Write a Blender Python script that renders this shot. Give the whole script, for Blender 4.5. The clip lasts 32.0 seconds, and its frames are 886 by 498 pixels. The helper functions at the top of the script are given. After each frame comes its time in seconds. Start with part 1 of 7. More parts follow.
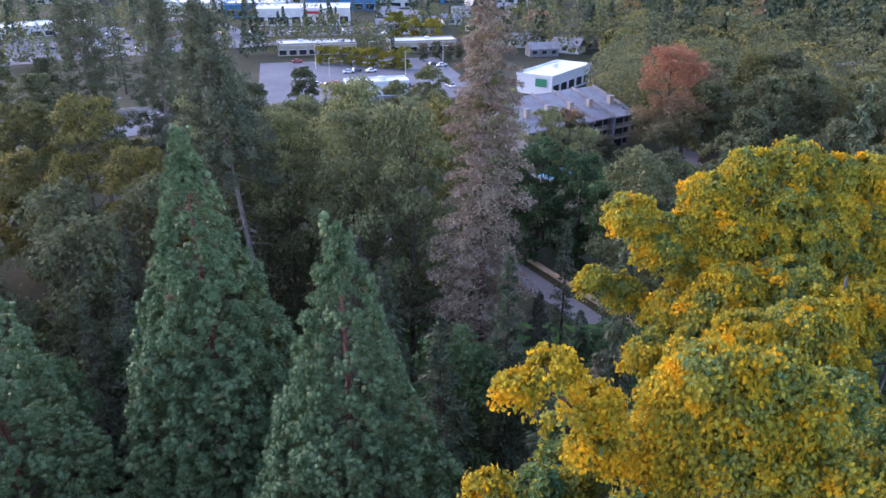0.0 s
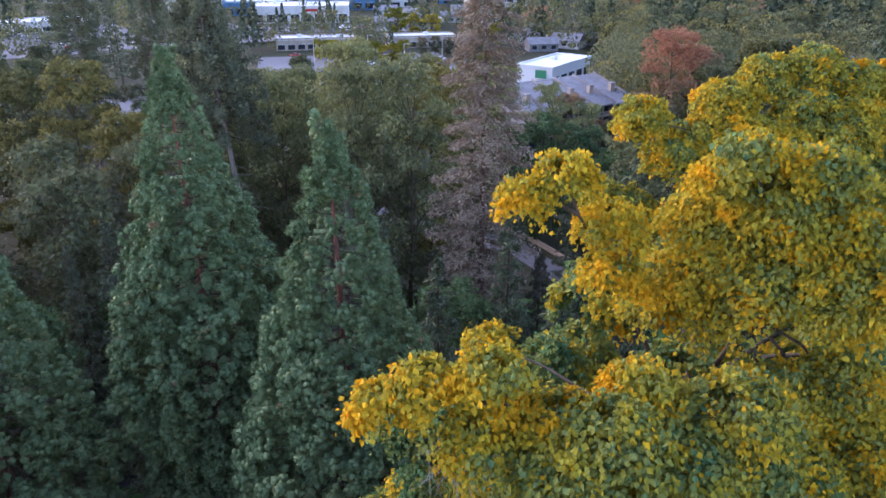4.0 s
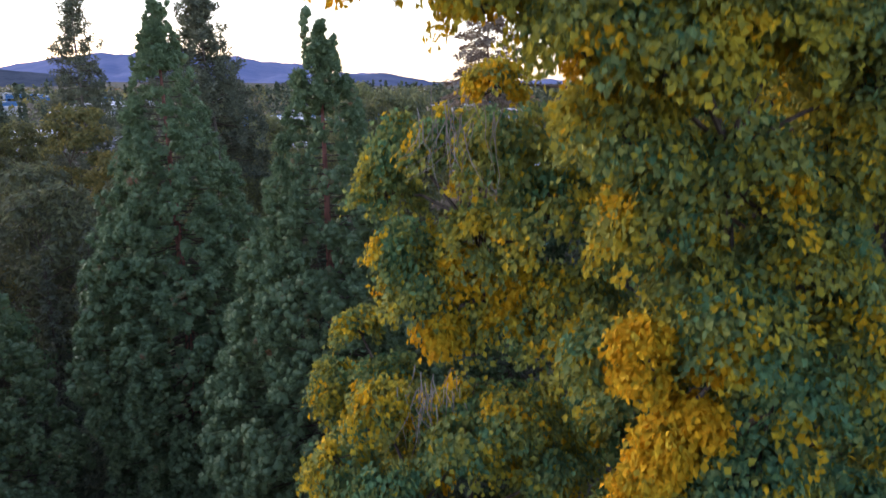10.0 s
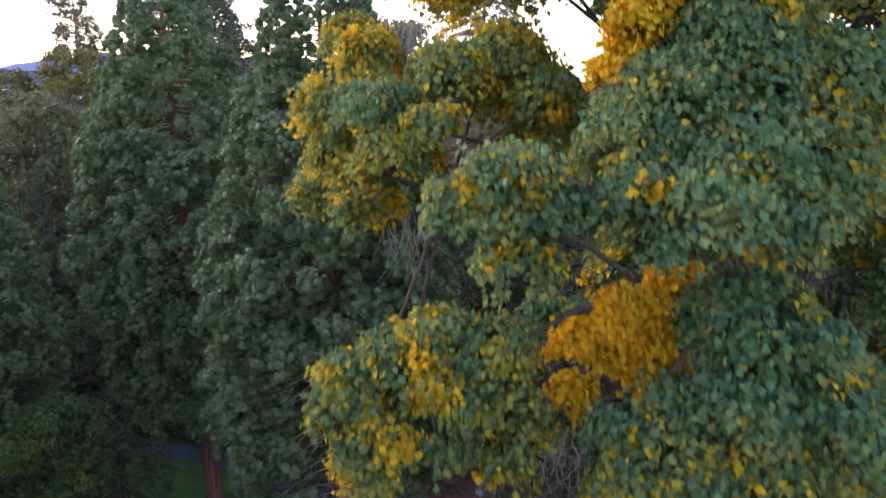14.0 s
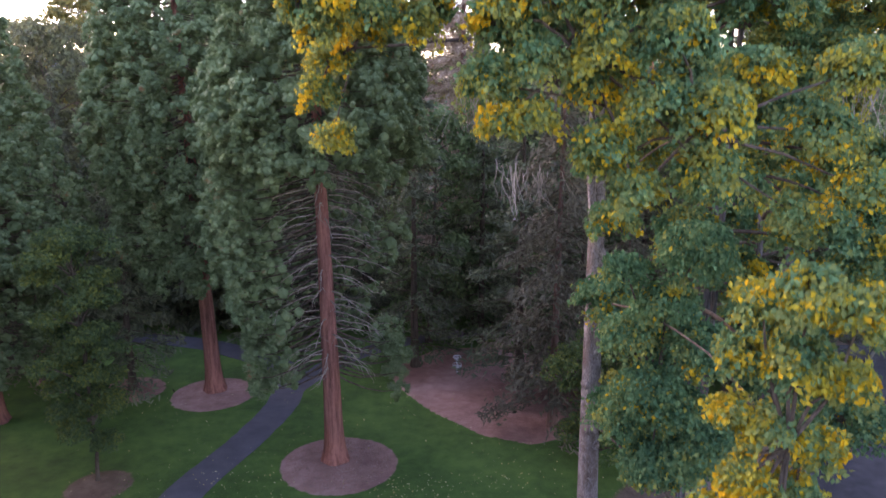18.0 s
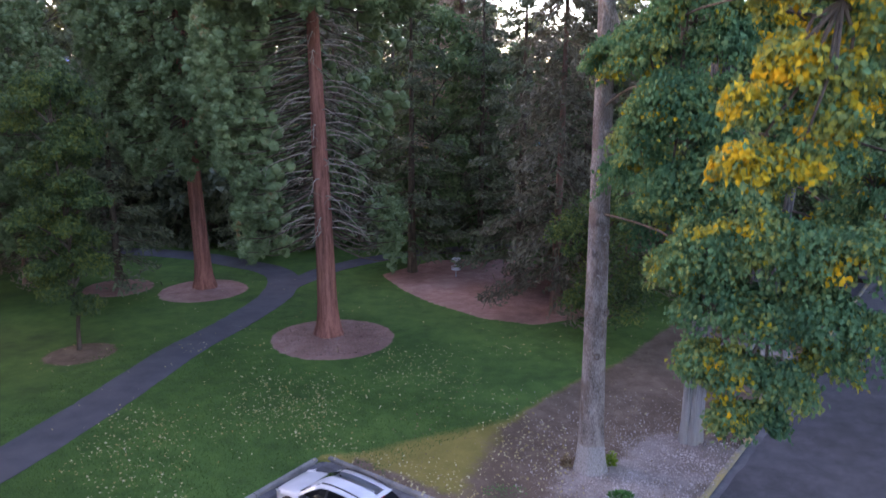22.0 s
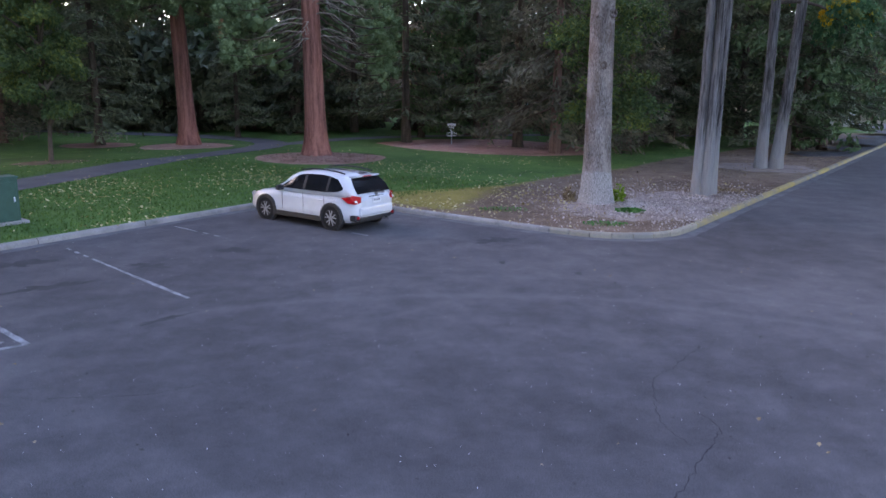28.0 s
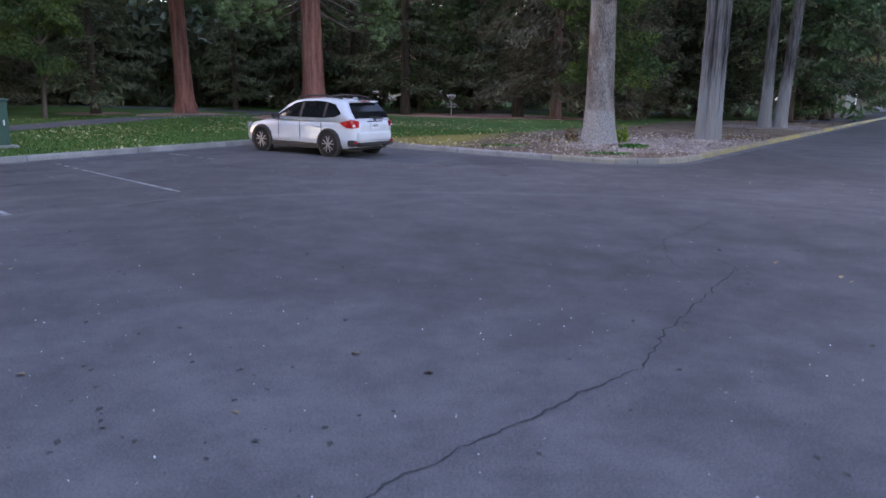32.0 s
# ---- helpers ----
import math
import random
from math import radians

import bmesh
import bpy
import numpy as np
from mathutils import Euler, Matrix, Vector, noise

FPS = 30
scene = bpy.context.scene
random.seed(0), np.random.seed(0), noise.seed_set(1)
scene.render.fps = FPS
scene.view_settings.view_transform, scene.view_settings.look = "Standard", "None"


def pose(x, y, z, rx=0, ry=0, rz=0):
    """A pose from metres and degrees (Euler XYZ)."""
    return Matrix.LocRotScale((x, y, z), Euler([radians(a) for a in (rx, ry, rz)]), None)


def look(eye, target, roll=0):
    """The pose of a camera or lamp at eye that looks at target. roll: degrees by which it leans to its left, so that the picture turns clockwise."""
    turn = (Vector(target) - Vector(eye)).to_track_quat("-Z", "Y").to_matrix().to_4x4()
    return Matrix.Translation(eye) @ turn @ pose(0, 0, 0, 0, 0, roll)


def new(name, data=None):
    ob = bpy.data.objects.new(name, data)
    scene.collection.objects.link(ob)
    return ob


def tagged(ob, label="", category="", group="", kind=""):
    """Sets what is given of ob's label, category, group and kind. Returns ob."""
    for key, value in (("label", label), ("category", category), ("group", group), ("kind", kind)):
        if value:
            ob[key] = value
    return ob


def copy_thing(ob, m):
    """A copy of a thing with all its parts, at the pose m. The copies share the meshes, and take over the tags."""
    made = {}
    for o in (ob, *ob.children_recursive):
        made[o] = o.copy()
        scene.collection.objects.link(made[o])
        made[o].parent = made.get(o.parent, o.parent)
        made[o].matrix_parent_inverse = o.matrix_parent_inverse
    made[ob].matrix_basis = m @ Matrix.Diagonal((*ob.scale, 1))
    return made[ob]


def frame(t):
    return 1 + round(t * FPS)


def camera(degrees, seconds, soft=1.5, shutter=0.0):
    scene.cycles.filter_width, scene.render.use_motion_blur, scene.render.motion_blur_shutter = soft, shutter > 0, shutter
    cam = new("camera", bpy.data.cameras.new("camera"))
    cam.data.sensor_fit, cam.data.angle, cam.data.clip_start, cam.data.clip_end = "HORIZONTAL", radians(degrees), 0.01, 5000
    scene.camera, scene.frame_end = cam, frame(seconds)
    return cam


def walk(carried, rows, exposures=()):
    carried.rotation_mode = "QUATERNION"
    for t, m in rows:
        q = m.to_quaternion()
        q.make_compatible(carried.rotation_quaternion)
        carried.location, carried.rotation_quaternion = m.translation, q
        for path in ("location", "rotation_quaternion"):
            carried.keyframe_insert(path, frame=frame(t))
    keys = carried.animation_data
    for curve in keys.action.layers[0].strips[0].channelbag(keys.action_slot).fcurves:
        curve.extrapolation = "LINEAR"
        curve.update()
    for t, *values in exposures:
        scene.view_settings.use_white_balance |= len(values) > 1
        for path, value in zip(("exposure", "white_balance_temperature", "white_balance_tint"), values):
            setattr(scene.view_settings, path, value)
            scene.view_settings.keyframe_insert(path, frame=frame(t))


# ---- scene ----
cam = camera(61.0, 32.0, 1.5, 0.7)
METRES, EYE, TILT, LEAN, TURN = 51.0, 49.82, -23.3, 0.0, 0.0
ROWS = [
    (0.0, 0.0, 0.0, 0.0, 0.0, 0.0, -0.0),
    (0.5, -0.0, 0.0044, -0.0093, -0.02, 0.02, -0.03),
    (1.0, 0.0002, 0.0097, -0.0202, -0.03, 0.04, -0.04),
    (1.5, 0.0002, 0.0145, -0.0308, -0.05, 0.05, -0.03),
    (2.0, 0.0004, 0.0195, -0.0413, -0.06, 0.06, -0.04),
    (2.5, 0.0007, 0.0254, -0.0523, -0.05, 0.07, -0.05),
    (3.0, 0.0006, 0.0315, -0.0645, -0.07, 0.09, -0.06),
    (3.5, 0.0008, 0.0374, -0.0768, -0.08, 0.1, -0.07),
    (4.0, 0.001, 0.044, -0.0893, -0.07, 0.49, -0.06),
    (4.5, 0.0014, 0.0518, -0.1032, -0.0, 5.53, -0.12),
    (6.5, 0.0023, 0.0812, -0.1583, 0.04, 9.73, -0.53),
    (7.0, 0.0025, 0.087, -0.1722, 0.04, 9.79, -0.5),
    (7.5, 0.0029, 0.0928, -0.1863, 0.05, 9.84, -0.51),
    (8.0, 0.0031, 0.0982, -0.2003, 0.05, 9.84, -0.46),
    (8.5, 0.0033, 0.1033, -0.214, 0.05, 9.85, -0.45),
    (9.0, 0.0037, 0.1097, -0.2277, 0.02, 9.91, -0.45),
    (9.5, 0.0038, 0.1163, -0.2414, 0.01, 9.91, -0.4),
    (10.0, 0.0041, 0.1233, -0.2558, 0.01, 9.94, -0.42),
    (10.5, 0.0044, 0.1302, -0.2699, 0.04, 9.93, -0.38),
    (11.0, 0.0049, 0.1368, -0.2844, 0.06, 9.96, -0.38),
    (11.5, 0.0049, 0.1437, -0.2989, 0.01, 9.99, -0.45),
    (12.0, 0.0049, 0.1499, -0.3126, 0.01, 9.95, -0.4),
    (12.5, 0.0052, 0.1561, -0.3276, -0.01, 9.97, -0.43),
    (13.0, 0.0058, 0.1594, -0.3458, 0.0, 9.95, -0.39),
    (13.5, 0.0068, 0.157, -0.3655, -0.02, 9.96, -0.34),
    (14.0, 0.0085, 0.1508, -0.3863, -0.02, 9.98, -0.3),
    (14.5, 0.0108, 0.1417, -0.4082, -0.02, 10.0, -0.3),
    (15.0, 0.0138, 0.1315, -0.4305, -0.02, 10.02, -0.29),
    (15.5, 0.0176, 0.1218, -0.4526, -0.03, 10.02, -0.27),
    (17.5, 0.035, 0.087, -0.5398, -0.05, 9.94, -0.24),
    (18.0, 0.0378, 0.0917, -0.5557, -0.08, 9.94, -0.22),
    (18.5, 0.0397, 0.0987, -0.5716, -0.11, 9.94, -0.2),
    (19.0, 0.0405, 0.1066, -0.5875, -0.11, 9.96, -0.2),
    (19.5, 0.0394, 0.115, -0.6043, -0.11, 9.99, -0.2),
    (20.0, 0.0376, 0.1234, -0.6223, -0.16, 9.99, -0.2),
    (20.5, 0.0369, 0.1316, -0.6404, -0.17, 10.02, -0.22),
    (21.0, 0.0361, 0.1392, -0.6585, -0.21, 10.05, -0.24),
    (21.5, 0.0366, 0.1465, -0.6765, -0.21, 10.09, -0.26),
    (22.0, 0.0376, 0.1532, -0.6949, -0.26, 10.13, -0.28),
    (22.5, 0.0381, 0.1595, -0.7126, -0.28, 10.14, -0.26),
    (23.0, 0.0384, 0.1667, -0.73, -0.32, 10.18, -0.25),
    (23.5, 0.0386, 0.1751, -0.7475, -0.33, 10.23, -0.28),
    (24.0, 0.0381, 0.1835, -0.7653, -0.39, 10.28, -0.32),
    (24.5, 0.0386, 0.1923, -0.783, -0.4, 10.33, -0.36),
    (25.0, 0.0386, 0.2002, -0.7992, -0.44, 10.4, -0.39),
    (25.5, 0.0388, 0.208, -0.8152, -0.47, 10.45, -0.4),
    (26.0, 0.0389, 0.2151, -0.8314, -0.5, 10.5, -0.47),
    (26.5, 0.0383, 0.2206, -0.8459, -0.53, 10.58, -0.53),
    (28.5, 0.0426, 0.2326, -0.8836, -0.57, 10.65, -0.43),
    (29.0, 0.0431, 0.2348, -0.8881, -0.59, 10.65, -0.44),
    (29.5, 0.0429, 0.2372, -0.8922, -0.62, 10.66, -0.47),
    (30.0, 0.0425, 0.2397, -0.8966, -0.63, 10.66, -0.49),
    (30.5, 0.042, 0.2417, -0.9012, -0.65, 10.67, -0.53),
    (31.0, 0.0416, 0.2433, -0.9057, -0.66, 10.68, -0.56),
    (31.5, 0.0414, 0.2453, -0.9097, -0.67, 10.69, -0.59),
    (32.0, 0.0415, 0.2468, -0.9137, -0.68, 10.71, -0.61),
]
walk(cam, [(t, pose(0, 0, EYE, TILT, LEAN, TURN) @ pose(METRES * x, METRES * y, METRES * z, 90 + pitch, roll, yaw)) for t, x, y, z, yaw, pitch, roll in ROWS],
     [(0.0, 2.25, 6700, 31), (4.0, 2.25, 6800, 31), (6.5, 0.75, 6800, 31), (9.0, 1.35, 7000, 31), (11.0, 1.85, 7200, 35), (12.5, 2.0, 7400, 40), (14.0, 2.32, 7550, 41), (15.0, 2.9, 7650, 42), (18.0, 3.1, 7750, 44), (20.0, 3.1, 7600, 40), (23.0, 3.2, 7450, 36), (26.0, 3.3, 7350, 32), (29.0, 3.15, 7650, 31), (32.0, 3.1, 7900, 31)])

# world, sun and exposure
world = bpy.data.worlds.new("world")
scene.world = world
world.use_nodes = True
wn = world.node_tree.nodes
sky = wn.new("ShaderNodeTexSky")
sky.sky_type, sky.sun_disc = "NISHITA", False
sky.sun_elevation, sky.sun_rotation = radians(22.0), radians(-60.0)
sky.air_density, sky.dust_density, sky.ozone_density = 1.0, 0.6, 3.0
wn["Background"].inputs["Strength"].default_value = 0.15
world.node_tree.links.new(sky.outputs["Color"], wn["Background"].inputs["Color"])
sun = new("sun", bpy.data.lights.new("sun", "SUN"))
sun.data.energy, sun.data.angle, sun.data.color = 0.6, radians(40.0), (1.0, 0.93, 0.9)
sun.matrix_world = look((-80, 46, 37.3), (0, 0, 0))


# ---------- materials ----------
def material(name, rough=0.8, metal=0.0, spec=0.3):
    m = bpy.data.materials.new(name)
    m.use_nodes = True
    b = m.node_tree.nodes["Principled BSDF"]
    b.inputs["Roughness"].default_value, b.inputs["Metallic"].default_value = rough, metal
    b.inputs["Specular IOR Level"].default_value = spec
    return m, m.node_tree.nodes, m.node_tree.links, b


def ramp(nodes, stops):
    r = nodes.new("ShaderNodeValToRGB")
    e = r.color_ramp.elements
    while len(e) < len(stops):
        e.new(0.5)
    for el, (p, c) in zip(e, stops):
        el.position, el.color = p, (*c, 1)
    return r


def noise_tex(nodes, links, scale, detail=4.0, rough=0.6, stretch=None, space="Object"):
    n = nodes.new("ShaderNodeTexNoise")
    n.inputs["Scale"].default_value, n.inputs["Detail"].default_value, n.inputs["Roughness"].default_value = scale, detail, rough
    if space == "Position":
        src = nodes.new("ShaderNodeNewGeometry").outputs["Position"]
    else:
        src = nodes.new("ShaderNodeTexCoord").outputs["Object"]
    if stretch:
        mp = nodes.new("ShaderNodeMapping")
        mp.inputs["Scale"].default_value = stretch
        links.new(src, mp.inputs["Vector"])
        src = mp.outputs["Vector"]
    links.new(src, n.inputs["Vector"])
    return n


def math_node(nodes, links, op, a, b):
    m = nodes.new("ShaderNodeMath")
    m.operation = op
    for i, v in enumerate((a, b)):
        if isinstance(v, (int, float)):
            m.inputs[i].default_value = v
        else:
            links.new(v, m.inputs[i])
    return m.outputs[0]


def mix_col(nodes, links, fac, a, b, blend="MIX"):
    m = nodes.new("ShaderNodeMix")
    m.data_type, m.blend_type = "RGBA", blend
    for sock, v in ((m.inputs[0], fac), (m.inputs[6], a), (m.inputs[7], b)):
        if isinstance(v, (int, float)):
            sock.default_value = v
        elif isinstance(v, tuple):
            sock.default_value = (*v, 1)
        else:
            links.new(v, sock)
    return m.outputs[2]


def bump(nodes, links, bsdf, height, strength=0.5, dist=0.02):
    b = nodes.new("ShaderNodeBump")
    b.inputs["Strength"].default_value, b.inputs["Distance"].default_value = strength, dist
    links.new(height, b.inputs["Height"])
    links.new(b.outputs["Normal"], bsdf.inputs["Normal"])


def surface(name, dark, light, scale=3.0, fine=40.0, rough=0.8, metal=0.0, spec=0.3, relief=0.3, dist=0.02, stretch=None, objrand=0.0, washed=None, grain=0.35):
    """A mottled surface: broad stains, fine grain, relief."""
    m, n, l, b = material(name, rough, metal, spec)
    a, f = noise_tex(n, l, scale, 5, 0.6, stretch), noise_tex(n, l, fine, 3, 0.6, stretch)
    v = math_node(n, l, "ADD", math_node(n, l, "MULTIPLY", a.outputs["Fac"], 1.0 - grain), math_node(n, l, "MULTIPLY", f.outputs["Fac"], grain))
    if objrand:
        o = n.new("ShaderNodeObjectInfo")
        v = math_node(n, l, "ADD", v, math_node(n, l, "MULTIPLY", math_node(n, l, "SUBTRACT", o.outputs["Random"], 0.5), objrand))
    r = ramp(n, [(0.36, dark), (0.64, light)])
    l.new(v, r.inputs["Fac"])
    col = r.outputs["Color"]
    if washed:
        # bark bleached by sprinklers up to a ragged height
        top, pale = washed
        sp = n.new("ShaderNodeSeparateXYZ")
        l.new(n.new("ShaderNodeTexCoord").outputs["Object"], sp.inputs[0])
        mr = n.new("ShaderNodeMapRange")
        mr.inputs[1].default_value, mr.inputs[2].default_value, mr.inputs[3].default_value, mr.inputs[4].default_value = top + 0.5, top - 0.5, 0.0, 0.75
        l.new(math_node(n, l, "ADD", sp.outputs["Z"], math_node(n, l, "MULTIPLY", math_node(n, l, "SUBTRACT", v, 0.5), -1.8)), mr.inputs[0])
        col = mix_col(n, l, mr.outputs[0], col, pale)
    l.new(col, b.inputs["Base Color"])
    if relief:
        bump(n, l, b, v, relief, dist)
    return m


def plain(name, col, rough=0.5, metal=0.0, spec=0.4, emit=0.0):
    m, n, l, b = material(name, rough, metal, spec)
    f = noise_tex(n, l, 6.0, 4)
    k = tuple(c * 0.82 for c in col)
    r = ramp(n, [(0.35, k), (0.65, col)])
    l.new(f.outputs["Fac"], r.inputs["Fac"])
    l.new(r.outputs["Color"], b.inputs["Base Color"])
    if emit:
        b.inputs["Emission Color"].default_value = (*col, 1)
        b.inputs["Emission Strength"].default_value = emit
    return m


def foliage(name, stops, patch=0.25, spread=0.5, through_light=0.3, objrand=0.0, rough=0.55, rise=None, spec=0.2):
    """Leaves: colour by patches through the crown and by chance from leaf to leaf."""
    m, n, l, b = material(name, rough, 0, spec)
    a = noise_tex(n, l, patch, 3, 0.65, None, "Object")
    g = n.new("ShaderNodeNewGeometry")
    v = math_node(n, l, "ADD", a.outputs["Fac"], math_node(n, l, "MULTIPLY", math_node(n, l, "SUBTRACT", g.outputs["Random Per Island"], 0.5), spread))
    if objrand:
        o = n.new("ShaderNodeObjectInfo")
        v = math_node(n, l, "ADD", v, math_node(n, l, "MULTIPLY", math_node(n, l, "SUBTRACT", o.outputs["Random"], 0.5), objrand))
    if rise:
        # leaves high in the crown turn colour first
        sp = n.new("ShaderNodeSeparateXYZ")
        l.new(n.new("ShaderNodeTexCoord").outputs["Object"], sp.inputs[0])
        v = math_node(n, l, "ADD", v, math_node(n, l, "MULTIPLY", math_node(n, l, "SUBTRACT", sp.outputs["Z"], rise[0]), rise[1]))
    r = ramp(n, stops)
    l.new(v, r.inputs["Fac"])
    col = r.outputs["Color"]
    l.new(col, b.inputs["Base Color"])
    t = n.new("ShaderNodeBsdfTranslucent")
    l.new(col, t.inputs["Color"])
    mx = n.new("ShaderNodeMixShader")
    mx.inputs[0].default_value = through_light
    l.new(b.outputs[0], mx.inputs[1])
    l.new(t.outputs[0], mx.inputs[2])
    l.new(mx.outputs[0], n["Material Output"].inputs["Surface"])
    return m


def turning_leaf(name):
    """Tulip-tree leaves, from green to gold by how far each has turned."""
    m, n, l, b = material(name, 0.6, 0, 0.08)
    at = n.new("ShaderNodeAttribute")
    at.attribute_name = "turn"
    isl = n.new("ShaderNodeNewGeometry").outputs["Random Per Island"]
    patch = noise_tex(n, l, 0.55, 2, 0.5)
    v = math_node(n, l, "ADD", at.outputs["Fac"], math_node(n, l, "MULTIPLY", math_node(n, l, "SUBTRACT", patch.outputs["Fac"], 0.5), 0.35))
    r = ramp(n, [(0.08, (0.052, 0.142, 0.072)), (0.30, (0.108, 0.222, 0.098)), (0.46, (0.222, 0.252, 0.076)), (0.62, (0.385, 0.325, 0.040)), (0.78, (0.600, 0.390, 0.026)), (0.95, (0.690, 0.370, 0.018))])
    l.new(v, r.inputs["Fac"])
    shade = n.new("ShaderNodeHueSaturation")
    l.new(math_node(n, l, "ADD", math_node(n, l, "MULTIPLY", isl, 0.5), 0.75), shade.inputs["Value"])
    l.new(r.outputs["Color"], shade.inputs["Color"])
    col = shade.outputs["Color"]
    l.new(col, b.inputs["Base Color"])
    t = n.new("ShaderNodeBsdfTranslucent")
    l.new(col, t.inputs["Color"])
    mx = n.new("ShaderNodeMixShader")
    mx.inputs[0].default_value = 0.4
    l.new(b.outputs[0], mx.inputs[1])
    l.new(t.outputs[0], mx.inputs[2])
    l.new(mx.outputs[0], n["Material Output"].inputs["Surface"])
    return m


F_TULIP = turning_leaf("tulip_leaf")
F_SEQ = foliage("sequoia_needles", [(0.2, (0.072, 0.112, 0.056)), (0.45, (0.128, 0.188, 0.090)), (0.66, (0.19, 0.258, 0.126)), (0.72, (0.19, 0.20, 0.10)), (0.80, (0.30, 0.155, 0.085))], 0.7, 0.22, 0.12, spec=0.06)
F_DECID = foliage("dull_green_leaf", [(0.2, (0.08, 0.088, 0.05)), (0.5, (0.14, 0.152, 0.078)), (0.8, (0.215, 0.215, 0.10))], 0.12, 0.4, 0.3, 0.5, spec=0.1)
F_OLIVE = foliage("olive_leaf", [(0.2, (0.105, 0.108, 0.045)), (0.5, (0.18, 0.17, 0.06)), (0.8, (0.30, 0.24, 0.075))], 0.1, 0.4, 0.3, 0.5, spec=0.1)
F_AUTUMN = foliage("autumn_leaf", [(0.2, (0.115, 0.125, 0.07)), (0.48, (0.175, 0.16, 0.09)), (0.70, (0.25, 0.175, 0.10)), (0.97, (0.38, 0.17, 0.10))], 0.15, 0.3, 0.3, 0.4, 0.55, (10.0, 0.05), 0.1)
F_YELLOW = foliage("yellow_leaf", [(0.2, (0.16, 0.17, 0.03)), (0.5, (0.30, 0.26, 0.04)), (0.8, (0.44, 0.33, 0.05))], 0.15, 0.35, 0.3, 0.4, spec=0.1)
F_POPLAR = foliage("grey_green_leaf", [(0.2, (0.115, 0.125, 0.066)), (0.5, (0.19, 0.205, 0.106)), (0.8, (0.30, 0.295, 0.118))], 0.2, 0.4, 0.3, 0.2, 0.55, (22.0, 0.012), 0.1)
F_GREEN_TREE = foliage("fresh_green_leaf", [(0.2, (0.055, 0.095, 0.046)), (0.5, (0.095, 0.16, 0.075)), (0.8, (0.15, 0.22, 0.095))], 0.2, 0.4, 0.3, 0.3, spec=0.1)
F_FIR = foliage("fir_needles", [(0.2, (0.055, 0.072, 0.044)), (0.5, (0.105, 0.128, 0.076)), (0.8, (0.18, 0.20, 0.115))], 0.3, 0.4, 0.12, 0.3, spec=0.1)
F_SPRUCE = foliage("spruce_needles", [(0.2, (0.085, 0.078, 0.055)), (0.5, (0.155, 0.142, 0.098)), (0.8, (0.23, 0.205, 0.138))], 0.3, 0.4, 0.12, 0.25, spec=0.1)
F_BRIGHT_TREE = foliage("young_leaf", [(0.2, (0.045, 0.085, 0.036)), (0.5, (0.08, 0.14, 0.052)), (0.8, (0.20, 0.23, 0.05))], 0.5, 0.4, 0.3)
F_BROWN = foliage("dying_fir_needles", [(0.2, (0.19, 0.14, 0.105)), (0.5, (0.33, 0.24, 0.175)), (0.8, (0.42, 0.34, 0.235))], 0.2, 0.4, 0.12, 0.1, spec=0.1)
F_PINE = foliage("pine_needles", [(0.2, (0.075, 0.085, 0.055)), (0.5, (0.13, 0.145, 0.09)), (0.8, (0.20, 0.20, 0.12))], 0.3, 0.45, 0.12, 0.2, spec=0.1)
B_SEQ = surface("red_sequoia_bark", (0.11, 0.046, 0.038), (0.42, 0.175, 0.135), 1.2, 14, 0.9, 0, 0.1, 0.9, 0.05, (4, 4, 0.35))
B_TULIP = surface("grey_furrowed_bark", (0.085, 0.066, 0.058), (0.43, 0.37, 0.335), 0.9, 11, 0.95, 0, 0.05, 1.0, 0.12, (3.5, 3.5, 0.9), 0.0, (1.0, (0.33, 0.295, 0.265)), 0.55)
tn, tl = B_TULIP.node_tree.nodes, B_TULIP.node_tree.links
tb = tn["Principled BSDF"]
old = tb.inputs["Base Color"].links[0].from_socket
pm = ramp(tn, [(0.50, (0, 0, 0)), (0.60, (1, 1, 1))])
tl.new(noise_tex(tn, tl, 0.9, 5, 0.7, (1.6, 1.6, 0.7)).outputs["Fac"], pm.inputs["Fac"])
tl.new(mix_col(tn, tl, math_node(tn, tl, "MULTIPLY", pm.outputs["Color"], 0.6), old, (0.135, 0.088, 0.07)), tb.inputs["Base Color"])
# a pale tide mark of dried sprinkler water round the foot
old = tb.inputs["Base Color"].links[0].from_socket
sep = tn.new("ShaderNodeSeparateXYZ")
tl.new(tn.new("ShaderNodeNewGeometry").outputs["Position"], sep.inputs[0])
edge = math_node(tn, tl, "ADD", sep.outputs["Z"], math_node(tn, tl, "MULTIPLY", noise_tex(tn, tl, 5.0, 4).outputs["Fac"], 0.3))
tide = ramp(tn, [(0.0, (1, 1, 1)), (0.98, (1, 1, 1)), (1.0, (0, 0, 0))])
tl.new(math_node(tn, tl, "MULTIPLY", edge, 1 / 1.35), tide.inputs["Fac"])
grit_n = noise_tex(tn, tl, 14.0, 4, 0.7, (3.5, 3.5, 0.9))
chalk = ramp(tn, [(0.35, (0.16, 0.145, 0.14)), (0.6, (0.50, 0.475, 0.46))])
tl.new(grit_n.outputs["Fac"], chalk.inputs["Fac"])
tl.new(mix_col(tn, tl, math_node(tn, tl, "MULTIPLY", tide.outputs["Color"], 0.85), old, chalk.outputs["Color"]), tb.inputs["Base Color"])
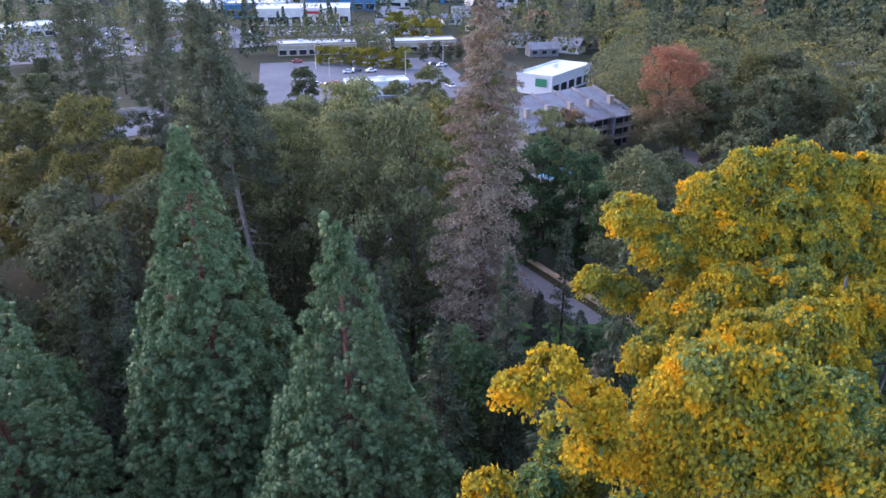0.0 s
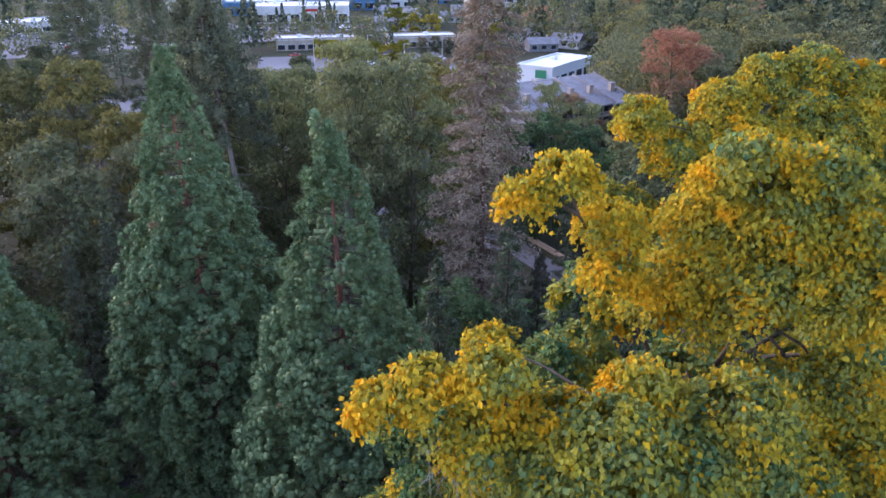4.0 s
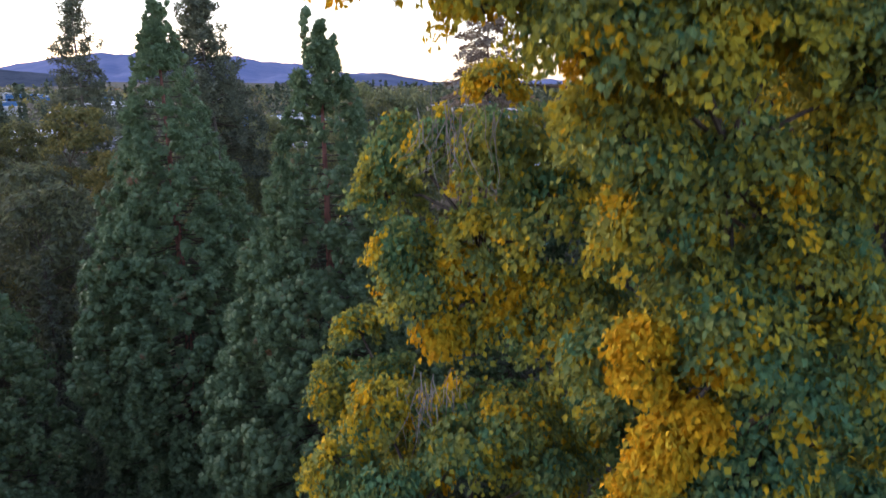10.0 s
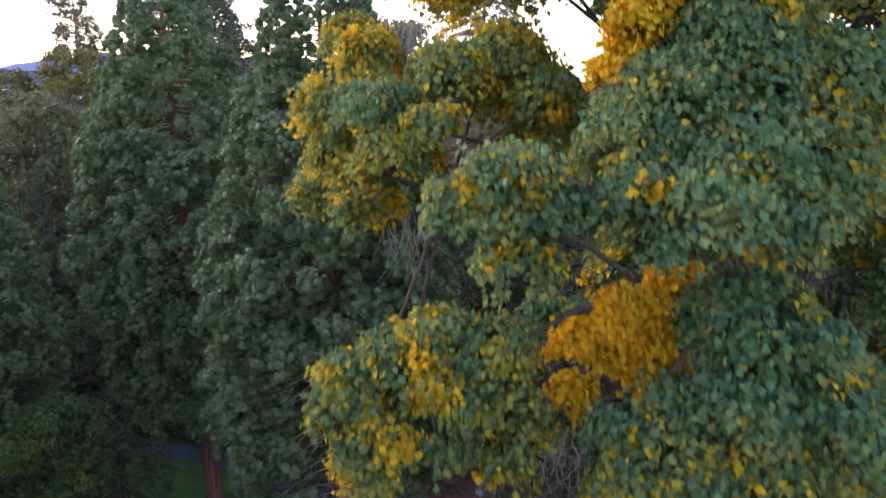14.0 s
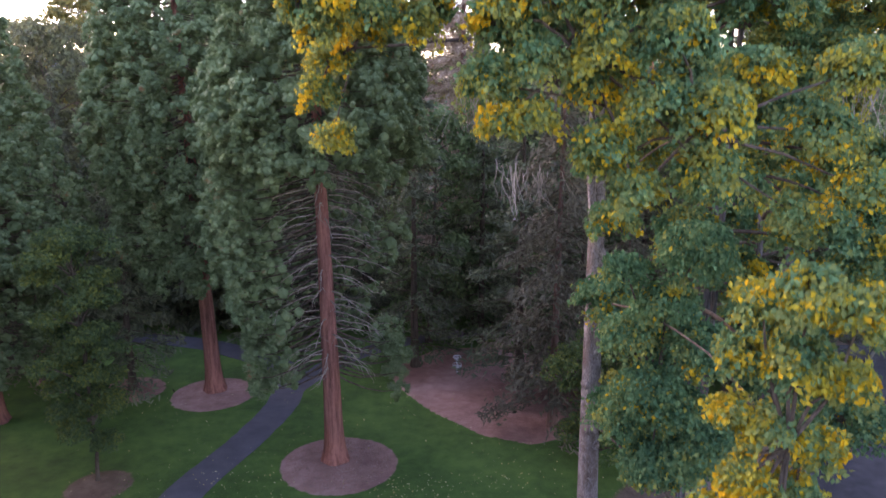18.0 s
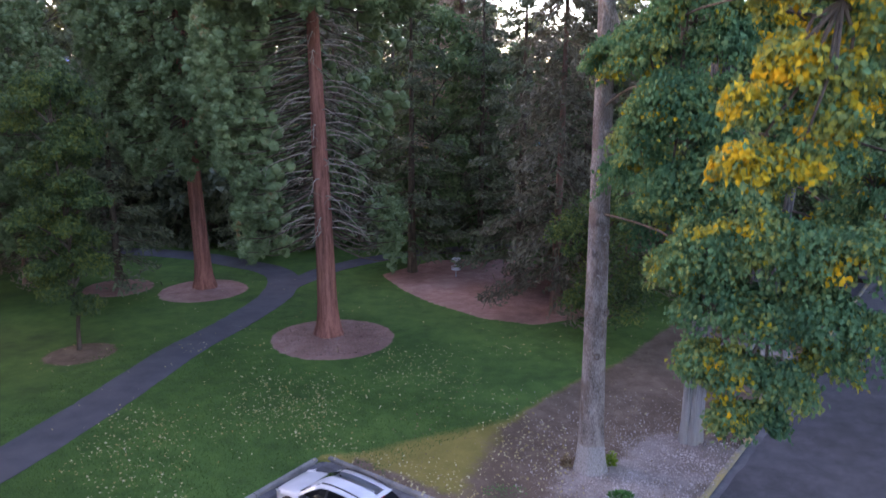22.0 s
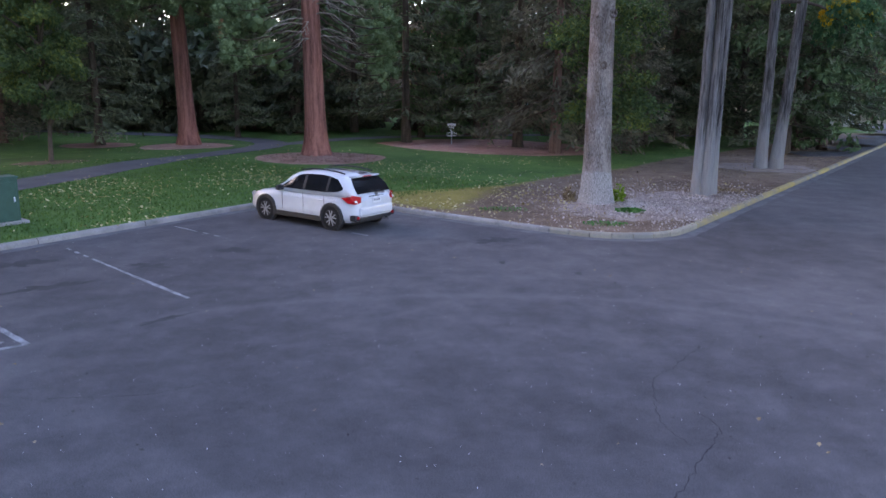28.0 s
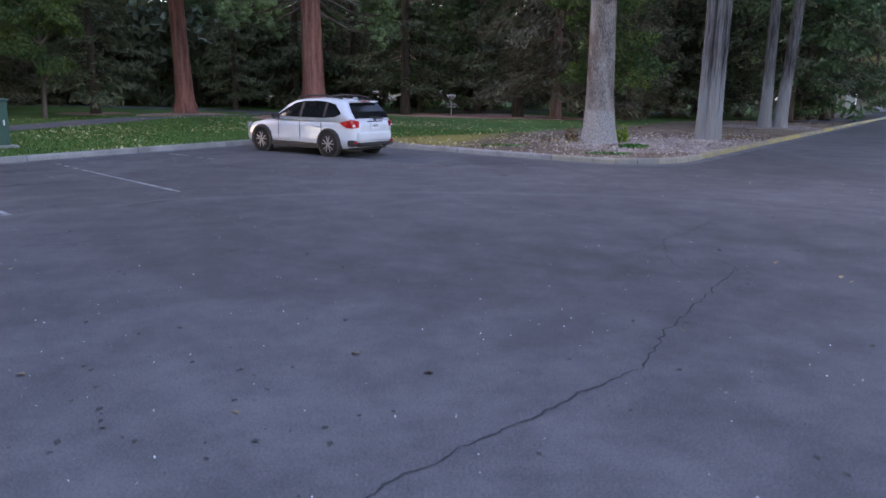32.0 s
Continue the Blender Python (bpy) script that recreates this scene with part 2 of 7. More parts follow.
B_GREY = surface("pale_grey_bark", (0.028, 0.025, 0.025), (0.235, 0.22, 0.215), 1.2, 5.0, 0.95, 0, 0.05, 1.0, 0.12, (4.5, 4.5, 0.35), 0.0, (2.2, (0.30, 0.29, 0.285)), 0.5)
B_DARK = surface("dark_bark", (0.05, 0.038, 0.03), (0.15, 0.115, 0.09), 2, 14, 0.9, 0, 0.1, 0.8, 0.04, (3, 3, 0.5))
B_PALE = surface("pale_dead_wood", (0.17, 0.135, 0.11), (0.44, 0.37, 0.31), 3, 20, 0.85, 0, 0.1, 0.3, 0.01)
B_PINE = surface("grey_pine_bark", (0.13, 0.105, 0.09), (0.33, 0.28, 0.245), 2, 14, 0.9, 0, 0.1, 0.8, 0.04, (3, 3, 0.5))
B_FIR = surface("reddish_fir_bark", (0.11, 0.065, 0.05), (0.26, 0.16, 0.13), 2, 14, 0.9, 0, 0.1, 0.8, 0.04, (3, 3, 0.5))
CONCRETE = surface("worn_concrete", (0.13, 0.124, 0.118), (0.30, 0.285, 0.27), 1.2, 30, 0.85, 0, 0.2, 0.3, 0.006, None, 0.12)
KERB_YELLOW = surface("worn_yellow_paint", (0.19, 0.175, 0.145), (0.38, 0.28, 0.085), 1.1, 25, 0.75, 0, 0.3, 0.3, 0.004, None, 0.2)
KERB_TAN = surface("faded_kerb_paint", (0.18, 0.17, 0.155), (0.32, 0.28, 0.20), 1.1, 25, 0.8, 0, 0.3, 0.3, 0.004, None, 0.1)
LINE_PAINT = surface("worn_white_paint", (0.09, 0.09, 0.095), (0.36, 0.36, 0.37), 3.0, 30, 0.8, 0, 0.3, 0.2, 0.004)
CHIPS = surface("wood_chips", (0.22, 0.13, 0.105), (0.46, 0.31, 0.255), 1.5, 18, 0.95, 0, 0.05, 0.8, 0.03)


# ---------- mesh building ----------
class Buf:
    """Gathers vertices and faces, then makes one mesh."""

    def __init__(self):
        self.v, self.q, self.t, self.n = [], [], [], 0

    def add(self, v, quads=None, tris=None):
        v = np.asarray(v, float).reshape(-1, 3)
        if quads is not None and len(quads):
            self.q.append(np.asarray(quads, np.int64).reshape(-1, 4) + self.n)
        if tris is not None and len(tris):
            self.t.append(np.asarray(tris, np.int64).reshape(-1, 3) + self.n)
        self.v.append(v)
        self.n += len(v)
        return self

    def mesh(self, name, smooth=False):
        me = bpy.data.meshes.new(name)
        v = np.concatenate(self.v)
        q = np.concatenate(self.q) if self.q else np.zeros((0, 4), np.int64)
        t = np.concatenate(self.t) if self.t else np.zeros((0, 3), np.int64)
        me.vertices.add(len(v))
        me.vertices.foreach_set("co", v.astype(np.float32).ravel())
        me.loops.add(q.size + t.size)
        me.loops.foreach_set("vertex_index", np.concatenate([q.ravel(), t.ravel()]).astype(np.int32))
        tot = np.concatenate([np.full(len(q), 4), np.full(len(t), 3)]).astype(np.int32)
        me.polygons.add(len(tot))
        me.polygons.foreach_set("loop_start", (np.cumsum(tot) - tot).astype(np.int32))
        me.polygons.foreach_set("loop_total", tot)
        me.polygons.foreach_set("use_smooth", np.full(len(tot), smooth))
        me.update(calc_edges=True)
        return me


def part(name, data, mat, parent, label="", smooth=False):
    """One mesh object under a thing or a part."""
    if isinstance(data, Buf):
        data = data.mesh(name, smooth)
    elif isinstance(data, bmesh.types.BMesh):
        bm, data = data, bpy.data.meshes.new(name)
        for f in bm.faces:
            f.smooth = smooth
        bm.to_mesh(data)
        bm.free()
    ob = new(name, data)
    if mat and not data.materials:
        data.materials.append(mat)
    if parent is not None:
        ob.parent = parent
    if label:
        ob["label"] = label
    return ob


def thing(name, m, label, category, group="", kind=""):
    ob = new(name)
    ob.matrix_world = m
    ob.empty_display_size = 0.2
    return tagged(ob, label, category, group, kind)


def unit(v):
    return v / np.maximum(np.linalg.norm(v, axis=-1, keepdims=True), 1e-9)


def tube(buf, pts, radii, sides=6, flute=0.0):
    """A tapered round bar along a line of points."""
    pts, radii = np.asarray(pts, float), np.asarray(radii, float)
    tan = unit(np.gradient(pts, axis=0))
    ref = np.where(np.abs(tan[:, 2:3]) > 0.85, np.array([[1.0, 0, 0]]), np.array([[0, 0, 1.0]]))
    if np.abs(tan[:, 2]).mean() > 0.6:
        ref = np.tile([[1.0, 0, 0]], (len(pts), 1))
    a = unit(np.cross(ref, tan))
    b = np.cross(tan, a)
    ang = np.linspace(0, 2 * np.pi, sides, endpoint=False)
    rr = radii[:, None] * (1 + flute * np.cos(ang * 5 + 0.7)[None, :] * (radii / radii.max())[:, None] ** 2)
    v = pts[:, None, :] + rr[:, :, None] * (np.cos(ang)[None, :, None] * a[:, None, :] + np.sin(ang)[None, :, None] * b[:, None, :])
    k, s = len(pts), sides
    i, j = np.meshgrid(np.arange(k - 1), np.arange(s), indexing="ij")
    q = np.stack([i * s + j, i * s + (j + 1) % s, (i + 1) * s + (j + 1) % s, (i + 1) * s + j], -1).reshape(-1, 4)
    buf.add(v.reshape(-1, 3), q)


def leaves(buf, rng, centres, dirs, length, width, fold=0.25, jitter=0.35, face=None):
    """Leaf blades at centres, pointing along dirs: kite-shaped, slightly folded."""
    n = len(centres)
    d = unit(dirs + rng.normal(0, jitter, (n, 3)))
    side = unit(np.cross(d, rng.normal(0, 1, (n, 3)) if face is None else face + rng.normal(0, 0.55, (n, 3))))
    up = np.cross(side, d)
    L = (length * rng.uniform(0.65, 1.35, n))[:, None]
    W = (width * rng.uniform(0.65, 1.35, n))[:, None]
    v = np.stack([centres - d * L * 0.5, centres + side * W * 0.5 + up * W * fold, centres + d * L * 0.5, centres - side * W * 0.5 + up * W * fold], 1)
    buf.add(v.reshape(-1, 3), np.arange(4 * n).reshape(n, 4))


def ball(rng, n):
    return unit(rng.normal(0, 1, (n, 3)))


def bole(h, r0, r1, flare, lean=(0, 0), steps=14, wob=0.15, rng=None):
    """Points and radii of a trunk."""
    z = np.linspace(0, 1, steps) ** 1.5
    rng = rng or np.random.default_rng(1)
    off = np.cumsum(rng.normal(0, wob / steps, (steps, 2)), axis=0) * (z[:, None] > 0.02)
    pts = np.column_stack([lean[0] * z + off[:, 0], lean[1] * z + off[:, 1], z * h - 0.15])
    rad = r0 + (r1 - r0) * z + flare * np.exp(-z * h / 0.7)
    return pts, rad


# ---------- trees ----------
ICO = bmesh.new()
bmesh.ops.create_icosphere(ICO, subdivisions=1, radius=1)
ICO_V = np.array([v.co[:] for v in ICO.verts])
ICO_F = np.array([[v.index for v in f.verts] for f in ICO.faces])
ICO.free()


def sequoia(name, m, h, reach, low, seed, label, bare=None, lean=0.0, fine=1.0):
    """A giant sequoia: fluted red bole and a close cone of plumes, each a handful of upturned tufts.
    bare: heights between which the limbs towards the open lawn are dead."""
    rng = np.random.default_rng(seed)
    t = thing(name, m, label, "tree", "giant sequoias")
    tr = Buf()
    pts, rad = bole(h * 0.985, 0.56, 0.03, 0.42, (lean, 0), 24, 0.1, rng)
    tube(tr, pts, rad, 20, 0.07)
    part("trunk", tr, B_SEQ, t, "red-brown fibrous trunk, flared at the foot", True)
    crown, limbs = Buf(), Buf()
    up = np.array([0, 0, 1.0])
    z, i = low, 0
    while z < h - 0.15:
        env = min(0.315 * (h - z) + 0.12, reach) * min(1.0, 0.66 + (z - low) / 24)
        f = (z - low) / (h - low)
        z += (1.75 * fine if env > 1.2 else 0.45 + 0.5 * env) / (2 * np.pi * max(env, 0.25)) * (0.9 if env > 1.2 else 0.7)
        az = i * 2.39996 + rng.normal(0, 0.2)
        i += 1
        side = (az + np.pi) % (2 * np.pi) - np.pi
        ln = env * (1 + 0.13 * noise.noise((math.cos(az) * 1.7 + seed, math.sin(az) * 1.7, z * 0.33))) * rng.uniform(0.92, 1.04)
        out = np.array([math.cos(az), math.sin(az), 0.0])
        tang = np.array([-out[1], out[0], 0])
        a = np.array([lean * z / h, 0, z])
        if bare and bare[0] < z < bare[1] and -2.45 < side < (0.8 if z > bare[0] + 3 else 0.2) and not (z < bare[0] + 3.4 and -0.12 < side):
            continue
        sag = -0.34 * (1 - f) ** 1.5 * ln
        s = np.linspace(0, 1, 5)[:, None]
        line = a + out * ln * s + up * (sag * np.sin(s * np.pi * 0.62) + 0.2 * ln * f * s ** 2)
        tube(limbs, line, 0.065 * (1 - f * 0.6) * (1 - s[:, 0] * 0.75), 4)
        hidden = 0.5 < side < 2.65
        wide = 0.26 + 0.05 * env
        many = 2 if hidden else (2 if env < 0.8 else 4 if env < 2.2 else 5)
        for k in range(min(many, 3) if bare and z < bare[1] and -0.6 < side < 1.2 else many):
            u = (1.0, 0.94, 0.86, 0.7, 0.5)[k] + rng.normal(0, 0.03)
            c = a + (line[-1] - a) * u + up * (np.interp(u, s[:, 0], line[:, 2]) - (a + (line[-1] - a) * u)[2])
            c = c + tang * rng.normal(0, 0.42 * min(env, 1.6) * 0.5) * (k > 0) + up * rng.normal(0.05, 0.26) * (k > 0)
            Rp = wide * rng.uniform(0.8, 1.25) * (1.35 if hidden or k > 3 else 1.0)
            nt = 4 if hidden or k > 3 else 9
            d = unit(ball(rng, nt) + out * 0.75 + up * 0.45)
            q = c + d * Rp * rng.uniform(0.55, 0.95, (nt, 1)) * np.array([1, 1, 1.15])
            r = Rp * rng.uniform(0.34, 0.50, nt) * (1.3 if hidden or k > 3 else 1.0)
            near = z < 19
            v = q[:, None, :] + ICO_V[None] * ((0.78 if near else 0.84) * r)[:, None, None] * rng.uniform(0.62, 1.2, (nt, len(ICO_V), 1))
            crown.add(v.reshape(-1, 3), None, (ICO_F[None] + (np.arange(nt) * len(ICO_V))[:, None, None]).reshape(-1, 3))
            nb = 4 if hidden else int((13 if near else 11) / fine)
            dd = np.repeat(d, nb, axis=0)
            bd = unit(ball(rng, nt * nb) + dd * 0.9 + up * 0.2)
            leaves(crown, rng, np.repeat(q, nb, axis=0) + bd * np.repeat(r, nb)[:, None] * rng.uniform(0.6, 1.15, (nt * nb, 1)), bd * 0.8 + out * 0.2 + up * (0.15 if near else 0.5), 0.2 if near else 0.18, 0.038, 0.3, 0.25, bd * 0.7 + dd * 0.2)
    # the leader, clothed to its tip
    for k in range(46):
        zz = h - 3.4 + 3.5 * k / 45
        w = 0.10 * (h + 0.25 - zz) + 0.05
        d = unit(ball(rng, 5) * np.array([1, 1, 0.6]) + up * 0.5)
        q = np.array([lean * zz / h, 0, zz]) + d * w
        v = q[:, None, :] + ICO_V[None] * (0.10 + 0.3 * w) * rng.uniform(0.6, 1.2, (5, len(ICO_V), 1))
        crown.add(v.reshape(-1, 3), None, (ICO_F[None] + (np.arange(5) * len(ICO_V))[:, None, None]).reshape(-1, 3))
        dd = np.repeat(d, 8, axis=0)
        leaves(crown, rng, np.repeat(q, 8, axis=0) + unit(ball(rng, 40) + dd) * (0.12 + 0.35 * w), dd + up * 0.6, 0.16, 0.06, 0.2, 0.4)
    if bare:
        # dead limbs: pale, arching a little downwards, in pairs of sides up the bole
        twigs = Buf()
        for k in range(62):
            zz = bare[0] + 0.6 + (bare[1] - bare[0] - 0.8) * (k + rng.uniform(0, 1)) / 62
            az = (-0.15 + rng.normal(0, 0.32)) if k % 2 else (-2.75 + rng.normal(0, 0.35))
            if k % 5 == 0:
                az = rng.uniform(-2.3, -0.6)
            out = np.array([math.cos(az), math.sin(az), 0.0])
            ln = rng.uniform(1.9, 3.3) * (0.75 + 0.25 * math.sin(math.pi * (zz - bare[0]) / (bare[1] - bare[0]))) * (0.7 if k % 5 == 0 else 1.0)
            s = np.linspace(0, 1, 8)[:, None]
            line = np.array([lean * zz / h, 0, zz]) + out * (0.45 + ln * s) + up * ((0.10 * s - 0.42 * s ** 2) * ln) + np.cumsum(rng.normal(0, 0.035, (8, 3)), axis=0)
            dead = Buf()
            tube(dead, line, 0.034 * (1 - s[:, 0] * 0.8) + 0.004, 4)
            for q in range(6):
                p = line[2 + q % 6]
                e = p + out * rng.uniform(0.2, 0.6) + np.array([-out[1], out[0], 0]) * rng.normal(0, 0.35) + up * rng.uniform(-0.55, -0.05)
                tube(twigs, [p, (p + e) / 2 + rng.normal(0, 0.06, 3), e], [0.014, 0.011, 0.005], 3)
            part("dead_branch", dead, B_PALE, t)
        tagged(part("dead_twigwork", twigs, B_PALE, t), kind="stuff")
    tagged(part("branchwork", limbs, B_DARK, t), kind="stuff")
    part("crown", crown, F_SEQ, t, "blue-green rounded tufts of needles")
    return t


def broadleaf(name, h, spread, low, seed, label, leafmat, barkmat=None, lobes=26, per=420, leaf=0.34, r0=0.32, droop=0.5, m=None, shape=1.0, category="tree", group="", lobe_r=0.36):
    """A broad-leaved tree: bole, forked limbs, and lobes of loose leaf clumps with gaps between."""
    rng = np.random.default_rng(seed)
    t = thing(name, m or Matrix(), label, category, group)
    tr = Buf()
    pts, rad = bole(h * 0.8, r0, 0.05, r0 * 0.5, (rng.normal(0, .6), rng.normal(0, .6)), 14, 0.5, rng)
    tube(tr, pts, rad, 10)
    part("trunk", tr, barkmat or B_DARK, t, "", True)
    limbs, crown = Buf(), Buf()
    for i in range(lobes):
        f = (i + 0.5) / lobes
        z = low + (h - low) * f
        env = spread * max(0.12, math.sin(math.pi * (0.12 + 0.80 * f ** shape))) ** 0.75
        az = i * 2.39996 + rng.normal(0, 0.3)
        rr = env * rng.uniform(0.35, 0.85)
        c = np.array([math.cos(az) * rr, math.sin(az) * rr, min(z + rng.normal(0, 0.4), h - 1)])
        base = pts[np.argmin(np.abs(pts[:, 2] - max(low * 0.7, c[2] - rr * 0.7)))]
        mid = (base + c) / 2 + np.array([0, 0, 0.08 * rr])
        tube(limbs, [base, mid, c], [0.12 * (1 - f * 0.6), 0.08 * (1 - f * 0.5), 0.02], 5)
        R = spread * lobe_r * rng.uniform(0.75, 1.2)
        ncl = 14
        cb = ball(rng, ncl)
        cb[:, 2] = np.abs(cb[:, 2]) * 0.9 - 0.25
        cc = c + cb * R * rng.uniform(0.55, 1.0, (ncl, 1)) * np.array([1, 1, 0.85])
        k = per // ncl
        for p in cc:
            b = ball(rng, k)
            q = p + b * R * 0.38 * rng.uniform(0.45, 1.0, (k, 1)) * np.array([1.1, 1.1, 0.9])
            leaves(crown, rng, q, b * 0.6 + np.array([0, 0, -droop]), leaf, leaf * 0.62, 0.25, 0.4, b * 0.9 + (p - c) / R * 0.5 + np.array([0, 0, 0.25]))
    tagged(part("branchwork", limbs, barkmat or B_DARK, t), kind="stuff")
    part("crown", crown, leafmat, t)
    return t


def conifer(name, h, reach, low, seed, label, leafmat, barkmat=None, per=70, blade=0.42, r0=0.34, droop=0.35, m=None, density=3.4, category="tree", power=0.8, lean=(0, 0)):
    """A fir or spruce: straight bole, whorls of drooping limbs hung with needle sprays."""
    rng = np.random.default_rng(seed)
    t = thing(name, m or Matrix(), label, category)
    tr = Buf()
    pts, rad = bole(h * 0.99, r0, 0.02, r0 * 0.4, lean, 14, 0.2, rng)
    tube(tr, pts, rad, 9)
    part("trunk", tr, barkmat or B_DARK, t, "", True)
    limbs, crown = Buf(), Buf()
    n = int((h - low) * density)
    for i in range(n):
        f = (i + rng.uniform(0, 1)) / n
        z = low + (h - low) * f
        az = i * 2.39996 + rng.normal(0, 0.3)
        ln = (reach * (1 - f) ** power + 0.3) * rng.uniform(0.6, 1.15)
        out = np.array([math.cos(az), math.sin(az), 0.0])
        x0 = np.array([np.interp(z, pts[:, 2], pts[:, 0]), np.interp(z, pts[:, 2], pts[:, 1]), z])
        s = np.linspace(0, 1, 4)[:, None]
        line = x0 + out * ln * s + np.array([0, 0, 1.0]) * (-droop * ln * s ** 1.3 + 0.18 * ln * s ** 2)
        tube(limbs, line, 0.05 * (1 - s[:, 0] * 0.8) * (1.2 - f), 3)
        k = max(8, int(per * (0.35 + 0.65 * ln / reach)))
        u = rng.uniform(0.18, 1.0, k)[:, None] ** 0.8
        tang = np.array([-out[1], out[0], 0])
        wdt = 0.26 * ln * np.sin(np.clip(u, 0, 1) * 2.6) + 0.1
        p = x0 + out * ln * u + np.array([0, 0, 1.0]) * (-droop * ln * u ** 1.3 + 0.18 * ln * u ** 2) + tang * rng.normal(0, 0.6, (k, 1)) * wdt
        p[:, 2] += rng.normal(-0.12, 0.14, k)
        leaves(crown, rng, p, out * 0.6 + tang * rng.normal(0, 0.6, (k, 1)) + np.array([0, 0, -0.35]), blade, blade * 0.3, 0.3, 0.35, np.array([0, 0, 0.8]) + out * 0.5)
    tagged(part("branchwork", limbs, B_FIR if leafmat is F_BROWN else B_DARK, t), kind="stuff")
    part("crown", crown, leafmat, t)
    return t


def pine(name, h, seed, label, low=0.45, r0=0.42, lean=(0, 0), m=None, reach=4.5, dens=1.0):
    """A tall thin pine: bare bole with dead stubs, and an open top of needle balls."""
    rng = np.random.default_rng(seed)
    t = thing(name, m or Matrix(), label, "tree")
    tr = Buf()
    pts, rad = bole(h, r0, 0.05, r0 * 0.4, lean, 16, 0.4, rng)
    tube(tr, pts, rad, 10)
    part("trunk", tr, B_PINE, t, "", True)
    limbs, crown, stubs = Buf(), Buf(), Buf()
    at = lambda z: np.array([np.interp(z, pts[:, 2], pts[:, 0]), np.interp(z, pts[:, 2], pts[:, 1]), z])
    for i in range(int(34 * dens)):
        z = h * rng.uniform(0.3, low + 0.1)
        az = rng.uniform(0, 6.28)
        ln = rng.uniform(1.2, 3.6)
        a = at(z)
        o = np.array([math.cos(az), math.sin(az), -0.15]) * ln
        tube(stubs, [a, a + o * 0.5 + rng.normal(0, .2, 3), a + o + rng.normal(0, .3, 3) - np.array([0, 0, .3])], [0.05, 0.03, 0.008], 4)
    n = int(64 * dens)
    for i in range(n):
        f = (i + rng.uniform(0, 1)) / n
        z = h * (low + (1 - low) * f)
        az = i * 2.39996 + rng.normal(0, 0.4)
        ln = reach * (0.35 + 0.65 * math.sin(math.pi * (0.25 + 0.7 * f))) * (1.08 - f * 0.75) * rng.uniform(0.5, 1.15)
        o = np.array([math.cos(az), math.sin(az), 0.18 - 0.5 * (1 - f)])
        a = at(z)
        tube(limbs, [a, a + o * ln * 0.5, a + o * ln + np.array([0, 0, 0.15 * ln])], [0.07, 0.045, 0.015], 4)
        for u in np.linspace(0.45, 1.0, max(2, int(ln * 1.1))):
            for w in range(2):
                c = a + o * ln * u + rng.normal(0, 0.33, 3) + np.array([0, 0, 0.12 * ln * u])
                k = 40
                b = ball(rng, k)
                leaves(crown, rng, c + b * 0.62 * rng.uniform(0.3, 1.1, (k, 1)), b + np.array([0, 0, .3]), 0.5, 0.15, 0.2, 0.3)
    tagged(part("branchwork", limbs, B_DARK, t), kind="stuff")
    tagged(part("dead_branchwork", stubs, B_PALE, t, "bare grey dead branches"), kind="stuff")
    part("crown", crown, F_PINE, t)
    return t


def fall(x, y):
    """How far the park lies below the car park: it sinks gently towards the woods."""
    return -0.45 * np.clip((y - 33 + np.maximum(0, -8 - x) * 0.9) / 14, 0, 1)


def place(x, y, z=None, rz=0.0, s=1.0, sz=None):
    z = 0.1 + float(fall(x, y)) if z is None else z
    return Matrix.LocRotScale((x, y, z), Euler((0, 0, rz)), (s, s, sz or s))


def put(proto, x, y, rz=0.0, s=1.0, sz=None, label=""):
    """A copy of a tree at a place, turned and sized."""
    c = copy_thing(proto, Matrix())
    c.matrix_basis = place(x, y, None, rz, s, sz)
    if label:
        c["label"] = label
    return c

# ---------- ground, lot, lawn, kerb ----------
def smooth_line(pts, step=0.5):
    """A soft curve through points (Catmull-Rom)."""
    p = np.asarray(pts, float)
    p = np.vstack([2 * p[0] - p[1], p, 2 * p[-1] - p[-2]])
    out = []
    for i in range(1, len(p) - 2):
        k = max(2, int(np.linalg.norm(p[i + 1] - p[i]) / step))
        for u in np.linspace(0, 1, k, endpoint=False):
            out.append(0.5 * (2 * p[i] + (p[i + 1] - p[i - 1]) * u + (2 * p[i - 1] - 5 * p[i] + 4 * p[i + 1] - p[i + 2]) * u ** 2 + (3 * p[i] - p[i - 1] - 3 * p[i + 1] + p[i + 2]) * u ** 3))
    out.append(p[-2])
    return np.array(out)


KERB_LEFT = [(-26.6, -15.7), (-2.6, 18.7)]
KERB_MID = [(-2.25, 18.8), (5.2, 13.42)]
KERB_BEND = smooth_line([(5.2, 13.42), (6.4, 12.78), (7.6, 12.72), (8.7, 13.2), (9.6, 14.3)], 0.25)
KERB_ROAD = [(9.6, 14.3), (47.0, 63.5)]
edge = np.vstack([KERB_LEFT, KERB_MID, KERB_BEND[1:], KERB_ROAD[1:]])
park = np.vstack([edge, [(47, 200), (-120, 200), (-120, -15.7)]])


def inside(poly, x, y):
    r = np.zeros(x.shape, bool)
    for (x0, y0), (x1, y1) in zip(poly, np.roll(poly, -1, axis=0)):
        hit = (y0 > y) != (y1 > y)
        r ^= hit & (x < (x1 - x0) * (y - y0) / (y1 - y0 + 1e-12) + x0)
    return r


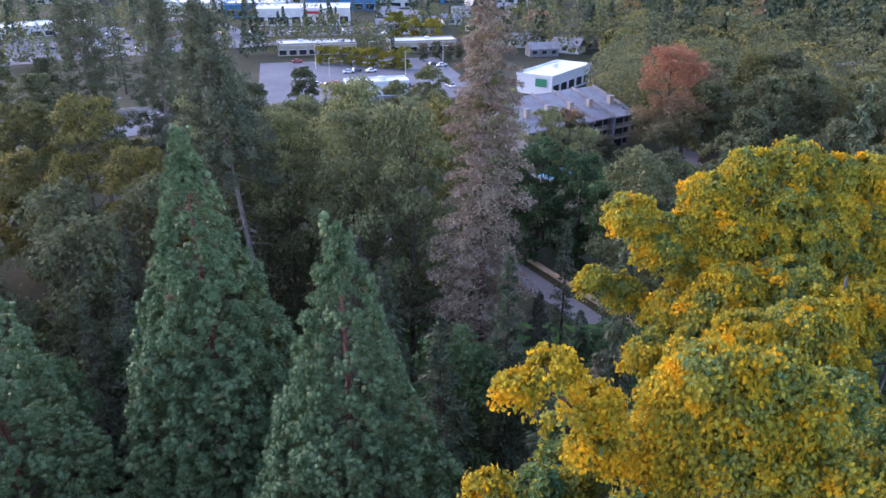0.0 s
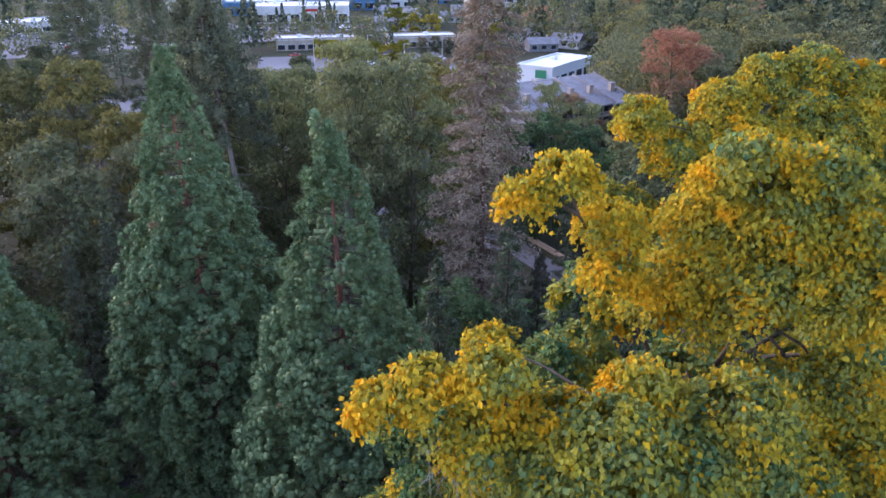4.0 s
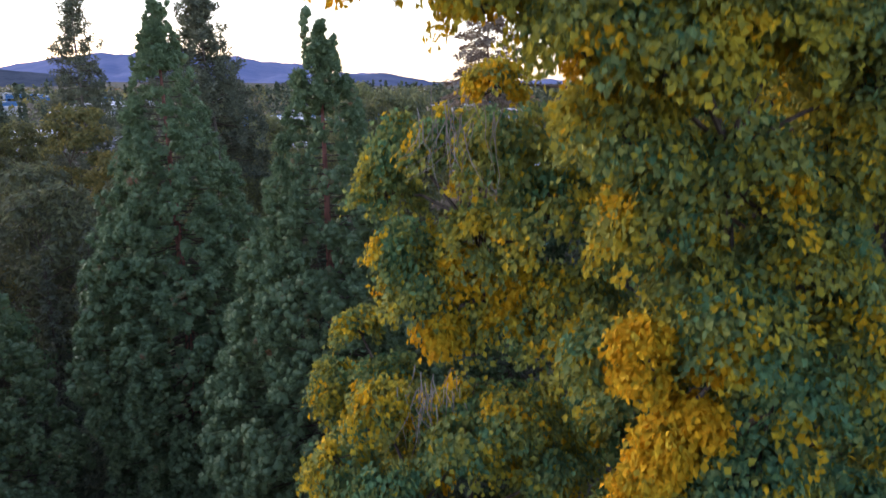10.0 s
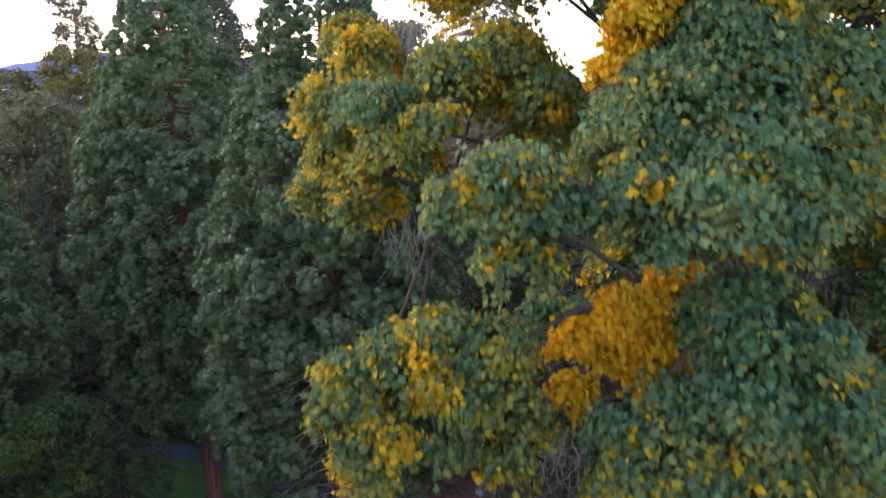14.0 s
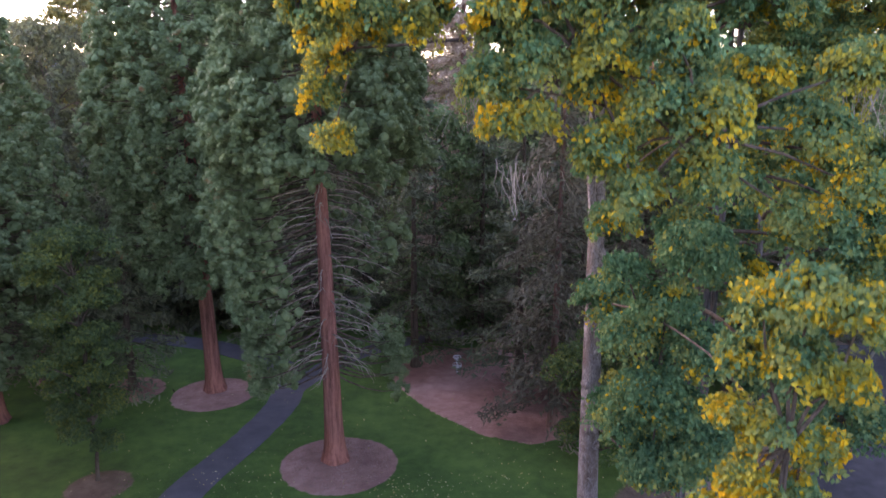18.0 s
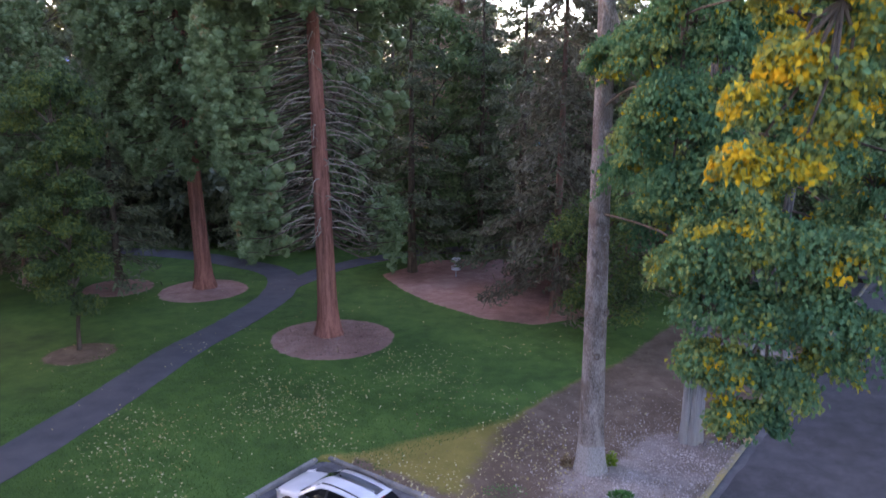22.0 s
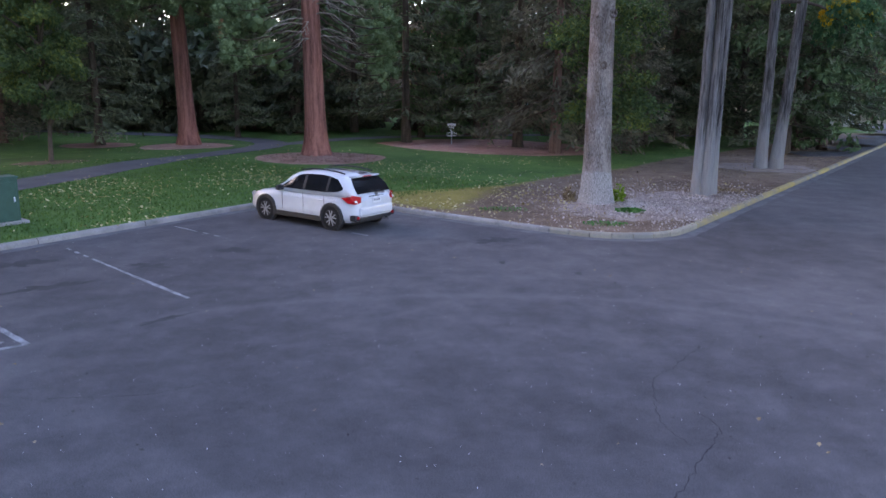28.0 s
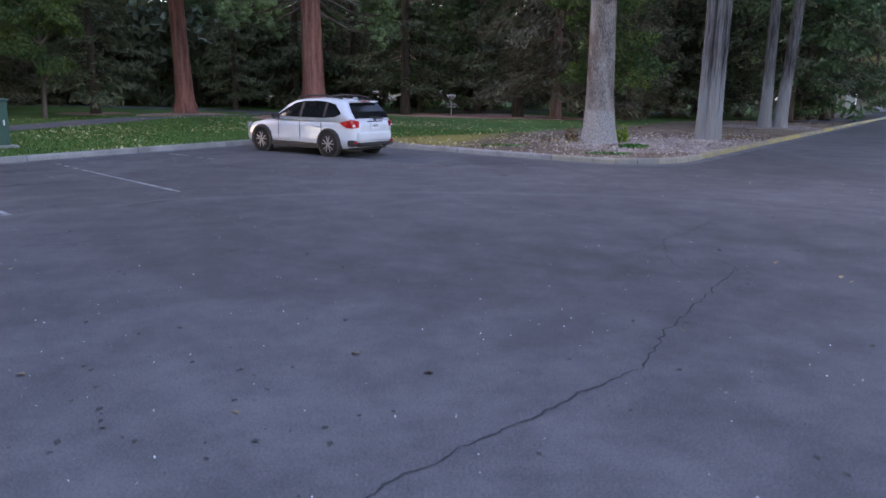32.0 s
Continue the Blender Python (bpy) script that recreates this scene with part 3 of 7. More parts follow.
def distance(line, x, y):
    """Distance to a line of points, and the foot on it."""
    best, fx, fy = np.full(x.shape, 1e9), np.zeros(x.shape), np.zeros(x.shape)
    for (x0, y0), (x1, y1) in zip(line[:-1], line[1:]):
        dx, dy = x1 - x0, y1 - y0
        u = np.clip(((x - x0) * dx + (y - y0) * dy) / (dx * dx + dy * dy), 0, 1)
        px, py = x0 + u * dx, y0 + u * dy
        d = np.hypot(x - px, y - py)
        k = d < best
        best[k], fx[k], fy[k] = d[k], px[k], py[k]
    return best, fx, fy


# ground: one sheet to the horizon
def ground_material():
    m, n, l, b = material("woodland_floor", 0.95, 0, 0.1)
    a, f = noise_tex(n, l, 0.02, 6, 0.65), noise_tex(n, l, 1.5, 5, 0.7)
    v = math_node(n, l, "ADD", math_node(n, l, "MULTIPLY", a.outputs["Fac"], 0.6), math_node(n, l, "MULTIPLY", f.outputs["Fac"], 0.4))
    r = ramp(n, [(0.38, (0.035, 0.045, 0.022)), (0.5, (0.06, 0.058, 0.035)), (0.62, (0.10, 0.085, 0.055))])
    l.new(v, r.inputs["Fac"])
    l.new(r.outputs["Color"], b.inputs["Base Color"])
    bump(n, l, b, v, 0.4, 0.1)
    return m


g = Buf()
rad = np.array([0, 40, 60, 80, 100, 120, 180, 250, 500, 900, 1500, 2400, 3500, 4700.0])
ang = np.linspace(0, 2 * np.pi, 64, endpoint=False)
gv = np.concatenate([np.column_stack([r * np.cos(ang), r * np.sin(ang) + 40, -0.9 - 0.007 * np.maximum(0, r * np.sin(ang) + 40 - 120)]) for r in rad])
gq = [[i * 64 + j, i * 64 + (j + 1) % 64, (i + 1) * 64 + (j + 1) % 64, (i + 1) * 64 + j] for i in range(len(rad) - 1) for j in range(64)]
g.add(gv, gq)
tagged(part("ground", g, ground_material(), None, "", True), "dark leaf-littered ground reaching the horizon", "ground", kind="structure")


def asphalt_material():
    m, n, l, b = material("old_asphalt", 0.85, 0, 0.35)
    broad, mid, fine = noise_tex(n, l, 0.11, 5, 0.6), noise_tex(n, l, 1.1, 8, 0.75), noise_tex(n, l, 55, 3, 0.7)
    v = math_node(n, l, "ADD", math_node(n, l, "MULTIPLY", broad.outputs["Fac"], 0.35), math_node(n, l, "ADD", math_node(n, l, "MULTIPLY", mid.outputs["Fac"], 0.33), math_node(n, l, "MULTIPLY", fine.outputs["Fac"], 0.32)))
    r = ramp(n, [(0.40, (0.034, 0.032, 0.034)), (0.5, (0.068, 0.064, 0.068)), (0.60, (0.118, 0.110, 0.113))])
    l.new(v, r.inputs["Fac"])
    stain = noise_tex(n, l, 0.45, 3, 0.5)
    sr = ramp(n, [(0.60, (0, 0, 0)), (0.74, (1, 1, 1))])
    l.new(stain.outputs["Fac"], sr.inputs["Fac"])
    c = mix_col(n, l, math_node(n, l, "MULTIPLY", sr.outputs["Color"], 0.35), r.outputs["Color"], (0.034, 0.033, 0.037))
    # paler bands where cars sweep round
    for cx, cy, rad, wide, amount in ((3.0, -3.0, 10.2, 0.28, 0.7), (3.0, -3.0, 11.7, 0.22, 0.4), (14.0, 2.0, 7.5, 0.5, 0.25), (-9.0, 20.0, 17.5, 0.3, 0.3)):
        d = n.new("ShaderNodeVectorMath")
        d.operation = "DISTANCE"
        l.new(n.new("ShaderNodeTexCoord").outputs["Object"], d.inputs[0])
        d.inputs[1].default_value = (cx, cy, 0)
        off = math_node(n, l, "ABSOLUTE", math_node(n, l, "SUBTRACT", math_node(n, l, "ADD", d.outputs["Value"], math_node(n, l, "MULTIPLY", math_node(n, l, "SUBTRACT", broad.outputs["Fac"], 0.5), 1.6)), rad), 0.0)
        k = n.new("ShaderNodeMapRange")
        k.inputs[1].default_value, k.inputs[2].default_value, k.inputs[3].default_value, k.inputs[4].default_value = 0.0, wide, amount, 0.0
        l.new(off, k.inputs[0])
        c = mix_col(n, l, math_node(n, l, "MULTIPLY", k.outputs[0], mid.outputs["Fac"]), c, (0.125, 0.12, 0.125))
    l.new(c, b.inputs["Base Color"])
    bump(n, l, b, math_node(n, l, "ADD", fine.outputs["Fac"], math_node(n, l, "MULTIPLY", mid.outputs["Fac"], 2.0)), 0.5, 0.006)
    return m


ASPHALT = asphalt_material()
a = Buf()
xs, ys = np.linspace(-70, 100, 41), np.linspace(-80, 75, 41)
gx, gy = np.meshgrid(xs, ys, indexing="ij")
idx = np.arange(41 * 41).reshape(41, 41)
deep = inside(park, gx, gy)
shut = deep[:-1, :-1] & deep[1:, :-1] & deep[1:, 1:] & deep[:-1, 1:]
a.add(np.column_stack([gx.ravel(), gy.ravel(), np.zeros(gx.size)]), np.stack([idx[:-1, :-1], idx[1:, :-1], idx[1:, 1:], idx[:-1, 1:]], -1)[~shut])
tagged(part("road", a, ASPHALT, None), "worn grey asphalt of a car park and its access road", "road", kind="structure")


def lawn_material():
    m, n, l, b = material("mown_lawn", 0.9, 0, 0.15)
    broad, mid, fine = noise_tex(n, l, 0.18, 5, 0.6), noise_tex(n, l, 1.3, 5, 0.65), noise_tex(n, l, 45, 3, 0.6)
    v = math_node(n, l, "ADD", math_node(n, l, "MULTIPLY", broad.outputs["Fac"], 0.4), math_node(n, l, "ADD", math_node(n, l, "MULTIPLY", mid.outputs["Fac"], 0.3), math_node(n, l, "MULTIPLY", fine.outputs["Fac"], 0.3)))
    grass = ramp(n, [(0.36, (0.028, 0.062, 0.017)), (0.5, (0.056, 0.125, 0.028)), (0.64, (0.10, 0.185, 0.042))])
    dry = ramp(n, [(0.36, (0.14, 0.12, 0.03)), (0.64, (0.32, 0.25, 0.07))])
    dirt = ramp(n, [(0.36, (0.075, 0.05, 0.034)), (0.52, (0.165, 0.112, 0.08)), (0.64, (0.28, 0.20, 0.15))])
    mulch = ramp(n, [(0.34, (0.16, 0.082, 0.066)), (0.5, (0.33, 0.18, 0.145)), (0.66, (0.54, 0.34, 0.28))])
    pale = ramp(n, [(0.34, (0.13, 0.10, 0.085)), (0.5, (0.25, 0.20, 0.175)), (0.66, (0.44, 0.37, 0.33))])
    for r in (grass, dry, dirt, mulch, pale):
        l.new(v, r.inputs["Fac"])
    c = grass.outputs["Color"]
    wob = math_node(n, l, "SUBTRACT", math_node(n, l, "ADD", math_node(n, l, "MULTIPLY", mid.outputs["Fac"], 0.8), math_node(n, l, "MULTIPLY", noise_tex(n, l, 9, 4).outputs["Fac"], 0.5)), 0.65)
    for key, r, wide in (("dry", dry, 0.5), ("dirt", dirt, 0.3), ("mulch", mulch, 0.16), ("pale", pale, 0.25)):
        at = n.new("ShaderNodeAttribute")
        at.attribute_name = key
        e = math_node(n, l, "ADD", at.outputs["Fac"], math_node(n, l, "MULTIPLY", wob, 0.9 if wide > 0.2 else 0.6))
        k = ramp(n, [(0.5 - wide / 2, (0, 0, 0)), (0.5 + wide / 2, (1, 1, 1))])
        l.new(e, k.inputs["Fac"])
        c = mix_col(n, l, k.outputs["Color"], c, r.outputs["Color"])
    l.new(c, b.inputs["Base Color"])
    bump(n, l, b, math_node(n, l, "ADD", fine.outputs["Fac"], mid.outputs["Fac"]), 0.7, 0.03)
    return m


STEP = 0.42
xs, ys = np.arange(-60, 62, STEP), np.arange(-14, 92, STEP)
gx, gy = np.meshgrid(xs, ys, indexing="ij")
isin = inside(park, gx, gy)
dk, fx, fy = distance(edge, gx, gy)
snap = isin & (dk < 0.40)
nx, ny = (gx - fx) / np.maximum(dk, 1e-4), (gy - fy) / np.maximum(dk, 1e-4)
gx2, gy2 = np.where(snap, fx + nx * 0.16, gx), np.where(snap, fy + ny * 0.16, gy)
lump = np.array([noise.noise((x * 0.12, y * 0.12, 0)) for x, y in zip(gx.ravel(), gy.ravel())]).reshape(gx.shape)
gz = np.where(isin, 0.125 + np.clip((dk - 0.5) / 6, 0, 1) * (0.05 * lump + 0.0), -0.30)
far = np.clip((np.maximum(np.abs(gx) - 52, gy - 84)) / 8, 0, 1)
gz = gz - far * 0.5 + np.where(isin, fall(gx, gy), 0)
SEQ1, SEQ2, SEQ3, YOUNG, TULIP, TRIPLE, TWIN = (-4.15, 32.3), (-14.2, 42.9), (-27.0, 38.0), (-17.0, 30.4), (7.45, 18.15), (11.8, 20.2), (17.95, 29.2)


def ring(cx, cy, r, soft=0.6, sx=1.0):
    return np.clip(0.5 + (r - np.hypot((gx - cx) / sx, gy - cy)) / soft, 0, 1)


bed = np.array([(-2.4, 46.6), (-0.7, 42.4), (1.1, 39.4), (4.4, 35.6), (7.4, 34.3), (10.4, 35.8), (12.5, 40.0), (11.4, 47.8), (7.2, 52.0), (1.5, 51.3)])
in_bed = inside(bed, gx, gy)
d_bed = distance(np.vstack([bed, bed[:1]]), gx, gy)[0]
mulch_v = np.maximum.reduce([ring(SEQ1[0] + 0.25, SEQ1[1] - 0.4, 3.3, 0.5), ring(SEQ2[0] + 0.1, SEQ2[1] - 0.7, 2.9, 0.5), ring(-20.2, 43.0, 2.3, 0.5), np.clip(0.5 + np.where(in_bed, d_bed, -d_bed) / 0.5, 0, 1)])
for c in (SEQ1, SEQ2):
    gz += 0.13 * np.exp(-((gx - c[0]) ** 2 + (gy - c[1]) ** 2) / 3.0)
# worn strip between lawn and kerb under the broad-leaved trees
grass_edge = np.array([(-2.2, 18.9), (-0.9, 19.2), (0.8, 20.2), (2.5, 20.9), (4.8, 22.0), (6.4, 23.9), (8.2, 25.9), (10.9, 28.4), (13.6, 32.2), (17.0, 36.5), (24.0, 46.0), (38.0, 64.0)])
worn = inside(np.vstack([grass_edge, [(47.0, 63.5)], edge[::-1][:-1]]), gx, gy)
d_edge = distance(grass_edge, gx, gy)[0]
strip_v = np.clip(0.5 + np.where(worn, d_edge, -d_edge) / 0.9, 0, 1)
bare = np.clip((gx - 1.6 - 0.35 * (gy - 17)) / 2.6, 0, 1)
dirt_v = np.maximum(ring(YOUNG[0] + 0.4, YOUNG[1] - 0.7, 1.75, 0.5), strip_v * np.maximum(bare, np.clip(1.25 - dk / 0.9, 0, 1) * (gx > -1.5)))
dry_v = strip_v * np.clip((14 - gx) / 4, 0, 1)
pale_v = np.maximum.reduce([ring(8.5, 16.8, 2.0, 2.2, 1.2), ring(11.3, 18.9, 1.9, 2.2, 1.2), ring(18.0, 29.5, 2.2, 2.2)])
idx = np.arange(gx.size).reshape(gx.shape)
use = isin[:-1, :-1] | isin[1:, :-1] | isin[1:, 1:] | isin[:-1, 1:]
quads = np.stack([idx[:-1, :-1], idx[1:, :-1], idx[1:, 1:], idx[:-1, 1:]], -1)[use]
lw = Buf().add(np.column_stack([gx2.ravel(), gy2.ravel(), gz.ravel()]), quads)
lawn = part("lawn", lw, lawn_material(), None, "", True)
for key, arr in (("dry", dry_v), ("dirt", dirt_v), ("mulch", mulch_v), ("pale", pale_v)):
    at = lawn.data.attributes.new(key, "FLOAT", "POINT")
    at.data.foreach_set("value", arr.ravel().astype(np.float32))
tagged(lawn, "mown green park lawn with bark beds and worn earth", "lawn", kind="structure")


def height_at(x, y):
    i, j = int(round((x - xs[0]) / STEP)), int(round((y - ys[0]) / STEP))
    return float(gz[min(max(i, 0), gz.shape[0] - 1), min(max(j, 0), gz.shape[1] - 1)])


def ribbon(name, line, width, mat, label, category, z=0.02, thick=0.06):
    """A paved strip along a curve, with edges."""
    line = smooth_line(line, 0.6)
    tan = unit(np.gradient(line, axis=0))
    nor = np.column_stack([-tan[:, 1], tan[:, 0]])
    b = Buf()
    rows = []
    for off, dz in ((-0.5, -thick), (-0.5, 0), (-0.25, 0.004), (0, 0.008), (0.25, 0.004), (0.5, 0), (0.5, -thick)):
        p = line + nor * (width * off) + (nor * np.random.default_rng(3).normal(0, 0.02, (len(line), 1)) if abs(off) == 0.5 else 0)
        rows.append(np.column_stack([p, [height_at(*q) + z + dz for q in p]]))
    v = np.stack(rows, 1)
    k, s = v.shape[:2]
    i, j = np.meshgrid(np.arange(k - 1), np.arange(s - 1), indexing="ij")
    b.add(v.reshape(-1, 3), np.stack([i * s + j, i * s + j + 1, (i + 1) * s + j + 1, (i + 1) * s + j], -1))
    return tagged(part(name, b, mat, None), label, category, kind="structure")


PATH_MAT = surface("path_asphalt", (0.066, 0.064, 0.071), (0.105, 0.101, 0.11), 0.8, 60, 0.85, 0, 0.3, 0.4, 0.006)
ribbon("path", [(-21.5, 3.0), (-17.0, 11.5), (-14.5, 17.0), (-13.0, 22.3), (-12.2, 25.9), (-11.3, 30.2), (-9.9, 35.0), (-8.9, 40.9), (-9.8, 46.5), (-13.7, 49.8), (-21.0, 53.1), (-40, 56)], 2.25, PATH_MAT, "narrow grey asphalt footpath curving through the lawn", "footpath")
ribbon("path", [(-9.0, 41.9), (-8.1, 44.6), (-5.9, 48.9), (-0.1, 53.6), (9.3, 56.7), (24, 58)], 1.9, PATH_MAT, "grey asphalt footpath branching off behind the trees", "footpath", 0.016)

def cut(line, step):
    line = np.asarray(line, float)
    d = np.concatenate([[0], np.cumsum(np.linalg.norm(np.diff(line, axis=0), axis=1))])
    u = np.linspace(0, d[-1], max(2, int(round(d[-1] / step)) + 1))
    return np.column_stack([np.interp(u, d, line[:, 0]), np.interp(u, d, line[:, 1])])


# pale dusty gutter along the kerb
def gutter(line, width):
    line = np.asarray(line, float)
    tan = unit(np.gradient(line, axis=0))
    nor = np.column_stack([tan[:, 1], -tan[:, 0]])
    rng = np.random.default_rng(4)
    k = len(line)
    v = np.stack([np.column_stack([line, np.full(k, 0.006)]), np.column_stack([line + nor * (width * rng.uniform(0.8, 1.1, (k, 1))), np.full(k, 0.004)])], 1).reshape(-1, 3)
    return Buf().add(v, [[2 * i, 2 * i + 1, 2 * i + 3, 2 * i + 2] for i in range(k - 1)])


GUTTER = surface("dusty_gutter", (0.08, 0.078, 0.082), (0.155, 0.15, 0.155), 1.4, 30, 0.9, 0, 0.2, 0.3, 0.004)
for ln in (cut([(-26.6, -15.7), (-2.6, 18.7)], 0.5), np.vstack([cut(KERB_MID, 0.5), KERB_BEND[1:], cut(KERB_ROAD, 0.5)[1:]])):
    tagged(part("gutter", gutter(ln, 0.34), GUTTER, None), "pale dusty gutter along the kerb", "gutter", kind="structure")

# kerb: stones laid end to end
KERB_PROFILE = np.array([(-0.02, -0.12), (-0.005, 0.10), (0.02, 0.135), (0.06, 0.147), (0.16, 0.147), (0.175, 0.13), (0.18, -0.12)])


def kerb_stone(parent, p, q, mat, gap=0.012):
    p, q = np.asarray(p, float), np.asarray(q, float)
    d = unit(q - p)
    n = np.array([-d[1], d[0]])
    b = Buf()
    s = len(KERB_PROFILE)
    v = [np.array([*(e + n * o), z]) for e in (p + d * gap, q - d * gap) for o, z in KERB_PROFILE]
    b.add(v, [[j, j + 1, s + j + 1, s + j] for j in range(s - 1)])
    b.add(v, None, [[0, j, j + 1] for j in range(1, s - 1)] + [[s, s + j + 1, s + j] for j in range(1, s - 1)])
    return part("kerb_stone", b, mat, parent)


kerb = thing("kerb", Matrix(), "worn concrete kerb around the car park corner", "kerb", kind="structure")
for line, step in ((KERB_LEFT, 3.0), (KERB_MID, 3.0), (KERB_BEND, 0.55)):
    c = cut(line, step)
    for p, q in zip(c[:-1], c[1:]):
        kerb_stone(kerb, p, q, KERB_TAN if p[0] > 5.0 else CONCRETE)
kerb_y = thing("kerb", Matrix(), "kerb with worn yellow paint along the road", "kerb", kind="structure")
c = cut(KERB_ROAD, 2.4)
for p, q in zip(c[:-1], c[1:]):
    kerb_stone(kerb_y, p, q, KERB_YELLOW)

# ---------- the near trees ----------
sequoia("giant_sequoia", place(*SEQ1), 36.9, 5.6, 5.4, 11, "giant sequoia with dead lower limbs, in a ring of bark", (5.2, 17.4), -0.8)
sequoia("giant_sequoia", place(*SEQ2), 39.0, 5.6, 9.2, 12, "tall giant sequoia standing beside the footpath", None, -1.3)
sequoia("giant_sequoia", place(*SEQ3), 34.0, 6.0, 5.0, 13, "giant sequoia at the edge of the woods", None, 0.0, 1.5)


class Crown:
    """A leafy crown in the making: leaves, twigs and, leaf by leaf, how far they have turned."""

    def __init__(self, thing_, at, bole_line, seed, leaf=0.135):
        self.t, self.at, self.bole = thing_, np.array([at[0], at[1], 0.1]), bole_line
        self.rng = np.random.default_rng(seed)
        self.leaf_buf, self.twig_buf, self.turn, self.leaf = Buf(), Buf(), [], leaf

    def spray_dome(self, c, R, turn, dens=1.0, leaf=None, gold=0.10):
        """A dome of drooping sprays; the leaves lie over one another like shingles."""
        rng, leaf = self.rng, leaf or self.leaf
        n = max(9, int(dens * (12 + 30 * R * R)))
        d = ball(rng, n)
        d[:, 2] = np.where(d[:, 2] < -0.45, -d[:, 2], d[:, 2])
        per = 62
        p0 = c + d * R * np.array([0.55, 0.55, 0.55]) * rng.uniform(0.75, 1.05, (n, 1))
        flat = unit(d * np.array([1, 1, 0.25]) + rng.normal(0, 0.12, (n, 3)))
        tan = unit(np.cross(flat, [0, 0, 1.0]))
        go = rng.uniform(0.25, 0.55, n) * (0.35 + 0.6 * R)
        drop = rng.uniform(0.25, 0.75, n) * (0.45 + 0.5 * R)
        s = rng.uniform(0, 1, (n, per)) ** 0.8
        P = p0[:, None] + flat[:, None] * (go[:, None] * s)[..., None]
        P[..., 2] += 0.10 * s - drop[:, None] * s ** 2
        P += tan[:, None] * (rng.normal(0, 0.15, (n, per)) * (0.6 + 0.5 * min(R, 1.2)))[..., None] + rng.normal(0, 0.075, (n, per, 3))
        face = flat * 0.75 + d * 0.25 + np.array([0, 0, 0.5])
        way = flat * 0.35 + np.array([0, 0, -0.75])
        leaves(self.leaf_buf, rng, P.reshape(-1, 3), np.repeat(way, per, axis=0), leaf, leaf * 0.82, 0.22, 0.42, np.repeat(0.75 * face, per, axis=0))
        spray = rng.normal(0, 0.075, n) + np.where(rng.uniform(0, 1, n) < gold, rng.uniform(0.18, 0.45, n), 0)
        v = turn + spray[:, None] + 0.16 * (s - 0.5) + rng.normal(0, 0.055, (n, per)) + np.where(rng.uniform(0, 1, (n, per)) < 0.035, 0.3, 0)
        self.turn.append(np.repeat(v.ravel(), 4))
        for k in range(0, n, 4):
            tube(self.twig_buf, [c + rng.normal(0, 0.1, 3) - np.array([0, 0, 0.2 * R]), (c + p0[k]) / 2 + rng.normal(0, 0.06, 3), p0[k] + flat[k] * 0.2], [0.02, 0.014, 0.006], 3)

    def limb(self, z0, e, r=0.08, bend=0.1):
        """A limb from the bole at height z0 out to e."""
        rng = self.rng
        a = np.array([np.interp(z0, self.bole[:, 2], self.bole[:, 0]), np.interp(z0, self.bole[:, 2], self.bole[:, 1]), z0])
        e = np.asarray(e, float)
        s = np.linspace(0, 1, 8)[:, None]
        ln = np.linalg.norm(e - a)
        line = a + (e - a) * s + np.array([0, 0, 1.0]) * np.sin(s * np.pi) * bend * ln + np.cumsum(rng.normal(0, 0.02, (8, 3)), axis=0) * s * ln * 0.3
        b = Buf()
        tube(b, line, r * (1 - 0.8 * s[:, 0]) + 0.012, 7)
        part("limb", b, B_DARK, self.t)
        return line

    def bough(self, z0, turn, lobes, gold=0.10, dens=1.0, r=0.085, bend=0.06):
        """A bough leaving the bole at z0, with domes of leaves at places of the plan: x, y, z, radius."""
        q = np.array([l[:3] for l in lobes]) - self.at
        line = self.limb(z0, q.mean(axis=0), r, bend)
        for c, l in zip(q, lobes):
            near = line[4:][np.argmin(np.linalg.norm(line[4:] - c, axis=1))]
            if np.linalg.norm(c - near) > 0.5:
                tube(self.twig_buf, [near, (near + c) / 2 + np.array([0, 0, 0.15]) + self.rng.normal(0, 0.1, 3), c], [0.045, 0.035, 0.015], 5)
            self.spray_dome(c, l[3], turn + self.rng.normal(0, 0.03), dens, None, gold)

    def finish(self, mat, label):
        tagged(part("branchwork", self.twig_buf, B_DARK, self.t), kind="stuff")
        ob = part("crown", self.leaf_buf, mat, self.t, label)
        at = ob.data.attributes.new("turn", "FLOAT", "POINT")
        at.data.foreach_set("value", np.concatenate(self.turn).astype(np.float32))
        return ob


def tulip_tree(at, stems, seed, label, bark, leaf=0.135):
    """Trunks of a tulip tree, and a crown to hang on the first of them."""
    rng = np.random.default_rng(seed)
    t = thing("tulip_tree", place(*at), label, "tree")
    first = None
    for dx, dy, lx, ly, rr, hh in stems:
        tr = Buf()
        pts, rad = bole(hh, rr, 0.06, rr * 0.5, (lx, ly), 30, 0.08, rng)
        pts[:, 0] += dx
        pts[:, 1] += dy
        tube(tr, pts, rad, 24, 0.05)
        part("trunk", tr, bark, t, "grey furrowed trunk", True)
        first = pts if first is None else first
    return t, Crown(t, at, first, seed, leaf)


tulip, crown = tulip_tree(TULIP, [(0, 0, -0.6, 0.0, 0.45, 36.5)], 21, "large tulip tree turning from green to golden yellow", B_TULIP)
# a finger of leaves reaching out at the top
crown.bough(31, 0.67, [(1.8, 15.2, 39.6, 0.63), (2.6, 15.4, 40.1, 0.68), (3.7, 15.6, 38.8, 0.9), (3.7, 15, 37.9, 0.81)], 0.16, 1, 0.085)
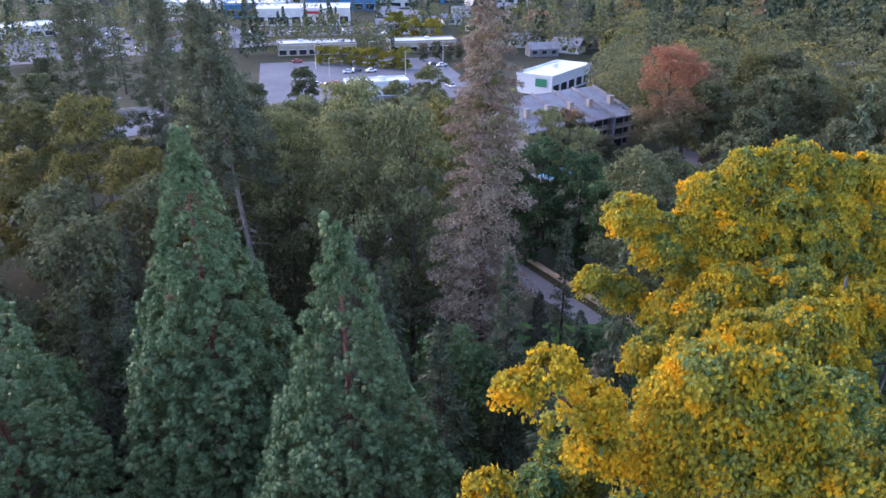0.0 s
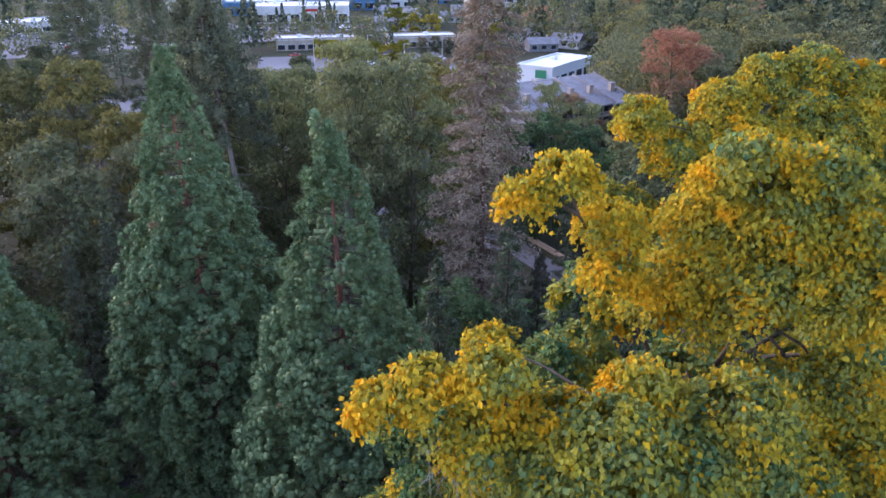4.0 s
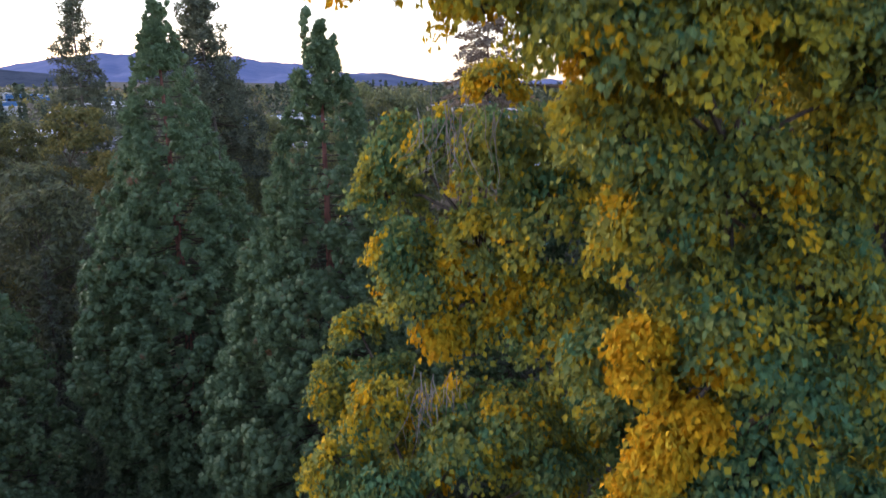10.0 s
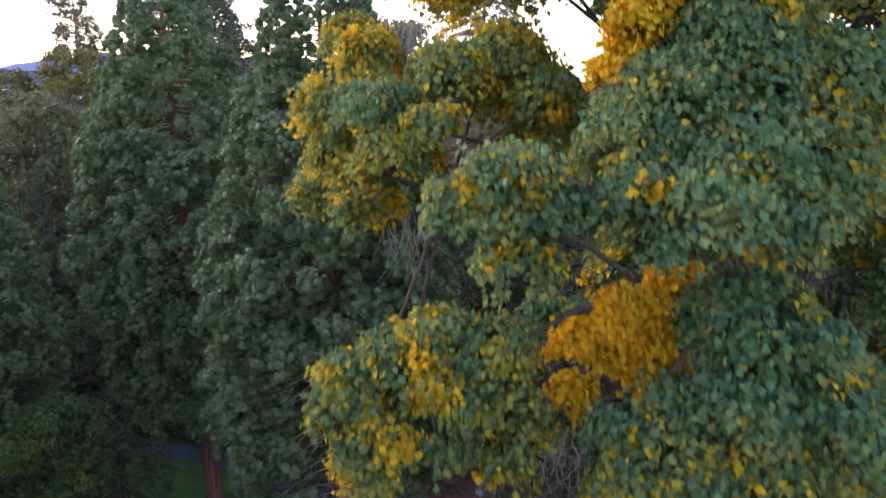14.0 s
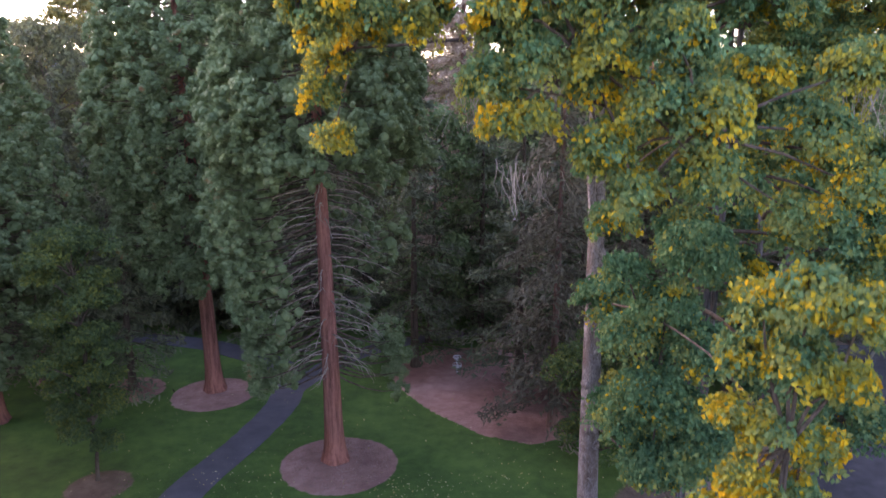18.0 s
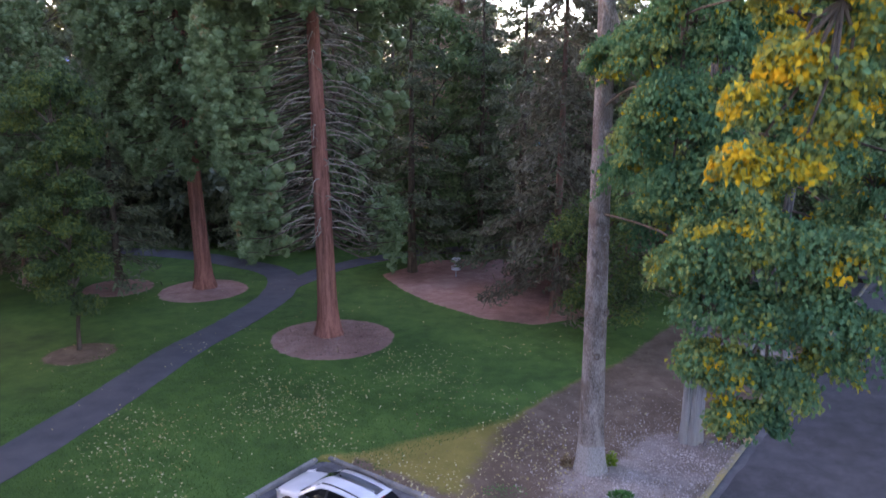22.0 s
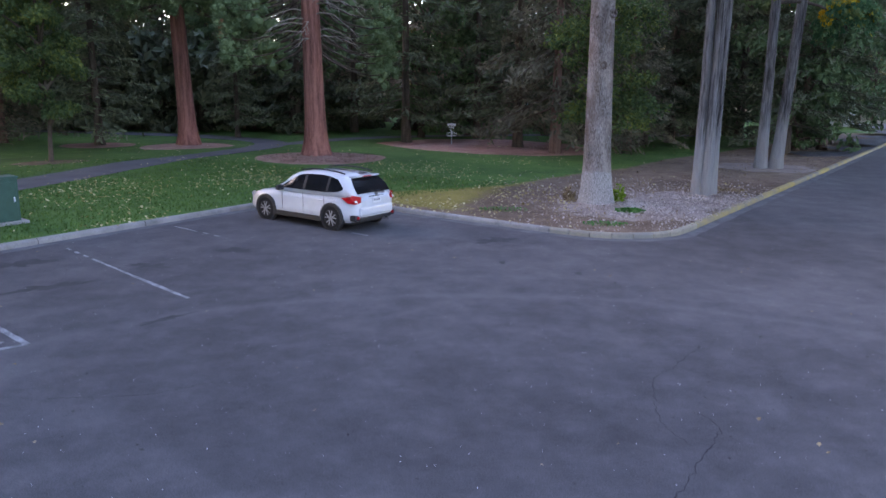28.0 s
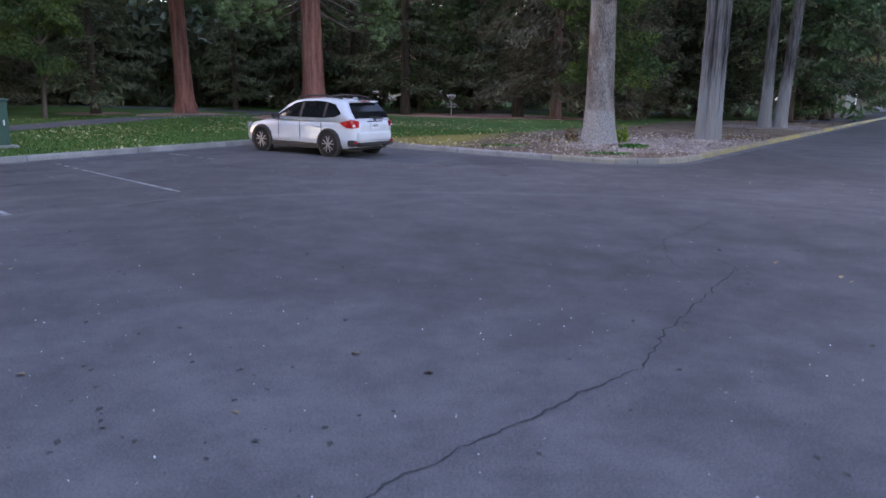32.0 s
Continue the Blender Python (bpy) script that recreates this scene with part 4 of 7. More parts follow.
# the top of the crown
crown.bough(32, 0.58, [(5.9, 15.8, 38.9, 1.2), (6.9, 14.9, 39.3, 1.25), (8.3, 14.9, 38.4, 1.2), (5.9, 16.0, 37.1, 1.58), (7.2, 14.9, 37.7, 1.67), (8.2, 14.2, 37.8, 1.36), (9.4, 13.2, 38.3, 1.21), (5.5, 16.5, 36.8, 1.42), (6.9, 13.8, 35.4, 1.58), (8.6, 14.0, 35.6, 1.42), (7.4, 13.0, 34.1, 1.52), (9.0, 13.0, 34.5, 1.42), (8.6, 14.9, 39.2, 1.2), (7.5, 14.9, 38.4, 1.37), (6.1, 14.6, 40.7, 0.75), (7.2, 14.8, 40.4, 0.7), (7.8, 14.8, 40.3, 0.8), (6.6, 15.0, 39.4, 0.8), (5.9, 15.2, 40.0, 0.7)], 0.14, 1, 0.085)
# boughs that lean out below it
crown.bough(31, 0.63, [(-1.1, 11.9, 36.7, 0.64), (-0.2, 11.7, 37.2, 0.72), (0.9, 11.6, 37.5, 0.77), (0.7, 11.3, 36.4, 0.77), (2.1, 11.5, 36.6, 0.94), (3.7, 12, 36.9, 0.94), (2.9, 11.3, 35.8, 1.02), (4.5, 11.8, 35.9, 1.02), (1.3, 17, 35.1, 0.68)], 0.18, 1, 0.085)
crown.bough(26, 0.43, [(-0.6, 16.5, 33.8, 0.95), (-1, 16.5, 32.8, 0.89), (-0.5, 15.5, 31.9, 0.84), (-0.1, 15.2, 31, 1.16), (1, 15, 32.1, 1.26), (1.3, 15, 30.4, 1.26), (0.3, 15.5, 33.9, 1.05), (1.4, 14.5, 33.9, 1.26), (2.2, 14, 32.9, 1.37), (2.6, 14.3, 31, 1.37)], 0.12, 0.8, 0.06)
crown.bough(24, 0.45, [(-1.8, 17.3, 29.5, 0.58), (-2.4, 18, 27.9, 0.73), (-1.1, 16.8, 28.3, 0.95), (-2.4, 17.5, 27.6, 0.73), (-2.5, 17, 25.9, 0.79), (-1.6, 16.5, 26.9, 0.95), (-1.3, 16, 26, 0.89), (-0.3, 15.5, 27.1, 0.89), (-0.4, 15.5, 28.1, 1.05), (0.7, 14.5, 28.5, 1.26), (1.8, 14.5, 28.5, 1.26), (2.5, 14, 27.6, 1.05)], 0.12, 1, 0.085)
# the face of the crown towards the car park
crown.bough(28, 0.48, [(2.2, 11, 35.9, 1.26), (2.9, 10.8, 36.6, 1.37), (3.2, 10.5, 35.5, 1.16), (2.7, 11.5, 34.5, 1.26), (4.3, 11.2, 35.8, 1.47), (5.5, 11.8, 36.4, 1.47), (6.6, 12, 35.1, 1.37), (6.2, 12.3, 33.8, 1.26), (4.5, 11.8, 33.8, 1.47), (3.5, 12, 33.1, 1.26), (5.8, 12, 32.4, 1.37), (4.5, 12, 31.8, 1.37), (6.9, 12, 31.2, 1.47), (3.1, 12.5, 30.7, 1.26)], 0.12, 1, 0.085)
crown.bough(25, 0.34, [(3.9, 10.5, 28.4, 1.16), (4.7, 10.8, 29.3, 1.26), (5.4, 11.5, 30.6, 1.26), (4.6, 11.5, 31.6, 1.26), (5.9, 11, 28.4, 1.37), (3.3, 10.2, 27.7, 1.05), (4.6, 10.2, 27.7, 1.26), (6, 10.5, 27.1, 1.26)], 0.08, 1, 0.085)
# an arching bough and the apron of leaves under it
crown.bough(24, 0.33, [(0.7, 9.3, 27, 0.53), (1.3, 9.2, 27.3, 0.65), (1.8, 9.4, 26.9, 0.58), (1.5, 9.5, 26.2, 0.58)], 0.16, 1, 0.085)
crown.bough(23, 0.36, [(-1, 10, 24.1, 0.53), (-0.3, 10, 24.5, 0.58), (0.4, 9.9, 24.8, 0.63), (-1.2, 10, 23.4, 0.5), (-0.4, 9.8, 23.5, 0.63), (0.5, 9.7, 24.1, 0.73), (1.2, 9.7, 24.7, 0.58), (1.3, 9.7, 23.8, 0.63), (1.7, 9.7, 23.3, 0.42), (0.4, 9.6, 23.1, 0.44), (-0.7, 9.9, 22.9, 0.44), (1.4, 9.7, 22.9, 0.32)], 0.26, 1, 0.085)
crown.bough(22, 0.28, [(3.1, 9, 27, 0.73), (3.8, 8.2, 26.9, 0.79), (4.7, 8.6, 26.9, 0.79), (4.3, 9.2, 27.4, 0.89), (3.3, 10.5, 27.7, 0.84), (3.9, 10.8, 28.5, 0.84), (4.9, 10.5, 28.7, 1), (6.4, 11, 28.8, 1), (4.6, 8.6, 25.6, 0.79), (5.1, 8.4, 25.2, 0.79), (4.4, 8.3, 24.6, 0.79), (5.5, 8.3, 24.5, 0.84), (3.7, 8.8, 24.2, 0.68), (3.1, 9, 23.7, 0.63), (4, 8.5, 23.5, 0.73), (5, 8.2, 23.6, 0.84), (5.9, 8.2, 23.9, 0.79), (4.3, 9.2, 25.4, 0.63)], 0.07, 1, 0.085)
crown.bough(22, 0.46, [(-1.4, 13.4, 21.4, 0.5), (-1.0, 13.2, 22.3, 0.6), (-0.2, 12.8, 22.9, 0.6), (0.6, 12.2, 23.2, 0.6)], 0.3)
crown.bough(22, 0.42, [(-1.7, 13.5, 28.1, 0.73), (-1.5, 13.3, 27.1, 0.68), (-0.8, 12.5, 28, 0.73), (-0.4, 11.8, 27.3, 0.63), (-1.3, 15, 25.8, 0.53), (0.2, 11.8, 27.8, 0.53), (0.6, 13, 28.7, 0.84), (1.6, 13.5, 29, 0.84), (2.2, 12.8, 28.3, 0.53), (-1, 14, 29, 0.73), (-1.1, 13.9, 20.2, 0.53), (-1.3, 13.5, 21.4, 0.42), (-1.4, 14, 27, 0.63)], 0.18, 1, 0.085)
# low boughs over the kerb
crown.bough(19, 0.36, [(3, 8.7, 23, 0.63), (2.8, 8.7, 21.8, 0.53), (3.1, 8.8, 20.9, 0.44), (3.8, 8.6, 23.5, 0.73), (4.8, 8.4, 24, 0.73), (3.8, 8.7, 22.1, 0.73), (3.8, 8.8, 21, 0.53), (5.5, 8.2, 23.4, 0.84), (5.1, 8.4, 22.3, 0.73), (6.4, 8, 22.7, 0.84), (6.1, 8.2, 21.3, 0.84), (5.2, 8.6, 20.5, 0.63), (7.2, 8, 21.2, 0.84), (7.2, 8, 20, 0.73), (5.9, 8.4, 19.5, 0.63), (4.7, 9, 25.3, 0.73)], 0.2, 1, 0.028)
crown.bough(17, 0.32, [(3.3, 9, 22.7, 0.68), (2.8, 8.8, 21.7, 0.34), (5.7, 9.1, 18.8, 0.53), (5.4, 9.2, 20, 0.53), (5.1, 9, 21.7, 0.68), (6.6, 9, 22.7, 0.84), (7.2, 9.5, 20.8, 0.58), (8.5, 9.5, 21.9, 0.84), (10.1, 9.5, 20.7, 0.95), (9.7, 9.5, 18.9, 0.47), (11, 9.3, 19.5, 0.73), (10.9, 9.6, 22, 0.95)], 0.15, 1, 0.028)
crown.bough(13, 0.2, [(8.5, 12, 17.5, 1.12), (7.9, 12.2, 15.9, 0.94), (6.8, 12.4, 16.8, 0.62), (6.9, 12.4, 15, 0.69), (7.2, 12.3, 13.3, 0.75), (8.7, 11.8, 14.9, 0.94), (8.2, 12, 13.1, 0.94), (7.7, 12, 11.4, 0.94), (8.9, 11.5, 12.3, 0.81), (7.7, 12, 11.4, 0.88), (6.9, 12.3, 12.5, 0.75), (7.6, 12, 13.7, 0.94), (7.1, 12.5, 14.9, 0.94), (8.6, 11.5, 11.9, 0.94)], 0.03, 1.25, 0.028)
# a curtain of gold and the green skirt below it
crown.bough(14, 0.37, [(7.4, 5.4, 18.1, 0.4), (8, 5, 18.4, 0.61), (8.8, 4.8, 18.1, 0.61), (7.5, 6, 16.9, 0.46), (8.1, 5.2, 17.1, 0.55), (8.8, 5, 16.8, 0.44), (7.4, 6.2, 15.6, 0.46), (8.1, 5.8, 15.6, 0.55), (7.9, 6.1, 14.4, 0.55), (9, 6, 15, 0.46), (7.7, 6, 14.3, 0.46), (7.1, 6, 13.7, 0.42), (8.6, 6, 13.4, 0.46), (7.1, 6, 12.7, 0.46), (8, 6, 12.7, 0.46), (8.7, 6, 14.2, 0.37)], 0.34, 1.25, 0.028)
crown.bough(9.5, 0.26, [(8.2, 10.4, 10.3, 1.08), (9.2, 10.2, 10.4, 1.08), (10.3, 9.8, 10.2, 1.08), (11.2, 9.3, 10.2, 1.08), (8.4, 10.2, 8.9, 1.01), (9.4, 9.8, 8.7, 1.01), (10.5, 9.4, 8.9, 1.01), (8.1, 9.9, 7.6, 0.66), (8.9, 9.6, 7.4, 0.85), (9.8, 9.2, 7.3, 0.78), (10.9, 9.4, 7.8, 0.66), (8.7, 9.3, 6.4, 0.49), (9.4, 9.2, 6.4, 0.49), (7.7, 10.8, 9.7, 0.78), (11.6, 9.2, 8.5, 0.78)], 0.08, 1.25, 0.028)
# sprays that have turned wholly to gold
crown.bough(27, 0.86, [(3.9, 10.9, 30.3, 0.42), (3.5, 10.8, 30, 0.42), (3.3, 10.8, 29.4, 0.42), (3.1, 10.9, 28.8, 0.35), (3.2, 11.3, 31.4, 0.38), (4.4, 11.2, 31.1, 0.34), (3.2, 11.2, 30.8, 0.3)], 0.0, 1.3, 0.06)
crown.bough(27, 0.86, [(0.7, 14.9, 31.5, 0.63), (0.2, 14.6, 30.4, 0.53), (1.4, 14.4, 30.7, 0.42), (1.6, 14.8, 31.5, 0.47)], 0.0, 1.3, 0.06)
crown.bough(22.5, 0.86, [(3.1, 9.7, 25.3, 0.38), (3.5, 9.7, 25, 0.44), (3.8, 9.8, 25.6, 0.36), (2.5, 9.8, 24.7, 0.35), (3.3, 9.7, 24.5, 0.32), (2.4, 9.8, 24, 0.21)], 0.0, 1.3, 0.06)
# the body of the crown behind, round the bole and towards the road
for i in range(46):
    f = (i + 0.5) / 46
    az, z1 = i * 2.39996, 20.5 + 15.0 * f
    far = (6.6 if i % 3 else 3.2) * (1 - 0.35 * max(0.0, f - 0.7) / 0.3)
    c = np.array([1.2 + far * math.cos(az), 0.8 + 0.55 * far * math.sin(az), z1])
    if c[0] < -4.5:
        continue
    crown.limb(max(18.0, z1 - 2.0), c, 0.09)
    crown.spray_dome(c, 1.5, 0.22 + 0.012 * (z1 - 18), 0.5, 0.20, 0.06)
crown.finish(F_TULIP, "green leaves turning yellow and orange")
# scars where low limbs were sawn off
bole_line = crown.bole
for zz, az, r in ((14.3, -80, 0.13), (12.2, -72, 0.09), (11.0, -140, 0.14), (9.3, -93, 0.17), (8.2, -120, 0.13), (6.0, -125, 0.07), (5.5, -75, 0.07), (2.4, -120, 0.08), (17.2, -100, 0.12)):
    c = np.array([np.interp(zz, bole_line[:, 2], bole_line[:, k]) for k in (0, 1)] + [zz])
    rt = 0.45 - 0.39 * (zz / 36.5)
    out = np.array([math.cos(radians(az)), math.sin(radians(az)), 0.08])
    b = Buf()
    tube(b, [c + out * (rt - 0.12), c + out * (rt + 0.02), c + out * (rt + 0.07), c + out * (rt + 0.05), c + out * (rt + 0.01)], [1.5 * r, 1.3 * r, 0.95 * r, 0.72 * r, 0.55 * r], 12)
    scar = part("branch_scar", b, B_TULIP, tulip, "swollen collar of bark", True)
    b = Buf()
    tube(b, [c + out * (rt - 0.06), c + out * (rt + 0.025), c + out * (rt + 0.032), c + out * (rt + 0.033)], [0.74 * r, 0.74 * r, 0.5 * r, 0.02], 10)
    part("cut_face", b, B_DARK, scar, "dark weathered cut wood", True)
fork = Buf()
tube(fork, [(0.0, -0.1, 15.6), (-0.45, -0.38, 16.6), (-0.62, -0.4, 18.2), (-0.72, -0.35, 21.8)], [0.16, 0.15, 0.13, 0.08], 10)
part("limb", fork, B_TULIP, tulip, "", True)
rng = np.random.default_rng(77)
for at in ((-7.6, -4.2, 29.4), (-7.8, -3.0, 25.4), (-4.6, -5.2, 21.4), (-3.6, -7.4, 19.6), (1.2, -7.0, 26.6), (3.6, -8.2, 21.6), (-7.2, -5.0, 34.6)):
    dead = Buf()
    for k in range(30):
        a = np.array(at) + rng.normal(0, 0.28, 3) * np.array([1.2, 1.0, 0.5])
        ln = rng.uniform(0.5, 1.3)
        s = np.linspace(0, 1, 5)[:, None]
        sway = rng.normal(0, 0.3, 3) * np.array([1, 1, 0.2])
        tube(dead, a + sway * s ** 1.5 + np.array([0, 0, -ln]) * s + rng.normal(0, 0.03, (5, 3)), 0.012 * (1 - 0.7 * s[:, 0]), 3)
    tagged(part("dead_branchwork", dead, B_PALE, tulip, "hanging bare grey twigs"), kind="stuff")

_, crown = tulip_tree(TRIPLE, [(-0.26, 0, -0.2, 0, 0.175, 35), (0.02, -0.12, 0.1, 0, 0.185, 35), (0.28, 0.08, 0.4, 0.3, 0.17, 34)], 22, "three-stemmed tulip tree with green and yellow leaves", B_GREY, 0.17)
for i in range(64):
    f = (i + 0.5) / 64
    z1 = 9.0 + 26 * f
    az = radians(-150 + 205 * ((i * 0.618) % 1))
    far = (5.6 if i % 3 else 3.0) * (1 - 0.2 * f)
    c = np.array([far * math.cos(az), far * math.sin(az), z1])
    crown.limb(z1 + (1.2 if f < 0.6 else -1.5), c, 0.08)
    crown.spray_dome(c, 1.45, 0.20 + 0.008 * (z1 - 9), 0.6, None, 0.13)
crown.finish(F_TULIP, "green leaves, here and there yellow")

_, crown = tulip_tree(TWIN, [(-0.3, 0, -0.3, 0, 0.25, 36), (0.4, 0, 2.4, 0.5, 0.27, 36)], 23, "tall forked tulip tree beside the road", B_GREY, 0.19)
crown.bough(30, 0.58, [(7.6, 34, 33.4, 1.1), (9.1, 34, 37, 1.51), (9.2, 34, 32.8, 1.24), (11.8, 35, 35.4, 2.06), (13.5, 36, 37.2, 1.92), (15.7, 37, 38.3, 1.79), (17.9, 37, 38.8, 1.79), (20.1, 37, 37.9, 1.92), (22.2, 37, 37.7, 2.2), (13, 34, 34.3, 2.2), (16, 35, 35.4, 2.33), (18.8, 35, 35.7, 2.47), (21.6, 35, 34.5, 2.47), (11, 32, 32.5, 1.79), (9.5, 30, 31.4, 1.51), (10.4, 33.5, 35.2, 1.5), (14.2, 34.5, 35.9, 1.9), (17.2, 35.5, 37.0, 1.9), (19.6, 35.5, 36.6, 2.0), (20.4, 34, 33.6, 2.2), (17.4, 33.5, 33.8, 2.2), (14.6, 33, 32.4, 2.0), (12.2, 30.5, 33.6, 1.7)], 0.12, 1.0)
crown.bough(28, 0.55, [(11, 28, 32.7, 1.79), (12.6, 27, 34.1, 1.92), (14.8, 27, 34.6, 2.06), (16.7, 27, 32.5, 1.64), (15.9, 31, 34.5, 2.33), (13.3, 31, 34.2, 2.33), (18.9, 30, 33.6, 2.33), (14.0, 29, 33.4, 1.9), (16.9, 29, 34.2, 1.8), (12.0, 29.5, 31.2, 1.6), (20.6, 32, 33.0, 2.1)], 0.12, 1.0)
for i in range(40):
    f = (i + 0.5) / 40
    z1 = 6.5 + 26.5 * f
    az = i * 2.39996
    far = 6.2 if i % 3 else 3.0
    c = np.array([far * math.cos(az), far * math.sin(az), z1])
    if c[1] > 3.5 and z1 < 24:
        continue
    crown.limb(z1 + (0.8 if f < 0.3 else -2.0), c, 0.09)
    crown.spray_dome(c, 1.6, 0.22 + 0.010 * (z1 - 7), 0.6, 0.21, 0.05)
crown.finish(F_TULIP, "green leaves turning yellow towards the top")
broadleaf("young_tree", 14.6, 2.5, 2.6, 31, "slender young green tree in a mulch ring", F_BRIGHT_TREE, B_DARK, 34, 900, 0.2, 0.10, 0.6, place(*YOUNG), lobe_r=0.42)

# ---------- woods: prototypes at first places, then copies ----------
fir_a = conifer("fir", 24, 4.4, 1.8, 41, "dark green fir in the park woods", F_FIR, None, 85, 0.6, 0.32, 0.35, place(7.4, 43.2))
fir_b = conifer("spruce", 20, 4.8, 1.6, 42, "brownish green spruce with drooping limbs", F_SPRUCE, B_FIR, 130, 0.46, 0.3, 0.5, place(8.9, 37.0, None, 0, 1.0, 1.38), 5.2)
conifer("tall_fir", 45, 6.0, 5.0, 43, "tall fir with dying brown needles", F_BROWN, B_FIR, 210, 0.5, 0.5, 0.45, place(3.9, 67.0), 4.6, "tree", 0.42)
small_c = conifer("cedar", 24.5, 2.6, 3.0, 44, "thin grey-green conifer with ragged limbs", F_PINE, None, 60, 0.5, 0.24, 0.4, place(-26.3, 55.0), 3.4)
pine_a = pine("tall_pine", 43, 51, "tall leaning pine with a bare trunk", 0.60, 0.46, (-4.4, 0), place(-19.4, 76.0), 5.3, 1.5)
pine_b = pine("tall_pine", 46, 52, "tall pine with an open crown", 0.36, 0.5, (-1, 0), place(-52.0, 112.0), 6.6, 1.7)
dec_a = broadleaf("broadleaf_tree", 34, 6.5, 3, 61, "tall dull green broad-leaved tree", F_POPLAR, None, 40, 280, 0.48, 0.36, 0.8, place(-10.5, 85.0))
dec_b = broadleaf("broadleaf_tree", 26, 6.5, 2, 62, "broad dark green tree with a rounded crown", F_DECID, None, 30, 210, 0.58, 0.32, 0.5, place(-32.5, 62.0))
dec_c = broadleaf("broadleaf_tree", 20, 4.8, 1.2, 63, "blue-green leafy tree at the edge of the woods", F_GREEN_TREE, None, 26, 300, 0.46, 0.25, 0.4, place(0.8, 53.0))
dec_o = broadleaf("broadleaf_tree", 31, 6.0, 4, 64, "olive-green tree turning yellow", F_OLIVE, None, 28, 260, 0.6, 0.32, 0.5, place(-44.0, 90.0))
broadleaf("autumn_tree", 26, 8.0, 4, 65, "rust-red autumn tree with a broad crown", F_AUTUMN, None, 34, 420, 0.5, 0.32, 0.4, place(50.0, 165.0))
bush = broadleaf("shrub", 4.2, 3.0, 0.2, 66, "dark evergreen shrub under the trees", F_FIR, None, 16, 112, 0.58, 0.08, 0.3, place(-8, 60), category="shrub")

R = random.Random(7)
def plant(proto, spots):
    for x, y, s in spots:
        put(proto, x, y, R.uniform(0, 6.28) if proto is not pine_a else R.uniform(-.3, .3), s * R.uniform(.97, 1.03))


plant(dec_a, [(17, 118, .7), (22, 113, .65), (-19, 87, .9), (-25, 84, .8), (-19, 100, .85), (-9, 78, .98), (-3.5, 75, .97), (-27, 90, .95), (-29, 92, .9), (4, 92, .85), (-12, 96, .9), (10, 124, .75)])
plant(dec_b, [(-24, 104, 1.0), (-15, 110, 1.0), (-27, 97, .9), (-42, 57, .95), (-38, 70, 1.05), (-31, 76, 1.0), (-50, 66, 1.0), (28, 108, .75), (32, 103, .8), (-46, 48, .85), (27, 66, .8), (25, 92, .9), (-58, 80, 1.1)])
plant(dec_c, [(-17, 63, .6), (-20.5, 66, .6), (-14, 60, .55), (-26, 70, .5), (-29, 62, .8), (4.5, 56, .85), (31, 71, .9), (15, 112, 1.0), (20, 108, .95), (25, 102, .9), (10, 114, .9), (26, 58, 1.0), (38.5, 49, 1.1), (44, 58, 1.2), (14.5, 58, .9), (-31, 47, 1.1), (52, 80, 1.2), (27, 44, .42)])
plant(dec_o, [(6, 120, .8), (-36, 84, .85), (-55, 98, .9), (-1, 88, .98), (36, 84, .7), (-66, 72, .85)])
plant(bush, [(x + 2.5 * math.sin(x * 1.7), 61 + 4 * math.sin(x), 0.9 + 0.3 * math.sin(x * 3)) for x in range(-44, 26, 4)])
plant(fir_a, [(-0.15, 47.6, 1.0), (-9.5, 56, 1.05), (-5.0, 58, 1.0), (-13.0, 50.5, .62), (-20.2, 43.2, .85), (-21.5, 60, .5), (12.5, 47.5, .9), (17, 48, .95), (21, 46, 1.0), (-34, 40, .9), (-36, 52, 1.0), (23.5, 39.5, .8), (28, 44, .9)])
plant(dec_c, [(24.5, 40.5, .9), (31.5, 50, 1.0)])
plant(fir_b, [(14.0, 40.5, .75), (6.0, 60, .9), (-33, 72, 1.1), (-41, 76, 1.1), (-8.5, 68, 1.1), (9.5, 66, .85), (20.5, 53, 1.0), (-27, 44, .9)])
for x, y, s, sz in ((13.2, 48.5, .95, 1.42), (12.2, 58.5, .8, 1.0), (19.5, 50.0, 1.0, 1.5), (25.5, 52.0, 1.0, 1.45), (5.2, 53.0, .9, 1.25), (31.0, 55.0, 1.1, 1.5)):
    put(fir_a, x, y, R.uniform(0, 6.28), s, s * sz)
plant(small_c, [(13.4, 75, .84), (-30.5, 56.5, .9), (-24, 66, .8), (-40, 46, .8)])
plant(pine_b, [(-42.5, 113, .9)])

# ---------- things on the ground ----------
def box_bm(sx, sy, sz, bevel=0.01, seg=2, at=(0, 0, 0)):
    bm = bmesh.new()
    bmesh.ops.create_cube(bm, size=1, matrix=Matrix.Translation(at) @ Matrix.Diagonal((sx, sy, sz, 1)))
    if bevel:
        bmesh.ops.bevel(bm, geom=bm.edges[:], offset=bevel, segments=seg, affect="EDGES", profile=0.6)
    return bm


def cyl_bm(r, depth, m=None, seg=20, bevel=0.0, r2=None):
    bm = bmesh.new()
    bmesh.ops.create_cone(bm, cap_ends=True, segments=seg, radius1=r, radius2=r if r2 is None else r2, depth=depth, matrix=m or Matrix())
    if bevel:
        bmesh.ops.bevel(bm, geom=[e for e in bm.edges if e.calc_face_angle(0) > 0.6], offset=bevel, segments=2, affect="EDGES")
    return bm


